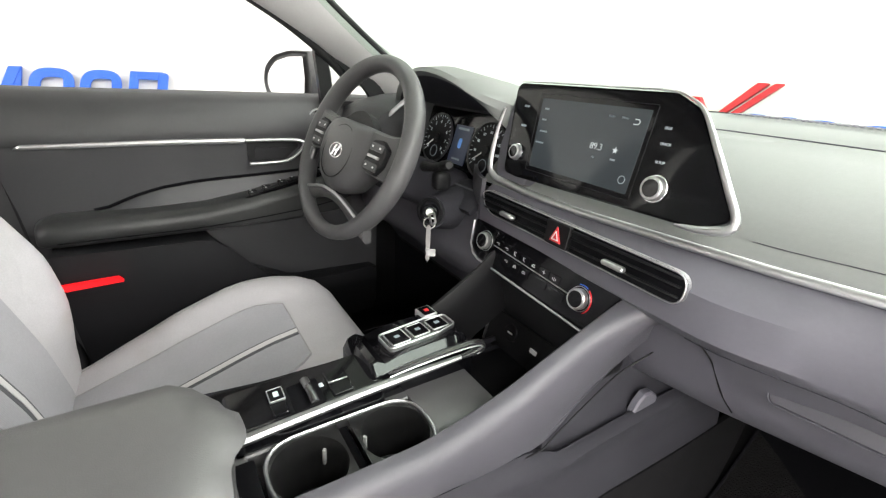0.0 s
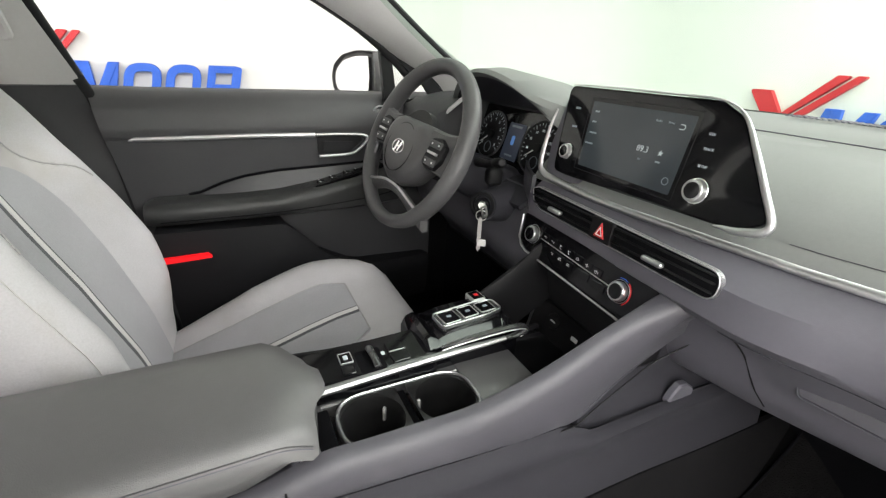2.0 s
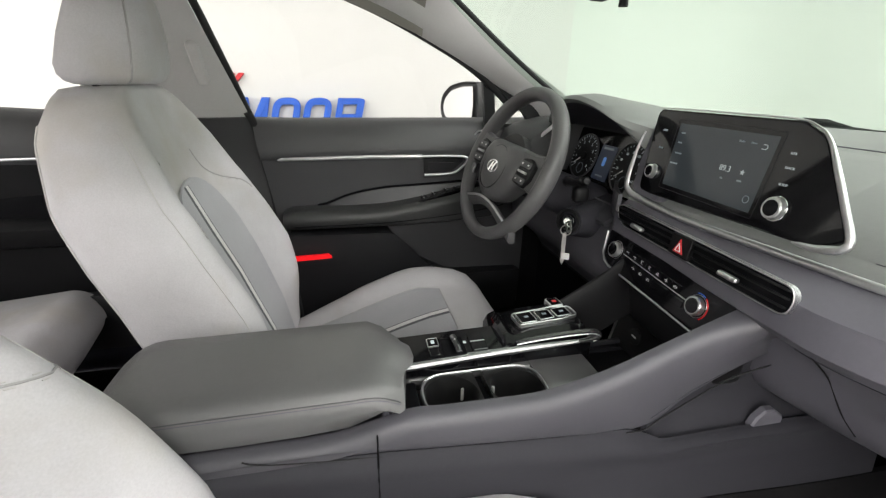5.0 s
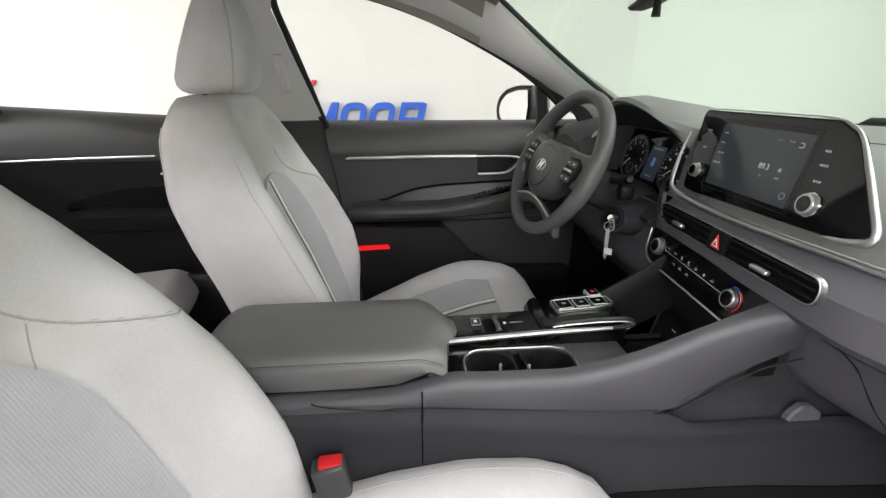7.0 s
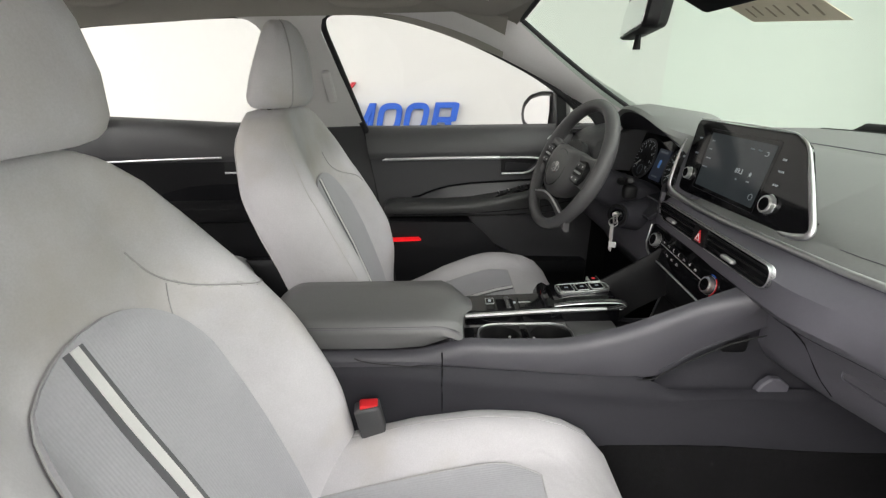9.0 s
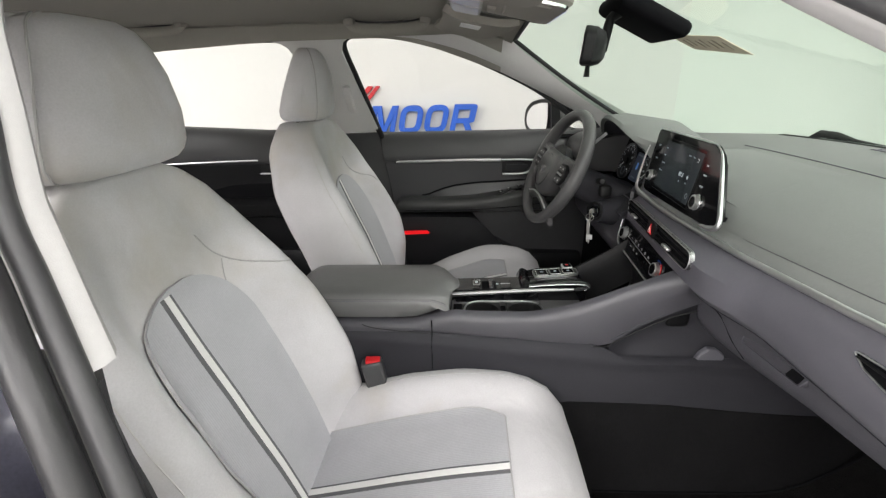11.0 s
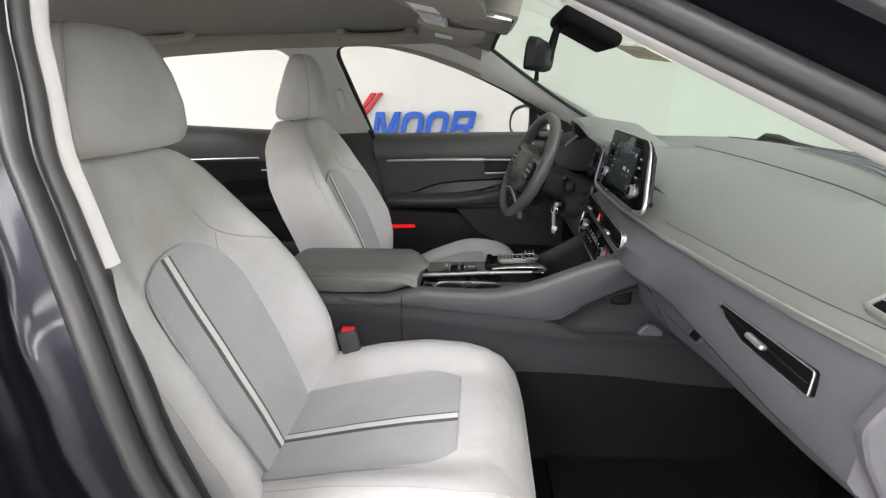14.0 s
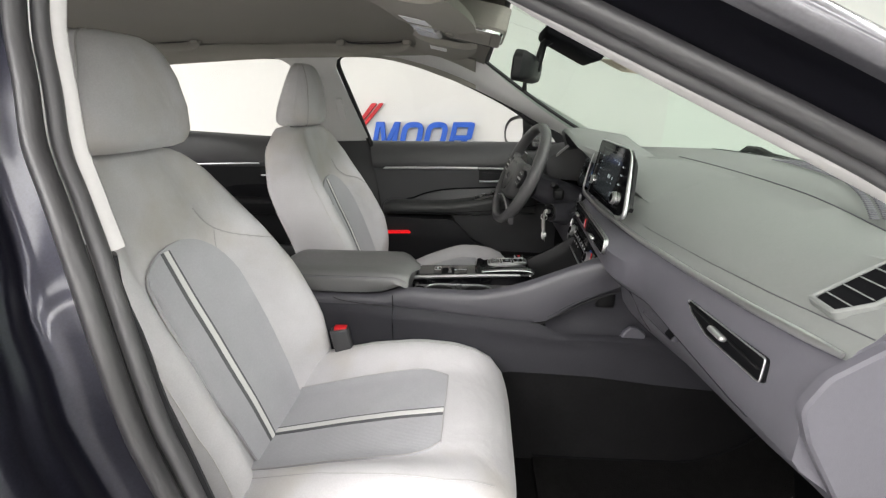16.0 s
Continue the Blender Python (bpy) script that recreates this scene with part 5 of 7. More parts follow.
# ---- instrument binnacle ----
def binnacle():
    s = thing("instrument_cluster", "dark hooded instrument cluster with two round dials", "instrument cluster")
    # hood: an arch whose lip faces the driver
    rows = []
    for x in steps(-0.60, -0.212, 28):
        t = (x + 0.60) / 0.45
        lip = 1.055 + 0.099 * math.sin(math.pi * min(1, t * 0.93 + 0.04)) ** 0.62 - 0.030 * t ** 3
        ylip = 0.735 + 0.05 * (2 * t - 1) ** 2
        rows.append([Vector((x, ylip + 0.012, lip - 0.016)), Vector((x, ylip, lip - 0.008)), Vector((x, ylip + 0.008, lip)), Vector((x, ylip + 0.06, lip + 0.004)), Vector((x, 0.93, max(1.052 + 0.02 * (1 - t), lip - 0.018))), Vector((x, 1.05, 1.045))])
    # it runs out into the dash top behind the screen
    for x in steps(-0.19, 0.16, 16):
        fall = lerp([(-0.22, 1.0), (-0.12, 0.62), (-0.05, 0.32), (0.03, 0.10), (0.12, 0.0), (0.17, -0.02)], x)
        prof = sorted(dash_profile(x)[2:9])
        skin = lambda y: linear(prof, y)
        rise = lambda y: linear([(0.85, 0.084), (0.93, 0.031), (1.0, 0.008), (1.06, -0.003)], y) * fall + 0.001 * (1 if fall > 0 else -4)
        rows.append([Vector((x, 0.852, skin(0.852) - 0.006)), Vector((x, 0.850, skin(0.85) + 0.7 * rise(0.85)))] + [Vector((x, y, skin(y) + rise(y))) for y in (0.862, 0.90, 0.96, 1.04)])
    for _ in range(3):
        rows = [rows[0]] + [[a.lerp(b, 0.5).lerp(c, 1 / 3) if i < 5 else b for i, (a, b, c) in enumerate(zip(p, q, r))] for p, q, r in zip(rows, rows[1:], rows[2:])] + [rows[-1]]
    bm = loft(rows, closed=False, caps=False)
    part("hood", bm, "dash_top", s, "matt grey hood")
    inner = []
    for x in steps(-0.60, -0.212, 28):
        t = (x + 0.60) / 0.45
        lip = 1.055 + 0.099 * math.sin(math.pi * min(1, t * 0.93 + 0.04)) ** 0.62 - 0.030 * t ** 3
        ylip = 0.735 + 0.05 * (2 * t - 1) ** 2
        inner.append([Vector((x, ylip + 0.012, lip - 0.016)), Vector((x, 0.80, lip - 0.03)), Vector((x, 0.87, min(lip - 0.04, 1.07))), Vector((x, 0.855, 0.93)), Vector((x, 0.80, 0.925))])
    part("inner_shroud", loft(inner, closed=False, caps=False), "dash_low", s, "black inner shroud")
    o = Vector((-0.40, 0.846, 0.995))
    u, v = Vector((1, 0, 0)), Vector((0, 0.3, 1)).normalized()
    face = u.cross(v)
    P = lambda x, z, out=0.0: o + u * (x + 0.40) + v * (z - 0.995) + face * out
    part("panel", plate(rounded(rect(0.34, 0.15), 0.02), o, u, v, 0.01, 0.002), "gloss", s)
    for cx in (-0.495, -0.305):
        r = 0.056
        d = part("dial", disc(P(cx, 0.998, 0.002), face, r, 0.002, 40, 0.0004), "dark", s, "black dial with white figures")
        part("dial_ring", ring(P(cx, 0.998, 0.006), face, r + 0.002, 0.0022, 0.006, 44), "door_up", d, "dark dial ring")
        for i in range(25):
            a = radians(220 - i * 260 / 24)
            l0 = r * (0.80 if i % 3 == 0 else 0.88)
            part("tick", tube([P(cx + math.cos(a) * l0, 0.998 + math.sin(a) * l0, 0.003), P(cx + math.cos(a) * r * 0.95, 0.998 + math.sin(a) * r * 0.95, 0.003)], 0.0007, 4), "lit", d)
        for i in range(9):
            a = radians(220 - i * 260 / 8)
            txt = str(i) if cx < -0.4 else str(i * 20)
            lettering("figure", txt, 0.011 if cx < -0.4 else 0.0085, P(cx + math.cos(a) * r * 0.66, 0.998 + math.sin(a) * r * 0.66, 0.003), u, v, "lit", d)
        a = radians(215)
        part("needle", tube([P(cx, 0.998, 0.005), P(cx + math.cos(a) * r * 0.75, 0.998 + math.sin(a) * r * 0.75, 0.005)], [0.002, 0.0007], 6), "whiteletter", d)
        part("needle_hub", disc(P(cx, 0.998, 0.007), face, 0.011, 0.006, 20), "dark", d)
        part("small_gauge", ring(P(cx, 0.966, 0.003), face, 0.014, 0.001, 0.001, 20), "lit_dim", d)
    mid = part("centre_display", plate(rounded(rect(0.062, 0.085), 0.004), P(-0.40, 0.995, 0.002), u, v, 0.002, 0.0005), "lit_bluebg", s, "small blue trip display")
    part("car_symbol", plate(rounded(rect(0.012, 0.022), 0.005), P(-0.40, 0.998, 0.0032), u, v, 0.0008, 0.0003), "lit_blue", mid)
    part("print_bar", plate(rounded(rect(0.04, 0.005), 0.001), P(-0.40, 1.030, 0.0032), u, v, 0.0008, 0.0003), "lit_dim", mid)
    part("print_bar", plate(rounded(rect(0.03, 0.004), 0.001), P(-0.40, 0.963, 0.0032), u, v, 0.0008, 0.0003), "lit_dim", mid)
    part("cowl", sheet(lambda x, t: (x, 0.745 + 0.105 * t, 0.905 + 0.03 * t + 0.012 * math.sin(math.pi * t)), steps(-0.60, -0.215, 16), steps(0, 1, 6), 0.01), "dash_low", s)
    # driver's end: silver-edged wing of the binnacle
    part("wing_trim", tube([(-0.536, 0.784, 1.082), (-0.556, 0.75, 1.046), (-0.576, 0.714, 1.008)], 0.0032, 8, flat=1.6), "silver", s, "silver edging")
    part("wing", loft([[Vector((x, y + 0.02 * k, z - 0.01 * k)) for y, z in ((0.705, 0.97), (0.692, 1.0), (0.690, 1.03), (0.70, 1.052), (0.73, 1.068), (0.80, 1.083), (0.90, 1.09), (0.98, 1.09), (0.98, 0.95))] for x, k in ((-0.74, 0.5), (-0.70, 0.1), (-0.66, 0.0), (-0.62, 0.1), (-0.58, 0.5), (-0.555, 1.2))]), "door_up", s, "dark grey dash end with rounded edges", sharp=50)


binnacle()


def column():
    s = thing("steering_column", "dark grey steering column shroud with ignition lock", "steering column")
    a, b = Vector((-0.405, 0.655, 0.962)), Vector((-0.39, 0.90, 0.855))
    rows = []
    for t in steps(0, 1, 8):
        c = a.lerp(b, t)
        w, h = 0.060 + 0.02 * t, 0.040 + 0.02 * t
        rows.append([c + Vector((w * math.copysign(abs(math.cos(q)) ** 0.6, math.cos(q)), 0.35 * h * math.sin(q), h * math.copysign(abs(math.sin(q)) ** 0.6, math.sin(q)))) for q in [2 * math.pi * i / 28 for i in range(28)]])
    part("shroud", loft(rows), "dash_low", s)
    part("lock_ring", ring((-0.260, 0.688, 0.899), (0.55, -0.8, 0.1), 0.027, 0.007, 0.02, 28), "dark", s, "black lock bezel")
    part("lock_boss", tube([(-0.30, 0.78, 0.885), (-0.263, 0.695, 0.897)], [0.045, 0.03], 24), "dash_low", s)
    part("lock_core", disc((-0.258, 0.686, 0.898), (0.55, -0.8, 0.1), 0.016, 0.02, 24), "gloss", s)
    part("knee_panel", sheet(lambda x, t: (x, 0.80 - 0.045 * math.sin(math.pi * min(1, t * 1.2)) + 0.16 * max(0, t - 0.55), 0.925 - 0.25 * t), steps(-0.72, -0.155, 20), steps(0, 1, 10), 0.012), "rail", s, "grey knee panel below the column")
    part("stack_side", sheet(lambda t, z: (-0.207 - 0.135 * t, 0.772 + 0.02 * max(0.0, z - 0.9) + 0.085 * t * t + 0.012 * math.sin(math.pi * t), z), steps(0, 1, 12), steps(0.70, 0.968, 10), 0.008), "rail", s, "smooth dark grey panel beside the centre stack")
    part("lower_cover", sheet(lambda x, t: (x, 0.86 + 0.25 * t, 0.675 - 0.01 * t), steps(-0.72, -0.17, 10), steps(0, 1, 4), 0.01), "dark", s)
    for sg in (1, -1):
        st = part("stalk", tube([(-0.39 + sg * 0.06, 0.715, 0.970), (-0.39 + sg * 0.12, 0.70, 0.980), (-0.39 + sg * 0.165, 0.69, 0.992)], [0.010, 0.0075, 0.008], 12), "dark", s, "black control stalk")
        part("stalk_end", tube([(-0.39 + sg * 0.155, 0.692, 0.989), (-0.39 + sg * 0.16, 0.691, 0.991), (-0.39 + sg * 0.188, 0.685, 0.998), (-0.39 + sg * 0.192, 0.684, 0.999)], [0.007, 0.0092, 0.0092, 0.006], 14), "dark", st)
    part("stalk_root", box((-0.268, 0.715, 0.955), (0.026, 0.035, 0.036), 0.010, 3), "dark", s)


column()


def keys():
    k = thing("key_ring", "steel keys hanging from the ignition on a split ring", "keys")
    u, v = Vector((0.52, 0.85, 0.0)), Vector((0, 0, 1))
    c = Vector((-0.226, 0.668, 0.891))
    # the key that sits in the lock, with its pierced bow
    part("key_shank", tube([(-0.256, 0.686, 0.902), (-0.240, 0.675, 0.906)], [0.0075, 0.0065], 14), "steel", k, "bright lock face and key shank")
    part("key_bow", hoop(rounded([Vector(q) for q in ((-0.008, -0.013), (0.008, -0.013), (0.009, 0.010), (-0.009, 0.010))], 0.006), 0.0045, c + Vector((0.010, -0.002, 0.013)), (0.82, 0.2, 0.5), (-0.45, 0.1, 0.85), 0.0022, 0.0004), "steel", k)
    part("split_ring", tube([c + u * (0.0105 * math.cos(a)) + v * (0.0105 * math.sin(a)) for a in steps(0, 2 * math.pi, 24)[:-1]], 0.0011, 6, closed=True), "steel", k)
    flat_key = [(-0.0035, 0.004), (0.0035, 0.004), (0.0042, -0.010), (0.0042, -0.062), (0.0028, -0.066), (-0.0020, -0.066), (-0.0036, -0.060), (-0.0026, -0.052), (-0.0040, -0.044), (-0.0028, -0.036), (-0.0042, -0.028), (-0.0042, -0.010)]
    part("key", plate([Vector(q) for q in flat_key], c + Vector((0.002, -0.003, -0.009)), u, (0.012, 0.0, 0.10), 0.0024, 0.0004), "keytag", k, "pale flat key")
    slim = [(-0.002, 0.004), (0.002, 0.004), (0.0026, -0.030), (0.0018, -0.070), (0.0, -0.078), (-0.0016, -0.070), (-0.0024, -0.030)]
    part("key", plate([Vector(q) for q in slim], c + Vector((-0.004, 0.001, -0.009)), u, (0.022, 0.0, 0.10), 0.0022, 0.0004), "steel", k, "key seen edge on")
    part("tag", plate(rounded([Vector(q) for q in ((-0.008, 0.0), (0.008, 0.0), (0.0085, -0.014), (-0.0085, -0.014))], 0.002), c + Vector((0.006, 0.002, -0.049)), u, v, 0.003, 0.0006), "lens", k, "small clear key tag")


keys()


def steering_wheel():
    s = thing("steering_wheel", "dark grey steering wheel with silver lower spoke trim", "steering wheel")
    m = Matrix.Translation(WHEEL) @ pose(0, 0, 0, 65.5, 0, 7.4) @ pose(0, 0, 0, 0, 0, -4)
    R = 0.1685
    ringpts = []
    n = 72
    rows = []
    for i in range(n):
        a = 2 * math.pi * i / n
        tw = 0.0178 + 0.001 * math.cos(2 * a) - 0.0015 * math.exp(-((math.sin(a) + 0.95) / 0.25) ** 2)
        c = Vector((math.cos(a), math.sin(a), 0))
        rows.append([c * (R + tw * 0.92 * math.cos(b)) + Vector((0, 0, tw * 1.06 * math.sin(b))) for b in [2 * math.pi * j / 16 for j in range(16)]])
    part("rim", loft(rows + [rows[0]], caps=False), "wheel", s, "dark grey grained rim")
    # hub pad
    prof = rounded([Vector(q) for q in ((-0.052, -0.076), (-0.02, -0.091), (0.02, -0.091), (0.052, -0.076), (0.090, -0.034), (0.094, 0.018), (0.066, 0.047), (-0.066, 0.047), (-0.094, 0.018), (-0.090, -0.034))], 0.04, 8)
    rows = [[Vector((p.x * k, p.y * k, z)) for p in prof] for k, z in ((0.92, -0.03), (1.0, -0.004), (1.0, 0.006), (0.97, 0.016), (0.88, 0.026), (0.7, 0.0315), (0.5, 0.033), (0.1, 0.0335))]
    hub = part("hub_pad", loft(rows), "wheel", s, "soft dark grey hub pad")
    c = Vector((0, -0.018, 0.033))
    part("pad_ring", ring(c + Vector((0, 0, -0.0002)), (0, 0, 1), 0.052, 0.0014, 0.003, 40), "dark", hub)
    em = part("emblem", hoop([Vector((0.0235 * math.cos(a), 0.0150 * math.sin(a))) for a in steps(0, 2 * math.pi, 32)[:-1]], 0.0024, c + Vector((0, 0, 0.0022)), (1, 0, 0), (0, 1, 0), 0.004, 0.0006), "chrome", hub, "oval chrome emblem")
    part("emblem_bar", plate(rounded([Vector(q) for q in ((-0.0125, -0.0105), (-0.006, -0.0105), (0.000, 0.0105), (-0.0065, 0.0105))], 0.001), c + Vector((0, 0, 0.0022)), (1, 0, 0), (0, 1, 0), 0.003, 0.0005), "chrome", em)
    part("emblem_bar", plate(rounded([Vector(q) for q in ((0.000, -0.0105), (0.0065, -0.0105), (0.0125, 0.0105), (0.006, 0.0105))], 0.001), c + Vector((0, 0, 0.0022)), (1, 0, 0), (0, 1, 0), 0.003, 0.0005), "chrome", em)
    part("emblem_bar", plate(rounded([Vector(q) for q in ((-0.006, -0.0042), (0.006, -0.0006), (0.006, 0.0042), (-0.006, 0.0006))], 0.001), c + Vector((0, 0, 0.0021)), (1, 0, 0), (0, 1, 0), 0.003, 0.0005), "chrome", em)
    # side spokes with switch pods, and the satin trim that follows the rim below them
    for sg in (-1, 1):
        rows = []
        for t in steps(0, 1, 8):
            x = sg * (0.075 + 0.085 * t)
            zc = 0.010 - 0.008 * t
            up, dn = 0.046 - 0.004 * t + 0.016 * t ** 3, -0.032 - 0.006 * t ** 3
            rows.append([Vector((x, dn + 0.002, zc - 0.014)), Vector((x, dn, zc)), Vector((x, dn + 0.005, zc + 0.008)), Vector((x, up - 0.006, zc + 0.009)), Vector((x, up, zc)), Vector((x, up - 0.002, zc - 0.014))])
        sp = part("spoke", loft(rows), "wheel", s)
        pod = rounded([Vector((sg * x, y)) for x, y in ((0.082, -0.028), (0.126, -0.032), (0.139, -0.012), (0.140, 0.018), (0.118, 0.030), (0.088, 0.026))], 0.008, 4)
        if sg < 0:
            pod = pod[::-1]
        part("switch_pod", plate(pod, (0, 0.002, 0.0225), (1, 0, 0), (0, 1, 0), 0.012, 0.0015), "dark", sp, "black switch pod")
        for yy, h in ((-0.017, 0.014), (0.017, 0.014)):
            key = part("switch", plate(rounded(rect(0.042, h), 0.004), (sg * 0.110, yy, 0.0248), (1, 0, 0), (0, 1, 0), 0.004, 0.0012), "door_up", sp)
            for k in (-1, 1):
                part("mark", plate(rounded(rect(0.005, 0.0035), 0.0008), (sg * 0.110 + k * 0.012, yy, 0.0252), (1, 0, 0), (0, 1, 0), 0.0004, 0.0001), "whiteletter", sp)
        part("switch_bar", plate(rounded(rect(0.034, 0.0052), 0.0015), (sg * 0.110, 0.0, 0.0268), (1, 0, 0), (0, 1, 0), 0.005, 0.0014), "button", sp, "silver switch bar")
        leg = spline([(sg * 0.148, -0.036, 0.002), (sg * 0.147, -0.065, 0.001), (sg * 0.140, -0.095, 0.0), (sg * 0.128, -0.117, -0.001)], 6)
        part("rim_trim", tube(leg, [0.0075, 0.0085] + [0.009] * (len(leg) - 4) + [0.007, 0.005], 10), "darkchrome", sp, "dark satin trim along the rim")
    # lower spoke: an arched band with a silver upper edge, open above and below
    arch = spline([(-0.136, -0.117, 0.001), (-0.118, -0.117, 0.003), (-0.085, -0.109, 0.007), (-0.05, -0.100, 0.011), (-0.02, -0.0955, 0.013), (0.02, -0.0955, 0.013), (0.05, -0.100, 0.011), (0.085, -0.109, 0.007), (0.118, -0.117, 0.003), (0.136, -0.117, 0.001)], 5)
    rows = []
    for p in arch:
        deep = 0.017 + 0.012 * (abs(p.x) / 0.13) ** 2
        rows.append([Vector((p.x, p.y + 0.003, p.z - 0.012)), Vector((p.x, p.y + 0.003, p.z - 0.001)), Vector((p.x, p.y - 0.004, p.z + 0.001)), Vector((p.x, p.y - deep * 0.8, p.z - 0.006)), Vector((p.x, p.y - deep, p.z - 0.016)), Vector((p.x, p.y - deep * 0.8, p.z - 0.026))])
    lo = part("lower_spoke", loft(rows), "wheel", s, "dark grey arched lower spoke", sharp=50)
    part("spoke_trim", tube([p + Vector((0, 0.002, 0.0008)) for p in arch], 0.0030, 8), "silver", lo, "satin silver arch")
    part("spoke_neck", loft([[Vector((x * k, y, z)) for x, z in ((-0.03, -0.012), (-0.028, 0.012), (0.028, 0.012), (0.03, -0.012))] for y, k in ((-0.05, 1.0), (-0.075, 0.8), (-0.095, 0.75))]), "dark", lo)
    back = disc((0, 0, -0.02), (0, 0, -1), 0.07, 0.03, 32, 0.01)
    part("hub_back", back, "dark", s)
    s.matrix_basis = m


WHEEL = (-0.405, 0.600, 0.998)
steering_wheel()


# ---- centre console ----
RAIL_TOP = [(-0.085, 0.765), (0.15, 0.764), (0.21, 0.767), (0.255, 0.778), (0.295, 0.787), (0.34, 0.785), (0.40, 0.784), (0.475, 0.785), (0.567, 0.806), (0.653, 0.841), (0.745, 0.882), (0.80, 0.905), (0.88, 0.93)]
RAIL_LOW = [(-0.085, 0.742), (0.10, 0.742), (0.163, 0.741), (0.21, 0.739), (0.255, 0.737), (0.31, 0.731), (0.375, 0.725), (0.50, 0.714), (0.628, 0.710), (0.70, 0.757), (0.80, 0.81), (0.88, 0.84)]


def console():
    s = thing("centre_console", "grey centre console with gloss black top and chrome strip", "centre console")
    top = spline([(0, y, z) for y, z in RAIL_TOP], 6)
    low = spline([(0, y, z) for y, z in RAIL_LOW], 6)
    for sg, xi, xo in ((1, 0.106, 0.134), (-1, -0.118, -0.132)):
        rows = []
        for a, b in zip(top, low):
            k = max(0.0, (a.y - 0.55) / 0.25)
            e = min(1.0, max(0.0, (a.y - 0.66) / 0.14))
            ox = xo + sg * 0.07 * (1 - math.sqrt(max(0.0, 1 - e * e)))
            ix = xi + sg * 0.012 * k * k
            lx = xo + (ox - xo) * 0.25
            if sg < 0:
                a, b = a + Vector((0, 0, -0.045 + 0.03 * min(k, 1))), b + Vector((0, 0, -0.03))
            rows.append([Vector((ix, a.y, a.z - 0.05)), Vector((ix, a.y, a.z - 0.006)), Vector((ix + sg * 0.005, a.y, a.z)), Vector((ox - sg * 0.012, a.y, a.z - 0.001)), Vector((ox - sg * 0.003, a.y, a.z - 0.008)), Vector((ox, a.y, a.z - 0.02)),
                         Vector((lx, a.y, b.z + 0.012)), Vector((lx - sg * 0.006, b.y, b.z)), Vector((lx - sg * 0.03, b.y, b.z - 0.004))])
        # only the passenger's rail is grey; the driver's takes near-black plastic
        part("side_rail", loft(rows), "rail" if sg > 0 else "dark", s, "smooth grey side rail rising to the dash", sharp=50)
        # lower cheek below the rail
        def cheek(y, t):
            zt = float(np.interp(y, [-0.10, 0.10, 0.117, 0.163, 0.25, 0.375, 0.5, 0.6, 0.632, 0.66, 0.70, 0.74, 0.9, 1.1], [0.745, 0.745, 0.745, 0.744, 0.740, 0.728, 0.717, 0.712, 0.700, 0.680, 0.672, 0.672, 0.675, 0.66]))
            ledge = float(np.interp(y, [-0.10, 0.10, 0.25, 0.464, 0.628, 0.66, 0.8, 1.1], [0.735, 0.728, 0.714, 0.690, 0.672, 0.668, 0.668, 0.655]))
            zb = float(np.interp(y, [-0.10, 0.25, 0.53, 0.75, 0.95, 1.1], [0.40, 0.50, 0.572, 0.568, 0.548, 0.54]))
            k = min(1.0, t / 0.25)
            if t <= 0.25:
                return (sg * (0.1245 + 0.012 * k * k * (3 - 2 * k)), y, zt + (ledge - zt) * k)
            q = (t - 0.25) / 0.75
            return (sg * (0.1365 - 0.004 * math.sin(math.pi * min(1.0, q * 2)) + 0.012 * q), y, ledge + (zb - ledge) * q)

        part("side_cheek", sheet(cheek, steps(-0.10, 1.1, 60), [0, 0.06, 0.12, 0.19, 0.25, 0.28, 0.34, 0.42, 0.55, 0.7, 0.85, 1.0], sg * 0.008), "dash_low", s, "grey lower console cheek")
        # open pocket ledge behind the rail
        part("pocket_floor", box((sg * 0.078, 0.84, 0.662), (0.09, 0.30, 0.010), 0.004, 2), "dash_low", s)
        if sg > 0:
            # the hollow continues the rail's skin; darker plastic stands for shade in it
            part("pocket_wall", sheet(lambda y, t: (0.130 - 0.030 * math.sin(math.pi * t) ** 0.8 * min(1.0, max(0.0, (y - 0.62) / 0.08)), y, linear(RAIL_LOW, y) + 0.006 + (0.656 - linear(RAIL_LOW, y)) * t), steps(0.64, 1.06, 28), steps(0, 1, 12), -0.006), "dash_low", s, "hollowed pocket wall under the rail")
            part("pocket_wedge", plate(rounded([Vector(q) for q in ((0.822, 0.672), (0.832, 0.692), (0.846, 0.705), (0.864, 0.703), (0.884, 0.688), (0.884, 0.672))], 0.007), (0.1345, 0, 0), (0, 1, 0), (0, 0, 1), 0.012, 0.003), "dash", s, "pale grey wedge at the pocket's end")
            # dark line painting the soft shade where rail and pocket meet
            crease = spline([(0.1335, 0.600, 0.708), (0.1335, 0.630, 0.709), (0.1345, 0.650, 0.724), (0.136, 0.70, 0.755), (0.139, 0.75, 0.784), (0.150, 0.80, 0.808)], 5)
            part("crease_shade", tube(crease, [0.0009] + [0.0014] * (len(crease) - 2) + [0.0006], 6), "dark", s, "painted shade line under the rail")
            joint = spline([(0.1336, 0.094, 0.762), (0.1340, 0.104, 0.757), (0.1340, 0.125, 0.752), (0.1338, 0.163, 0.747), (0.1330, 0.21, 0.741), (0.1326, 0.25, 0.737)], 4)
            part("rail_gap", tube(joint + [Vector((0.1325, p.y, p.z - 0.001)) for p in low if 0.26 < p.y < 0.61], 0.0011, 6), "dark", s, "dark panel joint")
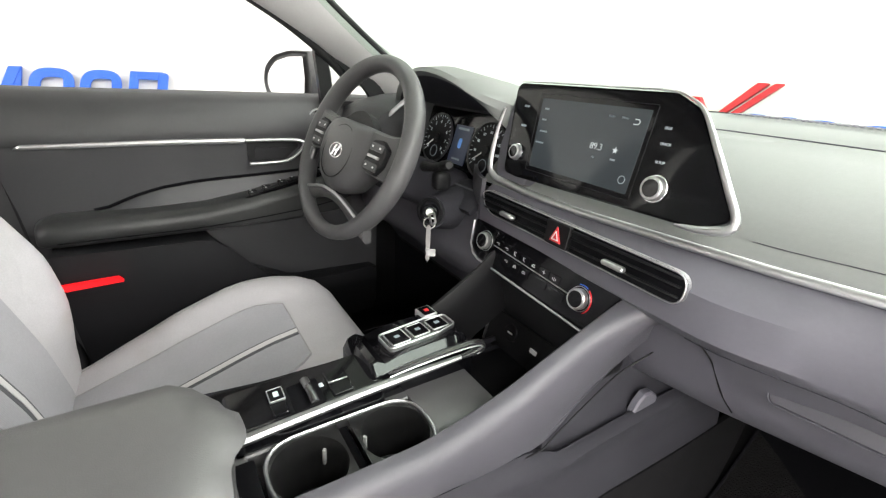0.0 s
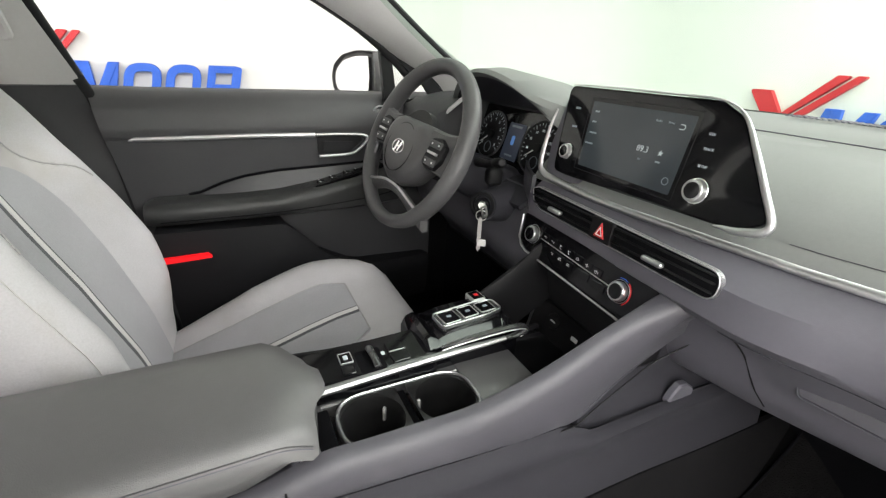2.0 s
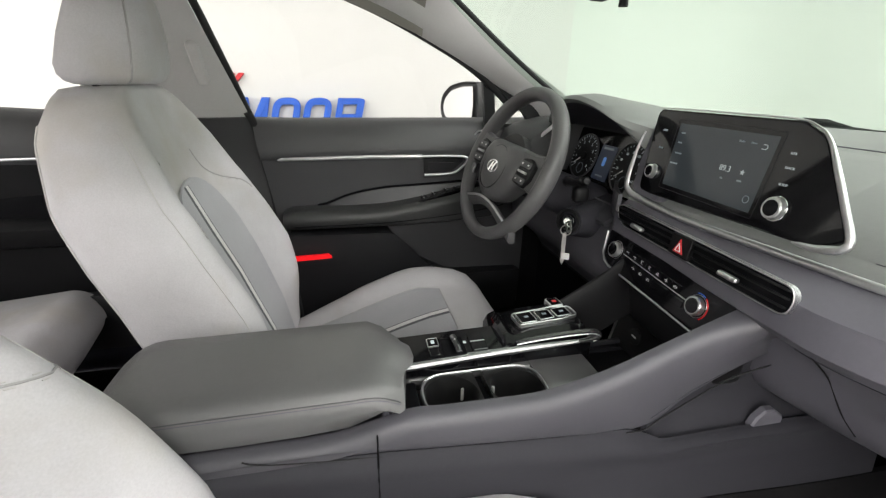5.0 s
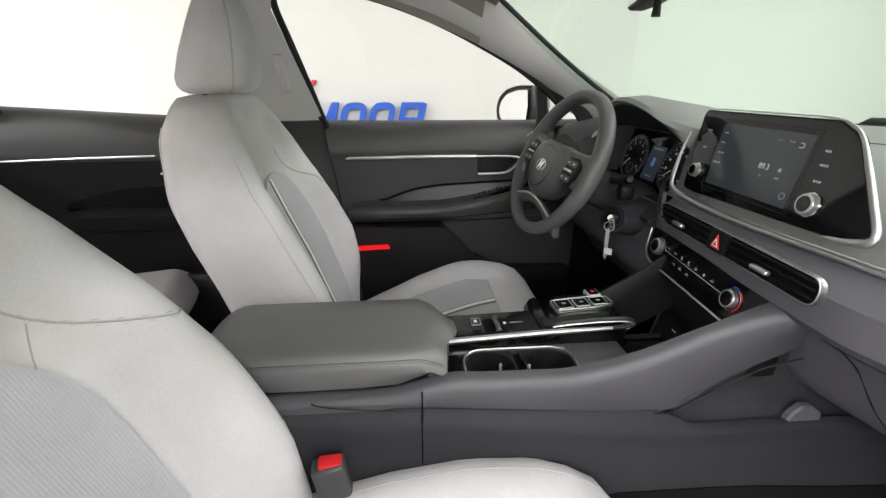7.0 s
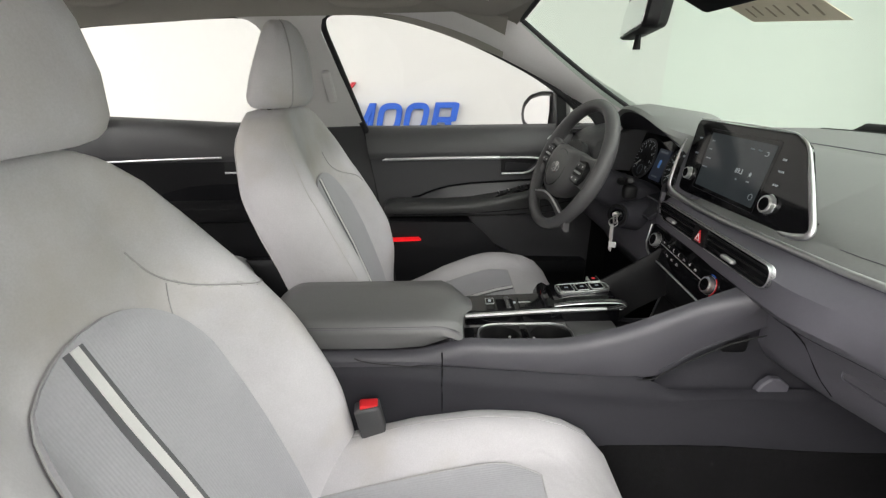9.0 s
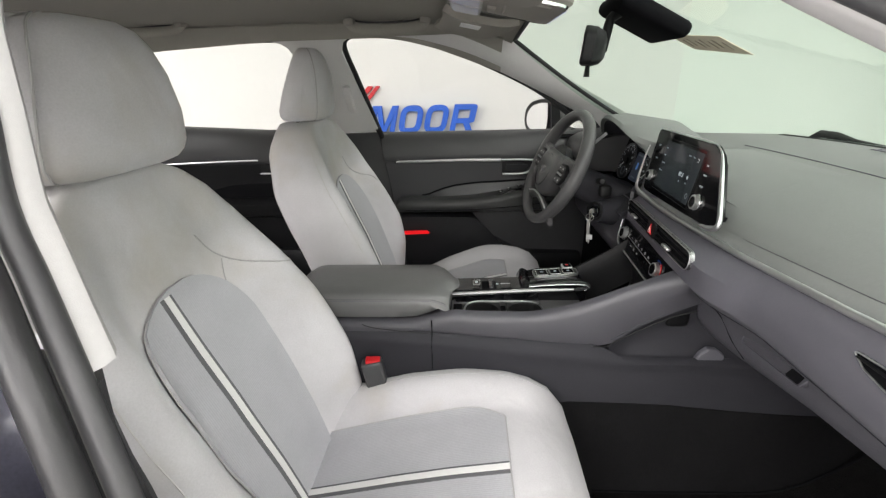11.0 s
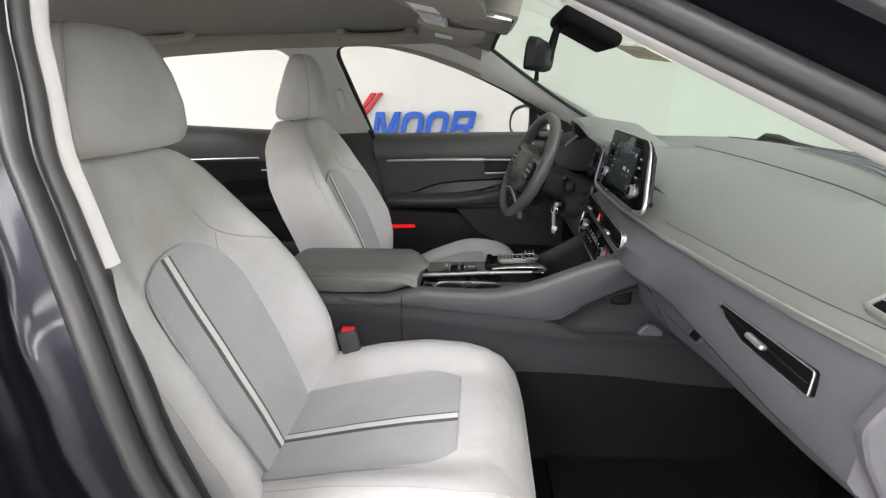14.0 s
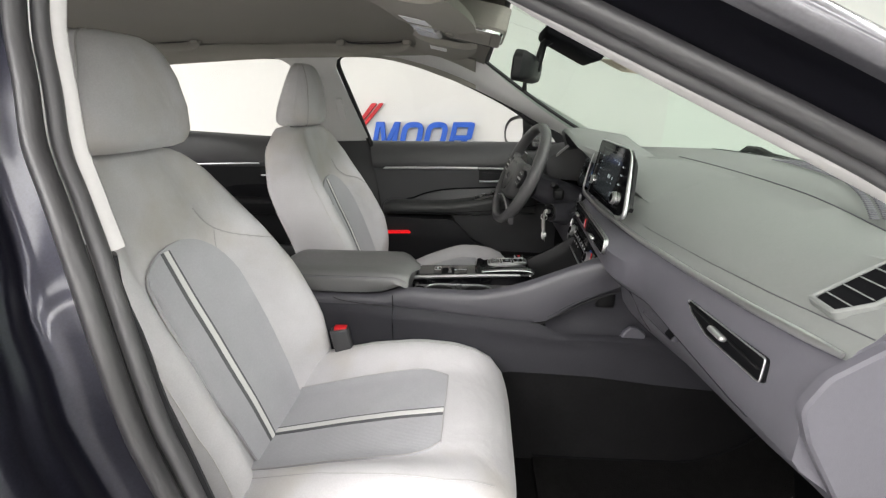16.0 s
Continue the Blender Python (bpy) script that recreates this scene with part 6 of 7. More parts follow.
        part("carpet_side", sheet(lambda y, t: (sg * (0.149 + 0.03 * t), y, float(np.interp(y, [-0.10, 0.25, 0.53, 0.75, 0.95, 1.1], [0.405, 0.505, 0.577, 0.573, 0.553, 0.545])) * (1 - t) + 0.33 * t), steps(-0.10, 1.35, 20), steps(0, 1, 5), sg * 0.01), "felt", s, "charcoal felt up the console's side")
    # rear body below the armrest
    body = box((0.02, 0.09, 0.60), (0.205, 0.36, 0.30), 0.015, 3)
    part("rear_body", body, "dash", s)
    # vertical panel gap on the flank, and the curved one under the lid
    part("panel_gap", tube([(0.1342, 0.249, 0.772), (0.1342, 0.249, 0.739), (0.1398, 0.2485, 0.728), (0.1446, 0.248, 0.712), (0.1440, 0.248, 0.69), (0.1438, 0.2475, 0.65), (0.150, 0.247, 0.58), (0.1565, 0.247, 0.52)], 0.0012, 6), "throat", s)
    # top deck with the cup wells
    deck_z = 0.748
    x0, x1, ya, yb = 0.004, 0.101, 0.318, 0.507
    outer = rounded([Vector(q) for q in ((x0, ya), (x1, ya), (x1, yb), (x0, yb))], 0.044, 9)
    part("deck", hoop(rounded([Vector(q) for q in ((-0.012, 0.288), (0.118, 0.288), (0.118, 0.60), (-0.012, 0.60))], 0.01, 9), 0.020, (0, 0, deck_z), (1, 0, 0), (0, 1, 0), 0.02, 0.002), "deck", s, "grey deck round the cup holder")
    part("deck_front", box((0.050, 0.552, deck_z - 0.004), (0.110, 0.098, 0.012), 0.003, 2), "deck", s)
    part("bin", box((0.052, 0.303, deck_z - 0.014), (0.078, 0.022, 0.030), 0.003, 2), "throat", s, "narrow dark bin before the armrest")
    part("cup_rim", hoop(outer, 0.0042, (0, 0, deck_z + 0.0055), (1, 0, 0), (0, 1, 0), 0.014, 0.0015), "silver", s, "chrome cup holder rim")
    lip = inset(outer, 0.003)
    for cy, edge in ((0.3625, 0.4055), (0.4625, 0.4195)):
        cx, near = 0.0525, cy < 0.41
        ring_of = []
        m = 48
        for i in range(m):
            a = 2 * math.pi * i / m
            d = Vector((math.cos(a), math.sin(a)))
            reach = (edge - cy) / d.y if d.y * (edge - cy) > 1e-6 else 1.0
            for p, q in zip(lip, lip[1:] + lip[:1]):
                den = d.x * (q.y - p.y) - d.y * (q.x - p.x)
                if abs(den) > 1e-9:
                    k = ((p.x - cx) * (q.y - p.y) - (p.y - cy) * (q.x - p.x)) / den
                    f = ((p.x - cx) * d.y - (p.y - cy) * d.x) / den
                    if 0 <= f <= 1 and k > 0:
                        reach = min(reach, k)
            ring_of.append(d * reach)
        rings = [[Vector((cx + p.x, cy + p.y, deck_z + 0.002)) for p in ring_of]]
        for z, k in ((0.001, 1.0), (-0.003, 0.975), (-0.03, 0.95), (-0.068, 0.90), (-0.075, 0.84)):
            rings.append([Vector((cx + 0.0415 * k * math.cos(2 * math.pi * i / m), cy + 0.0405 * k * math.sin(2 * math.pi * i / m), deck_z + z)) for i in range(m)])
        bm = loft(rings, caps=False)
        bm.faces.new([bm.verts.new(p) for p in rings[-1]])
        cup = part("cup_well", bm, "well", s, "black cup well")
        part("well_liner", ring((cx, cy, deck_z - 0.071), (0, 0, 1), 0.034, 0.004, 0.004, 28), "darkchrome", cup)
        for a in ((2.45, 5.3) if near else (1.05, 4.0)):
            tab = Vector((cx + 0.0385 * math.cos(a), cy + 0.0375 * math.sin(a), deck_z - 0.026))
            part("spring_tab", box(tab, (0.006, 0.0045, 0.022), 0.0018, 2, m=pose(0, 0, 0, 0, 0, math.degrees(a))), "lens", cup, "pale spring tab")
    part("well_gap", box((0.0525, 0.4125, deck_z - 0.02), (0.092, 0.013, 0.024), 0.001, 1), "throat", s, "dark gap between the wells")
    part("tray_floor", box((-0.0, 0.69, 0.662), (0.22, 0.20, 0.012), 0.003, 2), "dark", s, "black tray floor")
    # long chrome strip beside the black panel, looping round the selector
    pts = spline([(0.006, 0.285, 0.768), (0.004, 0.38, 0.772), (0.006, 0.47, 0.778), (0.010, 0.56, 0.783), (0.010, 0.600, 0.785), (0.010, 0.6145, 0.792), (0.010, 0.602, 0.7995), (0.009, 0.56, 0.800), (0.007, 0.51, 0.7965), (0.005, 0.475, 0.792)], 8)
    pts = [p + Vector((0.002, 0, 0.003)) for p in pts]
    cut = next(i for i, p in enumerate(pts) if p.y > 0.575)
    part("chrome_strip", tube(pts[:cut + 1], [linear(((0.0, 0.0062), (0.6, 0.0056), (1.0, 0.0034)), i / cut) for i in range(cut + 1)], 8, flat=1.15, up=(1, 0, 0.2)), "strip", s, "satin grey chrome strip")
    rest = pts[cut:]
    part("strip_loop", tube(rest, [linear(((0.0, 0.0034), (0.2, 0.0062), (0.45, 0.0052), (0.9, 0.0028), (1.0, 0.0014)), i / (len(rest) - 1)) for i in range(len(rest))], 10, flat=1.25, up=(1, 0, 0.2)), "darkchrome", s, "dark chrome loop round the selector")
    inner = [p + Vector((0.006, 0, -0.001)) for p in rest[6:]]
    part("loop_edge", tube(inner, 0.0011, 6), "silver", s)
    # gloss black panel with its switches
    o = Vector((-0.031, 0.385, 0.782))
    u, v = Vector((1, 0, -0.03)).normalized(), Vector((0, 1, 0.03)).normalized()
    pan = part("switch_panel", plate(rounded(rect(0.070, 0.178), 0.008), o, u, v, 0.05, 0.003), "gloss", s, "gloss black switch panel")
    Q = lambda x, y, out=0.0: o + u * (x + 0.031) + v * (y - 0.385) + u.cross(v) * out
    framed = part("push_switch", plate(rounded(rect(0.021, 0.017), 0.002), Q(-0.034, 0.350, 0.0030), u, v, 0.005, 0.0008), "gloss", pan)
    part("switch_edge", hoop(rounded(rect(0.022, 0.018), 0.002), 0.0012, Q(-0.034, 0.350, 0.0034), u, v, 0.003, 0.0004), "silver", framed, "silver switch frame")
    part("mark", plate(rounded(rect(0.009, 0.006), 0.001), Q(-0.034, 0.350, 0.0036), u, v, 0.0005, 0.0001), "lit_mid", framed)
    part("push_switch", plate(rounded(rect(0.019, 0.017), 0.002), Q(-0.011, 0.349, 0.0025), u, v, 0.005, 0.0012), "gloss", pan)
    part("thumb_dip", plate(rounded(rect(0.046, 0.036), 0.004), Q(-0.020, 0.381, 0.0004), u, v, 0.002, 0.0004), "throat", pan, "dark thumb recess")
    bar = [Q(-0.042, 0.385, 0.004), Q(-0.030, 0.3855, 0.0052), Q(-0.012, 0.386, 0.0052), Q(0.001, 0.386, 0.0035)]
    part("brake_switch", tube(spline(bar, 4), 0.0052, 12, flat=0.7), "darkchrome", pan, "dark chrome parking brake lever")
    part("mark", plate(rounded(rect(0.007, 0.005), 0.001), Q(-0.026, 0.401, 0.0012), u, v, 0.0005, 0.0001), "lit_mid", pan)
    for x in (-0.034, -0.011):
        part("push_switch", plate(rounded(rect(0.022, 0.025), 0.002), Q(x, 0.421, 0.0030), u, v, 0.005, 0.0010), "gloss", pan)
    part("switch_edge", box(Q(-0.0225, 0.421, 0.0030), (0.0014, 0.024, 0.002), 0.0004, 1), "silver", pan)
    # raised selector block
    def block(y, k):
        return k

    prof = [(0.455, 0.0), (0.462, 0.014), (0.470, 0.017), (0.482, 0.010), (0.50, 0.015), (0.52, 0.018), (0.585, 0.021), (0.605, 0.017), (0.614, 0.002)]
    rows = []
    for y, h in prof:
        x0, x1 = -0.098, -0.004
        z = 0.782 + 0.0
        rows.append([Vector((x0, y, z - 0.05)), Vector((x0, y, z + h - 0.008)), Vector((x0 + 0.010, y, z + h)), Vector((x1 - 0.012, y, z + h)), Vector((x1, y, z + h - 0.012)), Vector((x1, y, z - 0.05))])
    blk = part("selector_block", loft(rows), "gloss", s, "gloss black selector block")
    o2 = Vector((-0.046, 0.548, 0.8035))
    u2, v2 = Vector((1, 0.05, 0)).normalized(), Vector((-0.05, 1, 0.04)).normalized()
    island = rounded([Vector(q) for q in ((-0.019, -0.056), (0.019, -0.056), (0.020, 0.020), (0.014, 0.052), (-0.014, 0.052), (-0.021, 0.020))], 0.008)
    isl = part("selector_pad", plate(island, o2 + Vector((0, 0, 0.0035)), u2, v2, 0.010, 0.003), "darkchrome", blk, "dark chrome button island")
    part("selector_edge", hoop(inset(island, -0.001), 0.0022, o2 + Vector((0, 0, 0.0042)), u2, v2, 0.006, 0.0009), "silver", blk, "satin silver edging")
    for yy, w, h in ((-0.036, 0.031, 0.028), (-0.003, 0.028, 0.026), (0.029, 0.026, 0.027)):
        at = o2 + v2 * yy
        part("gear_button", plate(rounded(rect(w, h), 0.004), at + Vector((0, 0, 0.0052)), u2, v2, 0.006, 0.0022), "gloss", isl)
        part("button_edge", hoop(rounded(rect(w + 0.001, h + 0.001), 0.004), 0.0016, at + Vector((0, 0, 0.0050)), u2, v2, 0.003, 0.0006), "silver", isl, "silver button frame")
        part("mark", plate(rounded(rect(0.0055, 0.0075), 0.001), at + Vector((0, 0, 0.0058)), u2, v2, 0.0006, 0.0001), "lit_dim", isl)
    pk = part("park_button", plate(rounded(rect(0.028, 0.024), 0.003), (-0.085, 0.582, 0.808), u2, v2, 0.012, 0.0015), "silver", blk, "silver park button")
    part("park_face", plate(rounded(rect(0.023, 0.019), 0.002), (-0.085, 0.582, 0.8087), u2, v2, 0.002, 0.0005), "gloss", blk)
    part("park_mark", plate(rounded(rect(0.007, 0.007), 0.001), (-0.085, 0.582, 0.8094), u2, v2, 0.0006, 0.0001), "red", blk, "red lit mark")
    # outlet panel at the back of the tray
    o3 = Vector((-0.075, 0.772, 0.70))
    u3, v3 = Vector((1, -0.02, 0)).normalized(), Vector((0, 0.25, 1)).normalized()
    op = part("outlet_panel", plate(rounded(rect(0.165, 0.085), 0.006), o3, u3, v3, 0.02, 0.002), "dark", s, "black panel with power sockets")
    part("socket_cap", disc(o3 + u3 * -0.018 + v3 * 0.006 + u3.cross(v3) * 0.004, u3.cross(v3), 0.0165, 0.006, 28, 0.0015), "dark", op, "round black socket cap")
    part("mark", plate(rounded(rect(0.014, 0.003), 0.001), o3 + u3 * -0.018 + v3 * 0.006 + u3.cross(v3) * 0.0048, u3, v3, 0.0004, 0.0001), "whiteletter", op)
    part("usb_port", plate(rounded(rect(0.016, 0.008), 0.001), o3 + u3 * 0.042 + v3 * 0.002 + u3.cross(v3) * 0.0018, u3, v3, 0.002, 0.0005), "whiteletter", op, "white bordered charging port")
    part("outlet_edge", tube([o3 + u3 * -0.083 + v3 * -0.04 + u3.cross(v3) * 0.001, o3 + u3 * -0.083 + v3 * 0.042 + u3.cross(v3) * 0.001], 0.0026, 8), "darkchrome", op)
    part("stack_base", box((-0.04, 0.785, 0.785), (0.30, 0.05, 0.085), 0.01, 3), "dark", s)
    part("left_edge_trim", tube([(-0.118, 0.64, 0.70), (-0.150, 0.755, 0.79)], 0.004, 8), "door", s)


console()


def armrest():
    a = thing("armrest_lid", "dark grey padded leatherette armrest lid on the console", "armrest")
    ys = [-0.085, -0.084, -0.081, -0.076, -0.068, -0.057, -0.045, -0.03, 0.02, 0.08, 0.16, 0.22, 0.262, 0.288, 0.302, 0.308]
    # the front edge swings in an S across the lid
    front = lambda x: lerp([(-0.066, -0.020), (-0.015, -0.016), (0.013, 0.0), (0.042, 0.001), (0.075, -0.019), (0.123, -0.022)], x)
    rows = []
    for y in ys:
        end = max(0.0, (-0.03 - y) / 0.055)
        nose = max(0.0, (y - 0.262) / 0.046)
        zt = 0.826 - 0.040 * (1 - math.sqrt(max(0.0, 1 - end * end))) - 0.020 * nose ** 2
        zb = linear([(-0.09, 0.770), (0.05, 0.764), (0.15, 0.764), (0.22, 0.768), (0.27, 0.782), (0.308, 0.797)], y)
        curl = 1 - math.sqrt(max(0.0, 1 - end * end))
        xl, xr = -0.066 + 0.034 * curl + 0.028 * nose ** 2, 0.118 - 0.030 * curl - 0.006 * nose ** 2
        mid = zt - 0.020
        zb = min(zb, mid - 0.013)
        cross = [(xl, zb), (xl - 0.002, mid), (xl + 0.006, zt - 0.007), (xl + 0.018, zt)]
        cross += [(x, zt + 0.004 * (1 - ((x - 0.026) / 0.09) ** 2)) for x in (-0.020, -0.006, 0.008, 0.022, 0.036, 0.050, 0.064, 0.078)]
        cross += [(xr - 0.018, zt), (xr - 0.006, zt - 0.006), (xr, mid), (xr + 0.002, mid - 0.008), (xr - 0.004, zb + 0.004), (xr - 0.012, zb)]
        rows.append([Vector((x, y + front(x) * max(0.0, min(1.0, (y - 0.2) / 0.09)), z)) for x, z in cross])
    part("pad", loft(rows), "rest", a, sharp=50)
    for k, dz, mat in ((14, 0.006, "door_up"), (14, 0.002, "dash")):
        pts = [r[k - 1].lerp(r[k], 0.55) + Vector((0.0008, 0, dz - 0.005)) for r in rows[2:-1]]
        part("stitch_line", tube(spline(pts, 3), 0.0008, 5), mat, a, "stitched edge")


armrest()


# ---- driver's door and rear door, closed ----
def door_panel(name, label, ya, yb, rear):
    d = thing(name, label, "car door")

    def slant(y0, z):
        return y0 + (0.0 if rear else float(np.interp(z, [0.45, 0.567, 0.826, 1.08], [0.065, 0.055, 0.036, 0.0])))

    def up(y, t):
        z = [1.052, 1.062, 1.066, 1.060, 1.045, 1.02, 0.99, 0.972, 0.968][t]
        x = [-0.795, -0.790, -0.775, -0.758, -0.748, -0.738, -0.734, -0.736, -0.742][t]
        rise = 0.018 * min(1, max(0, -y + 0.1) / 1.0) if not rear else 0.018 + 0.03 * max(0.0, -y - 0.45) / 0.5
        sq = slant(y, z) if y == ya else y
        return (x, sq, z + rise * (1 if t < 6 else 0))

    # the rear door gets darker skins than the front: its weaker light is painted
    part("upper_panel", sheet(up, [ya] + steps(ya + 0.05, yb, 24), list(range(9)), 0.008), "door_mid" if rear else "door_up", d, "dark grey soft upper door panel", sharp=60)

    def lowp(y, t):
        z = 0.966 - 0.52 * t
        x = -0.742 - 0.006 * math.sin(math.pi * min(1, t * 2.2)) - 0.02 * t
        return (x, slant(y, z) if y == ya else y, z)

    part("lower_panel", sheet(lowp, [ya] + steps(ya + 0.06, yb, 20), steps(0, 1, 16), 0.008), "door_shaded" if rear else "door_mid", d, "dark grey lower door panel")
    return d


def driver_door():
    d = door_panel("front_door", "dark grey front door panel with chrome strip, closed", -0.01, 0.80, False)
    part("chrome_strip", tube([(-0.735, 0.048, 0.962), (-0.729, 0.06, 0.9655), (-0.728, 0.30, 0.968), (-0.728, 0.455, 0.967)], [0.001, 0.0045, 0.0052, 0.0055], 8, flat=1.2), "silver", d, "satin silver strip")
    # inner handle: silver bezel open at the rear
    O, U, V = (-0.733, 0, 0), (0, 1, 0), (0, 0, 1)
    bez = spline([(-0.729, 0.457, 0.967), (-0.729, 0.53, 0.967), (-0.729, 0.585, 0.963), (-0.729, 0.592, 0.950), (-0.729, 0.572, 0.928), (-0.729, 0.548, 0.915), (-0.729, 0.50, 0.912), (-0.729, 0.462, 0.912)], 6)
    part("handle_bezel", tube(bez, 0.0042, 8, flat=1.3, up=(1, 0, 0)), "silver", d, "satin silver handle surround")
    cup = rounded([Vector(q) for q in ((0.46, 0.916), (0.545, 0.918), (0.582, 0.950), (0.575, 0.961), (0.46, 0.963))], 0.006)
    part("handle_cup", plate([Vector((-p.x, p.y)) for p in cup], (-0.7375, 0, 0), (0, -1, 0), (0, 0, 1), 0.004, 0.001), "dark", d, "dark handle recess")
    part("handle_lever", plate([Vector((-p.x, p.y)) for p in rounded([Vector(q) for q in ((0.475, 0.922), (0.54, 0.924), (0.565, 0.946), (0.475, 0.950))], 0.006)], (-0.7335, 0, 0), (0, -1, 0), (0, 0, 1), 0.004, 0.0015), "door", d, "dark pull lever")
    # speaker grille ring near the mirror
    part("tweeter_ring", ring((-0.732, 0.636, 1.014), (1, 0, 0), 0.027, 0.004, 0.006, 28), "silver", d, "silver ringed tweeter")
    part("tweeter_grille", disc((-0.734, 0.636, 1.014), (1, 0, 0), 0.0235, 0.004, 24), "dark", d)
    # armrest
    rows = []
    for y in [0.052, 0.056, 0.066, 0.085, 0.15, 0.25, 0.35, 0.45, 0.55, 0.62, 0.70]:
        e = max(0.0, (0.085 - y) / 0.033)
        zt = 0.828 + 0.052 * max(0.0, (y - 0.30) / 0.3) ** 1.5
        xo = -0.655 - 0.02 * e * e - 0.03 * max(0.0, (y - 0.5) / 0.2) ** 2
        zb = 0.777 + 0.006 * max(0.0, (y - 0.35) / 0.3)
        zt -= 0.012 * e * e
        rows.append([Vector((-0.748, y, zb)), Vector((-0.748, y, zt)), Vector((xo - 0.03, y, zt + 0.002)), Vector((xo - 0.010, y, zt - 0.003)), Vector((xo - 0.002, y, zt - 0.012)), Vector((xo, y, zt - 0.026)), Vector((xo - 0.006, y, zb + 0.005)), Vector((xo - 0.016, y, zb))])
    part("armrest", loft(rows), "arm", d, "dark padded door armrest", sharp=50)
    line = [r[6].lerp(r[5], 0.35) + Vector((0.0012, 0, 0)) for r in rows[3:]]
    part("armrest_seam", tube(spline(line, 3), 0.0011, 6), "throat", d)
    # scooped recess line over the armrest
    def scoop(y, t):
        zt = float(np.interp(y, [0.13, 0.17, 0.22, 0.27, 0.35, 0.60], [0.826, 0.832, 0.852, 0.866, 0.876, 0.888]))
        z = 0.822 + (zt - 0.822) * t
        return (-0.738 + 0.016 * (1 - t) - 0.006 * t, y, z)

    part("recess", sheet(scoop, steps(0.14, 0.78, 24), steps(0, 1, 5), 0.012), "door_up", d, "scooped recess over the armrest")
    # a black bar draws the shadow line along the scoop's upper edge
    part("recess_shade", tube([Vector(scoop(y, 1)) + Vector((0.004, 0, 0.001)) for y in steps(0.145, 0.78, 24)], 0.0034, 6), "throat", d, "black bar standing for the shadow along the scoop")
    # window switches
    pnl = part("switch_panel", plate(rounded([Vector(q) for q in ((-0.645, -0.022), (-0.45, -0.018), (-0.45, 0.016), (-0.645, 0.016))], 0.008), (-0.688, 0, 0.7215), (0, -1, -0.28), (1, 0, 0.1), 0.01, 0.002), "gloss", d, "gloss black switch panel")
    for i, (yy, dx) in enumerate(((0.455, -0.010), (0.455, 0.008), (0.487, -0.010), (0.487, 0.008), (0.525, -0.010), (0.525, 0.008), (0.552, -0.001))):
        b = part("window_switch", box((-0.688 + dx, yy, 0.7235 + yy * 0.28), (0.013, 0.020, 0.009), 0.0025, 2), "dark", pnl)
        part("mark", box((-0.688 + dx, yy - 0.004, 0.7290 + (yy - 0.004) * 0.28), (0.005, 0.004, 0.0008), 0.0002, 1), "whiteletter", pnl)
    # map pocket with red reflector
    def pocket(y, t):
        zt = float(np.interp(y, [0.06, 0.34, 0.36, 0.40, 0.45, 0.55, 0.80], [0.772, 0.765, 0.76, 0.72, 0.66, 0.60, 0.59]))
        z = zt + (0.44 - zt) * t
        x = float(np.interp(y, [0.06, 0.36, 0.5, 0.8], [-0.628, -0.632, -0.66, -0.70])) - 0.012 * math.cos(math.pi * min(1, t * 4)) * 0.5 - 0.03 * t
        return (x, y + (0.02 * t if y < 0.1 else 0), z)

    part("map_pocket", sheet(pocket, steps(0.07, 0.78, 30), steps(0, 1, 10), -0.09), "door", d, "dark grey map pocket", sharp=60)
    poly = rounded([Vector(q) for q in ((-0.181, 0.7120), (-0.172, 0.7225), (-0.078, 0.7205), (-0.086, 0.7085))], 0.002)
    part("reflector", plate(poly, (-0.618, 0, 0), (0, -1, 0), (0, 0, 1), 0.012, 0.001), "redlamp", d, "red courtesy lamp")
    # mirror sail: triangular corner with small fixed pane
    for nm, poly, rr in (("frame_post", ((0.628, 1.19), (0.642, 1.055), (0.676, 1.055), (0.659, 1.172)), 0.002),
                         ("frame_brace", ((0.640, 1.19), (0.653, 1.176), (0.716, 1.124), (0.756, 1.094), (0.786, 1.052), (0.838, 1.052), (0.80, 1.098), (0.742, 1.146), (0.66, 1.184)), 0.004),
                         ("frame_sill", ((0.64, 1.050), (0.83, 1.050), (0.83, 1.060), (0.64, 1.060)), 0.001)):
        part(nm, plate([Vector((-p.x, p.y)) for p in rounded([Vector(q) for q in poly], rr, 3)], (-0.742, 0, 0), (0, -1, 0), (0, 0, 1), 0.022, 0.003), "dark", d, "black corner frame")
    part("frame_lip", tube([(-0.739, 0.661, 1.168), (-0.739, 0.69, 1.143), (-0.739, 0.718, 1.121), (-0.739, 0.757, 1.092)], 0.0014, 6), "silver", d)
    pane = part("corner_pane", plate([Vector((-p.x, p.y)) for p in [Vector(q) for q in ((0.660, 1.17), (0.676, 1.055), (0.786, 1.055), (0.756, 1.094), (0.716, 1.124))]], (-0.752, 0, 0), (0, -1, 0), (0, 0, 1), 0.003, 0.0005), "sideglass", d, "small fixed corner pane")
    pane.visible_shadow = False


driver_door()


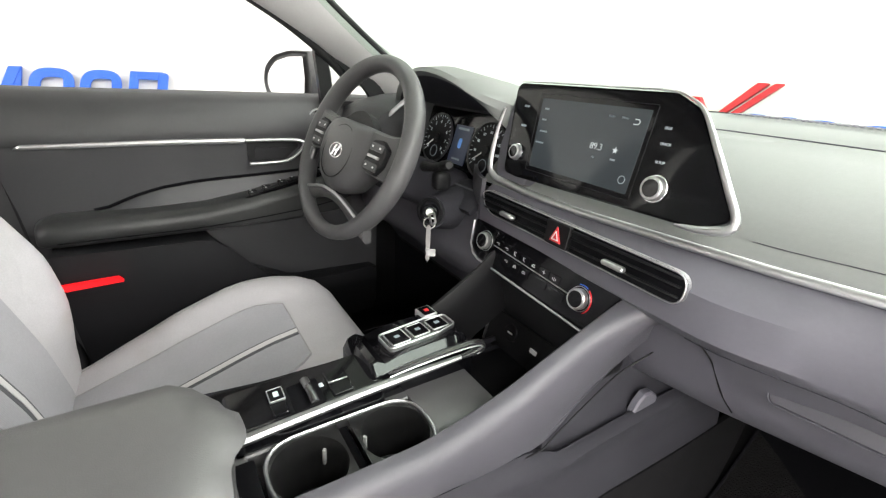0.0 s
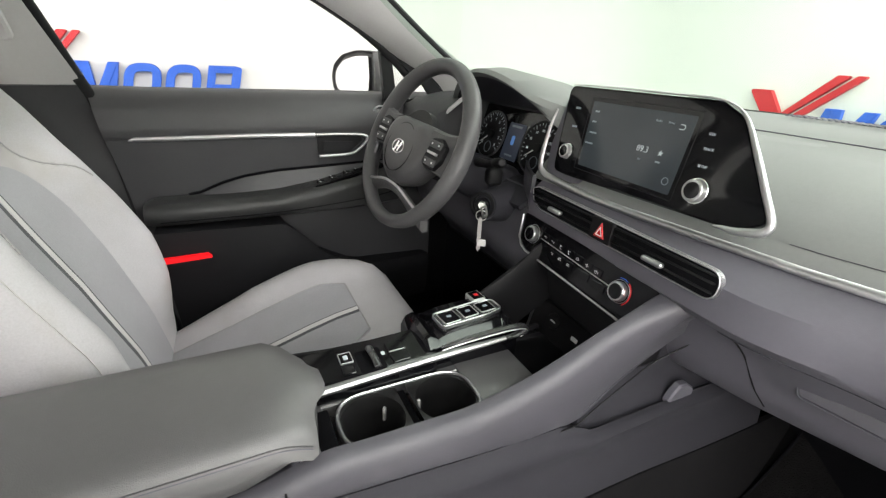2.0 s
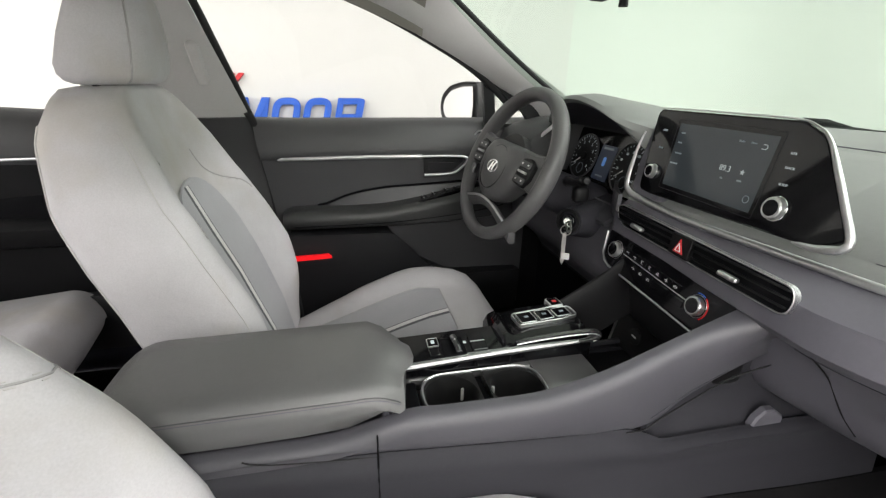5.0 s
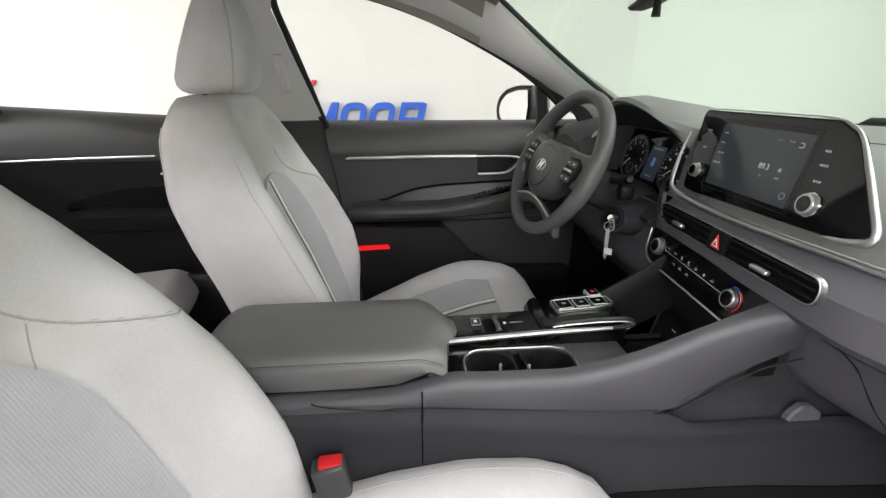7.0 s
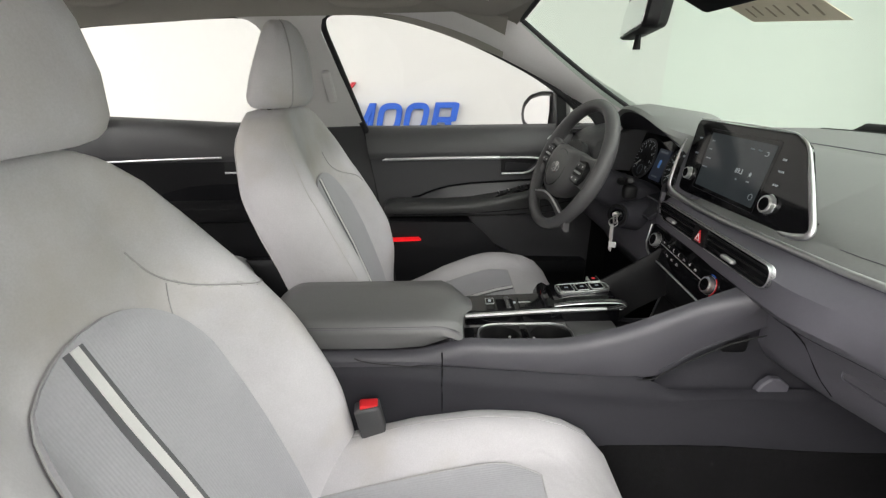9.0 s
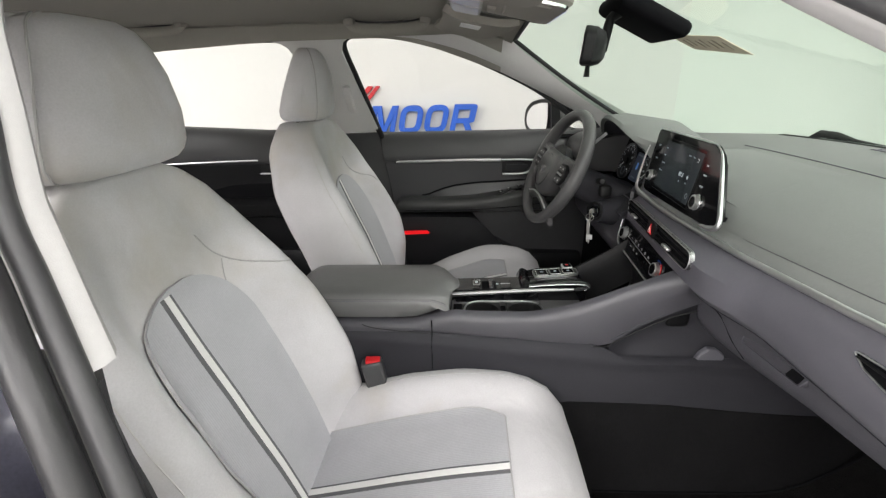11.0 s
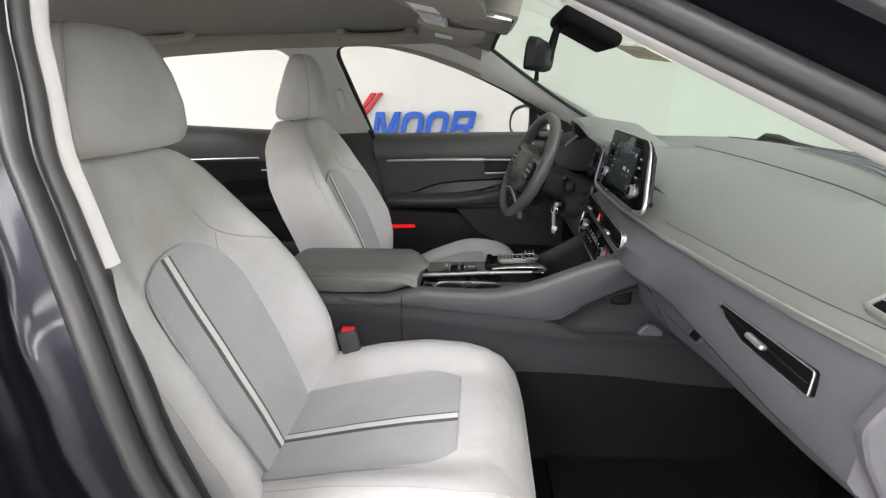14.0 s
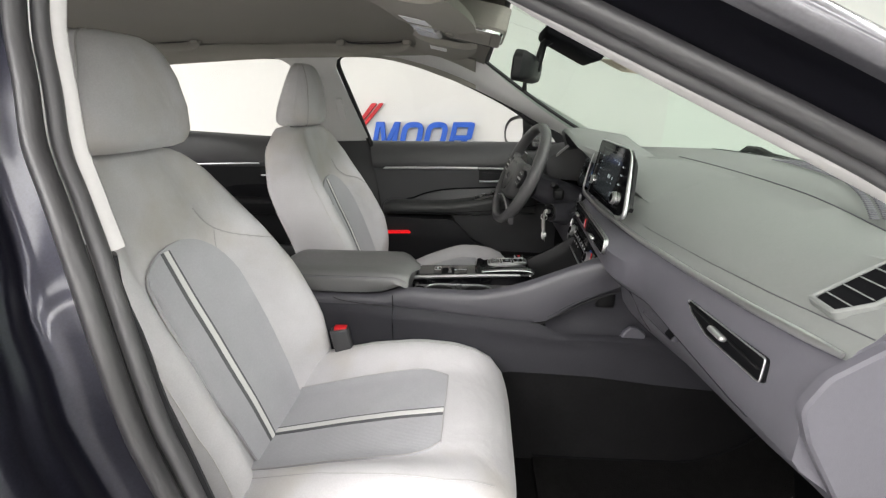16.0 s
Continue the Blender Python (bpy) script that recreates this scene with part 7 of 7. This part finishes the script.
def back_door():
    d = door_panel("rear_door", "dark grey rear door panel with thin chrome strip, closed", -1.05, -0.30, True)
    part("chrome_strip", tube([(-0.735, -1.0, 0.965), (-0.729, -0.98, 0.967), (-0.728, -0.70, 0.976), (-0.728, -0.50, 0.980)], [0.001, 0.003, 0.004, 0.004], 8), "silver", d, "satin silver strip")
    cup = rounded([Vector(q) for q in ((-0.50, 0.925), (-0.36, 0.925), (-0.36, 0.976), (-0.50, 0.976))], 0.004)
    part("handle_cup", plate([Vector((-p.x, p.y)) for p in cup], (-0.7375, 0, 0), (0, -1, 0), (0, 0, 1), 0.004, 0.001), "dark", d, "dark handle recess")
    part("handle_lever", tube([(-0.731, -0.50, 0.927), (-0.729, -0.38, 0.927)], 0.0035, 8), "silver", d, "silver pull lever")
    rows = []
    for y in [-0.80, -0.79, -0.77, -0.72, -0.6, -0.45, -0.32]:
        e = max(0.0, (-0.72 - y) / 0.08)
        zt, xo = 0.83 - 0.02 * e, -0.66 - 0.03 * e
        rows.append([Vector((-0.748, y, 0.765)), Vector((-0.748, y, zt)), Vector((xo - 0.02, y, zt)), Vector((xo, y, zt - 0.015)), Vector((xo - 0.008, y, 0.77)), Vector((xo - 0.02, y, 0.763))])
    part("armrest", loft(rows), "door_shaded", d, "dark padded door armrest", sharp=50)

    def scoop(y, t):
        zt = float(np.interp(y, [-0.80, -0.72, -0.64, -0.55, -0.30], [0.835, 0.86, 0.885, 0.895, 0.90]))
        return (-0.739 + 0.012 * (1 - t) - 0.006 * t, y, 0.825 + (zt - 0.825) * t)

    # shade in the scoop is painted black; the front door's scoop keeps its grey
    part("recess", sheet(scoop, steps(-0.79, -0.31, 16), steps(0, 1, 5), 0.012), "throat", d, "scooped recess with its shade painted black")
    rows = [[Vector((-0.75, y, 0.45)), Vector((-0.665, y, 0.46)), Vector((-0.66, y, 0.60 - 0.05 * k)), Vector((-0.672, y, 0.62 - 0.05 * k)), Vector((-0.75, y, 0.60 - 0.05 * k))] for y, k in ((-0.75, 1), (-0.68, 0.2), (-0.5, 0), (-0.32, 0))]
    part("map_pocket", loft(rows), "door", d, "dark grey map pocket", sharp=40)


back_door()


def side_mirror():
    s = thing("side_mirror", "dark oval door mirror with white reflecting glass", "door mirror")
    c = Vector((-1.03, 0.586, 0.0))
    u = Vector((0.92, 0.39, 0)).normalized()
    v = Vector((0, 0, 1))
    face = u.cross(v)
    glass = rounded([Vector(q) for q in ((0.0, 1.090), (0.010, 1.120), (0.045, 1.146), (0.105, 1.160), (0.163, 1.161), (0.167, 1.107), (0.161, 1.053), (0.09, 1.044), (0.038, 1.049), (0.008, 1.064))], [0.05, 0.05, 0.05, 0.05, 0.005, 0.03, 0.006, 0.04, 0.04, 0.03], 7)
    out = rounded([Vector(q) for q in ((-0.020, 1.090), (-0.008, 1.132), (0.038, 1.162), (0.105, 1.175), (0.185, 1.174), (0.196, 1.107), (0.188, 1.041), (0.09, 1.030), (0.030, 1.034), (-0.010, 1.052))], [0.05, 0.05, 0.06, 0.06, 0.012, 0.03, 0.012, 0.05, 0.04, 0.04], 7)
    mid = Vector((0.10, 1.105))
    rows = []
    for w, k in ((-0.006, 0.90), (0.0, 0.965), (0.004, 0.985), (0.002, 1.0), (-0.015, 1.02), (-0.05, 0.97), (-0.085, 0.78), (-0.105, 0.4)):
        rows.append([c + u * (mid.x + (p.x - mid.x) * k) + v * (mid.y + (p.y - mid.y) * k) + face * w for p in out])
    part("housing", loft(rows), "wheel", s, "dark grey mirror housing")
    if sum(glass[i].x * glass[(i + 1) % len(glass)].y - glass[(i + 1) % len(glass)].x * glass[i].y for i in range(len(glass))) < 0:
        glass = glass[::-1]
    part("mirror_glass", plate(glass, c + face * 0.0045, u, v, 0.003, 0.0008), "mirror", s, "mirror glass")
    c = Vector((-0.90, 0.66, 1.10))
    part("mirror_arm", tube([c + Vector((0.06, 0.05, -0.045)), (-0.80, 0.72, 1.055), (-0.77, 0.73, 1.05)], [0.025, 0.022, 0.025], 12), "dark", s)


side_mirror()


# ---- roof fittings ----
def overhead():
    s = thing("overhead_console", "pale grey overhead console with frosted map lights", "overhead console")
    o, u, v = Vector((0, 0.28, 1.418)), Vector((1, 0, 0)), Vector((0, -1, 0.22)).normalized()
    P = lambda x, y, out=0.0: o + u * x - v * y + u.cross(v) * out
    outline = rounded([Vector(q) for q in ((-0.13, -0.235), (0.13, -0.235), (0.135, 0.0), (-0.135, 0.0))], 0.035, 7)
    part("body", plate(outline, P(0, 0), u, v, 0.05, 0.008), "liner", s)
    part("chrome_edge", hoop(inset(outline, 0.006), 0.0022, P(0, 0, 0.003), u, v, 0.006, 0.001), "chrome", s, "chrome edging")
    for sg in (-1, 1):
        part("map_light", plate(rounded(rect(0.105, 0.066), 0.014), P(sg * 0.058, 0.050, 0.014), u, v, 0.016, 0.006), "lens_dim", s, "frosted map light")
        part("light_switch", plate(rounded(rect(0.05, 0.018), 0.004), P(sg * 0.058, 0.102, 0.006), u, v, 0.008, 0.002), "liner", s, "grey light switch")
    part("console_slot", plate(rounded(rect(0.19, 0.08), 0.014), P(0, 0.165, 0.004), u, v, 0.006, 0.003), "liner", s, "folded glasses holder lid")


overhead()


def visor(side):
    s = thing("sun_visor", "pale grey folded sun visor with small white label", "sun visor", group="sun visors")
    def v(x, t):
        y = 0.275 + 0.175 * t - 0.06 * (abs(x) / 0.5) ** 3
        return (side * x, y, 1.394 - 0.2 * (y - 0.28) - 0.05 * x * x + 0.012 * (2 * t - 1) ** 4)
    part("board", sheet(v, steps(0.15, 0.45, 10), steps(0, 1, 10), side * -0.016), "liner", s, sharp=60)
    lx = 0.23
    p = [v(lx + a, t) for a, t in ((-0.035, 0.25), (0.035, 0.25), (0.035, 0.52), (-0.035, 0.52))]
    bm = bmesh.new()
    top = [bm.verts.new(Vector(q) + Vector((0, 0, -0.0015))) for q in p]
    bot = [bm.verts.new(Vector(q) + Vector((0, 0, -0.0003))) for q in p]
    bm.faces.new(top)
    bm.faces.new(bot[::-1])
    for i in range(4):
        bm.faces.new((top[i], bot[i], bot[(i + 1) % 4], top[(i + 1) % 4]))
    part("label", bm, "whiteletter", s, "small white label")


visor(-1)
visor(1)


def grab(x, y, z, yaw):
    g = thing("grab_handle", "pale grey folding grab handle on the roof rail", "grab handle", group="grab handles")
    pts = spline([(0, -0.10, 0.012), (0.0, -0.088, -0.006), (0.004, -0.06, -0.014), (0.005, 0, -0.016), (0.004, 0.06, -0.014), (0.0, 0.088, -0.006), (0, 0.10, 0.012)], 5)
    pts = [Vector((p.x, p.y * 1.22, p.z * 1.15)) for p in pts]
    part("grip", tube(pts, 0.0095, 10, flat=1.5), "liner", g)
    part("recess_edge", tube([p + Vector((-0.018, 0, 0.020)) for p in pts], 0.0028, 6), "sealgrey", g, "dark joint round the folded grip")
    for sg in (-1, 1):
        part("mount", box((0, sg * 0.114, 0.004), (0.034, 0.030, 0.020), 0.006, 2), "liner", g)
    g.matrix_basis = Matrix.Translation((x, y, z)) @ pose(0, 0, 0, 0, 0, yaw)


grab(-0.49, 0.09, 1.424, 0)
grab(-0.485, -0.66, 1.436, 0)


def inner_mirror():
    s = thing("rearview_mirror", "black rearview mirror on a stalk at the windshield", "rearview mirror")
    c = Vector((0.03, 0.555, 1.308))
    u, v = Vector((1, -0.25, 0.0)).normalized(), Vector((0, 0.12, 1)).normalized()
    out = rounded([Vector(q) for q in ((-0.118, -0.028), (0.118, -0.028), (0.122, 0.02), (0.10, 0.034), (-0.10, 0.034), (-0.122, 0.02))], 0.018, 5)
    face = u.cross(v)
    rows = [[c + u * p.x * k + v * p.y * k + face * w for p in out] for w, k in ((0.004, 0.97), (0.0, 1.0), (-0.015, 0.98), (-0.03, 0.8), (-0.036, 0.5))]
    part("shell", loft(rows), "dark", s)
    part("glass", plate(inset(out, 0.005), c + face * 0.005, u, v, 0.003, 0.0008), "mirror", s, "mirror glass")
    part("dip_lever", tube([c + v * -0.026 - face * 0.01, c + v * -0.048 - face * 0.012], [0.004, 0.006], 8), "dark", s)
    part("stalk", tube([c - face * 0.03, (0.02, 0.60, 1.36), (0.01, 0.635, 1.385)], [0.010, 0.009, 0.014], 10), "dark", s)
    part("sensor_cover", box((0.012, 0.660, 1.360), (0.16, 0.14, 0.03), 0.014, 3, m=pose(0, 0, 0, -27, 0, 0)), "throat", s, "black sensor cover on the glass")


inner_mirror()


def card():
    s = thing("price_card", "small aged card with handwritten figures behind the windshield", "card")
    u, v = Vector((1, 0.04, -0.10)).normalized(), Vector((0, -0.78, 0.36)).normalized()
    o = Vector((0.02, 0.782, 1.312))
    part("sheet", plate(rect(0.200, 0.072), o, u, v, 0.001, 0.0002), "paper", s)
    for i in range(7):
        part("print_bar", plate(rounded([Vector(q) for q in ((-0.006, -0.016), (-0.002, -0.016), (0.006, 0.016), (0.002, 0.016))], 0.002), o + u * (-0.070 + 0.0235 * i) + v * (0.003 if i % 2 else -0.003) + u.cross(v) * 0.0006, u, v, 0.0006, 0.0001), "ink", s)


card()


def wipers():
    s = thing("windshield_wiper", "black wiper arm and blade at the windshield's foot", "wiper")
    pts = [(-0.38, 1.235, 1.084), (-0.2, 1.275, 1.086), (0.02, 1.295, 1.088), (0.3, 1.265, 1.084), (0.5, 1.16, 1.076)]
    part("blade", tube(spline(pts, 5), 0.006, 6), "rubber", s)
    part("arm_hub", tube([(-0.31, 1.262, 1.086), (-0.285, 1.268, 1.100), (-0.24, 1.274, 1.100), (-0.19, 1.282, 1.090), (-0.10, 1.288, 1.088)], [0.006, 0.010, 0.010, 0.008, 0.005], 10), "dark", s)


wipers()


def floor_mat():
    m = thing("floor_mat", "charcoal carpet floor mat in the passenger footwell", "floor mat")
    def top(x, t):
        y = 0.62 + 0.62 * t
        lift = 0.42 * max(0.0, (y - 0.98) / 0.40) ** 2
        return (x, y, 0.347 + lift + 0.004 * math.sin(9 * x) * math.sin(7 * y))
    part("mat_body", sheet(top, steps(0.19, 0.70, 14), steps(0, 1, 16), 0.008), "mat", m)
    part("binding", tube([top(0.19, t) for t in steps(0, 1, 12)] + [top(x, 1) for x in steps(0.2, 0.69, 10)] + [top(0.70, t) for t in steps(1, 0, 12)], 0.003, 6), "throat", m, "stitched black edge")


floor_mat()
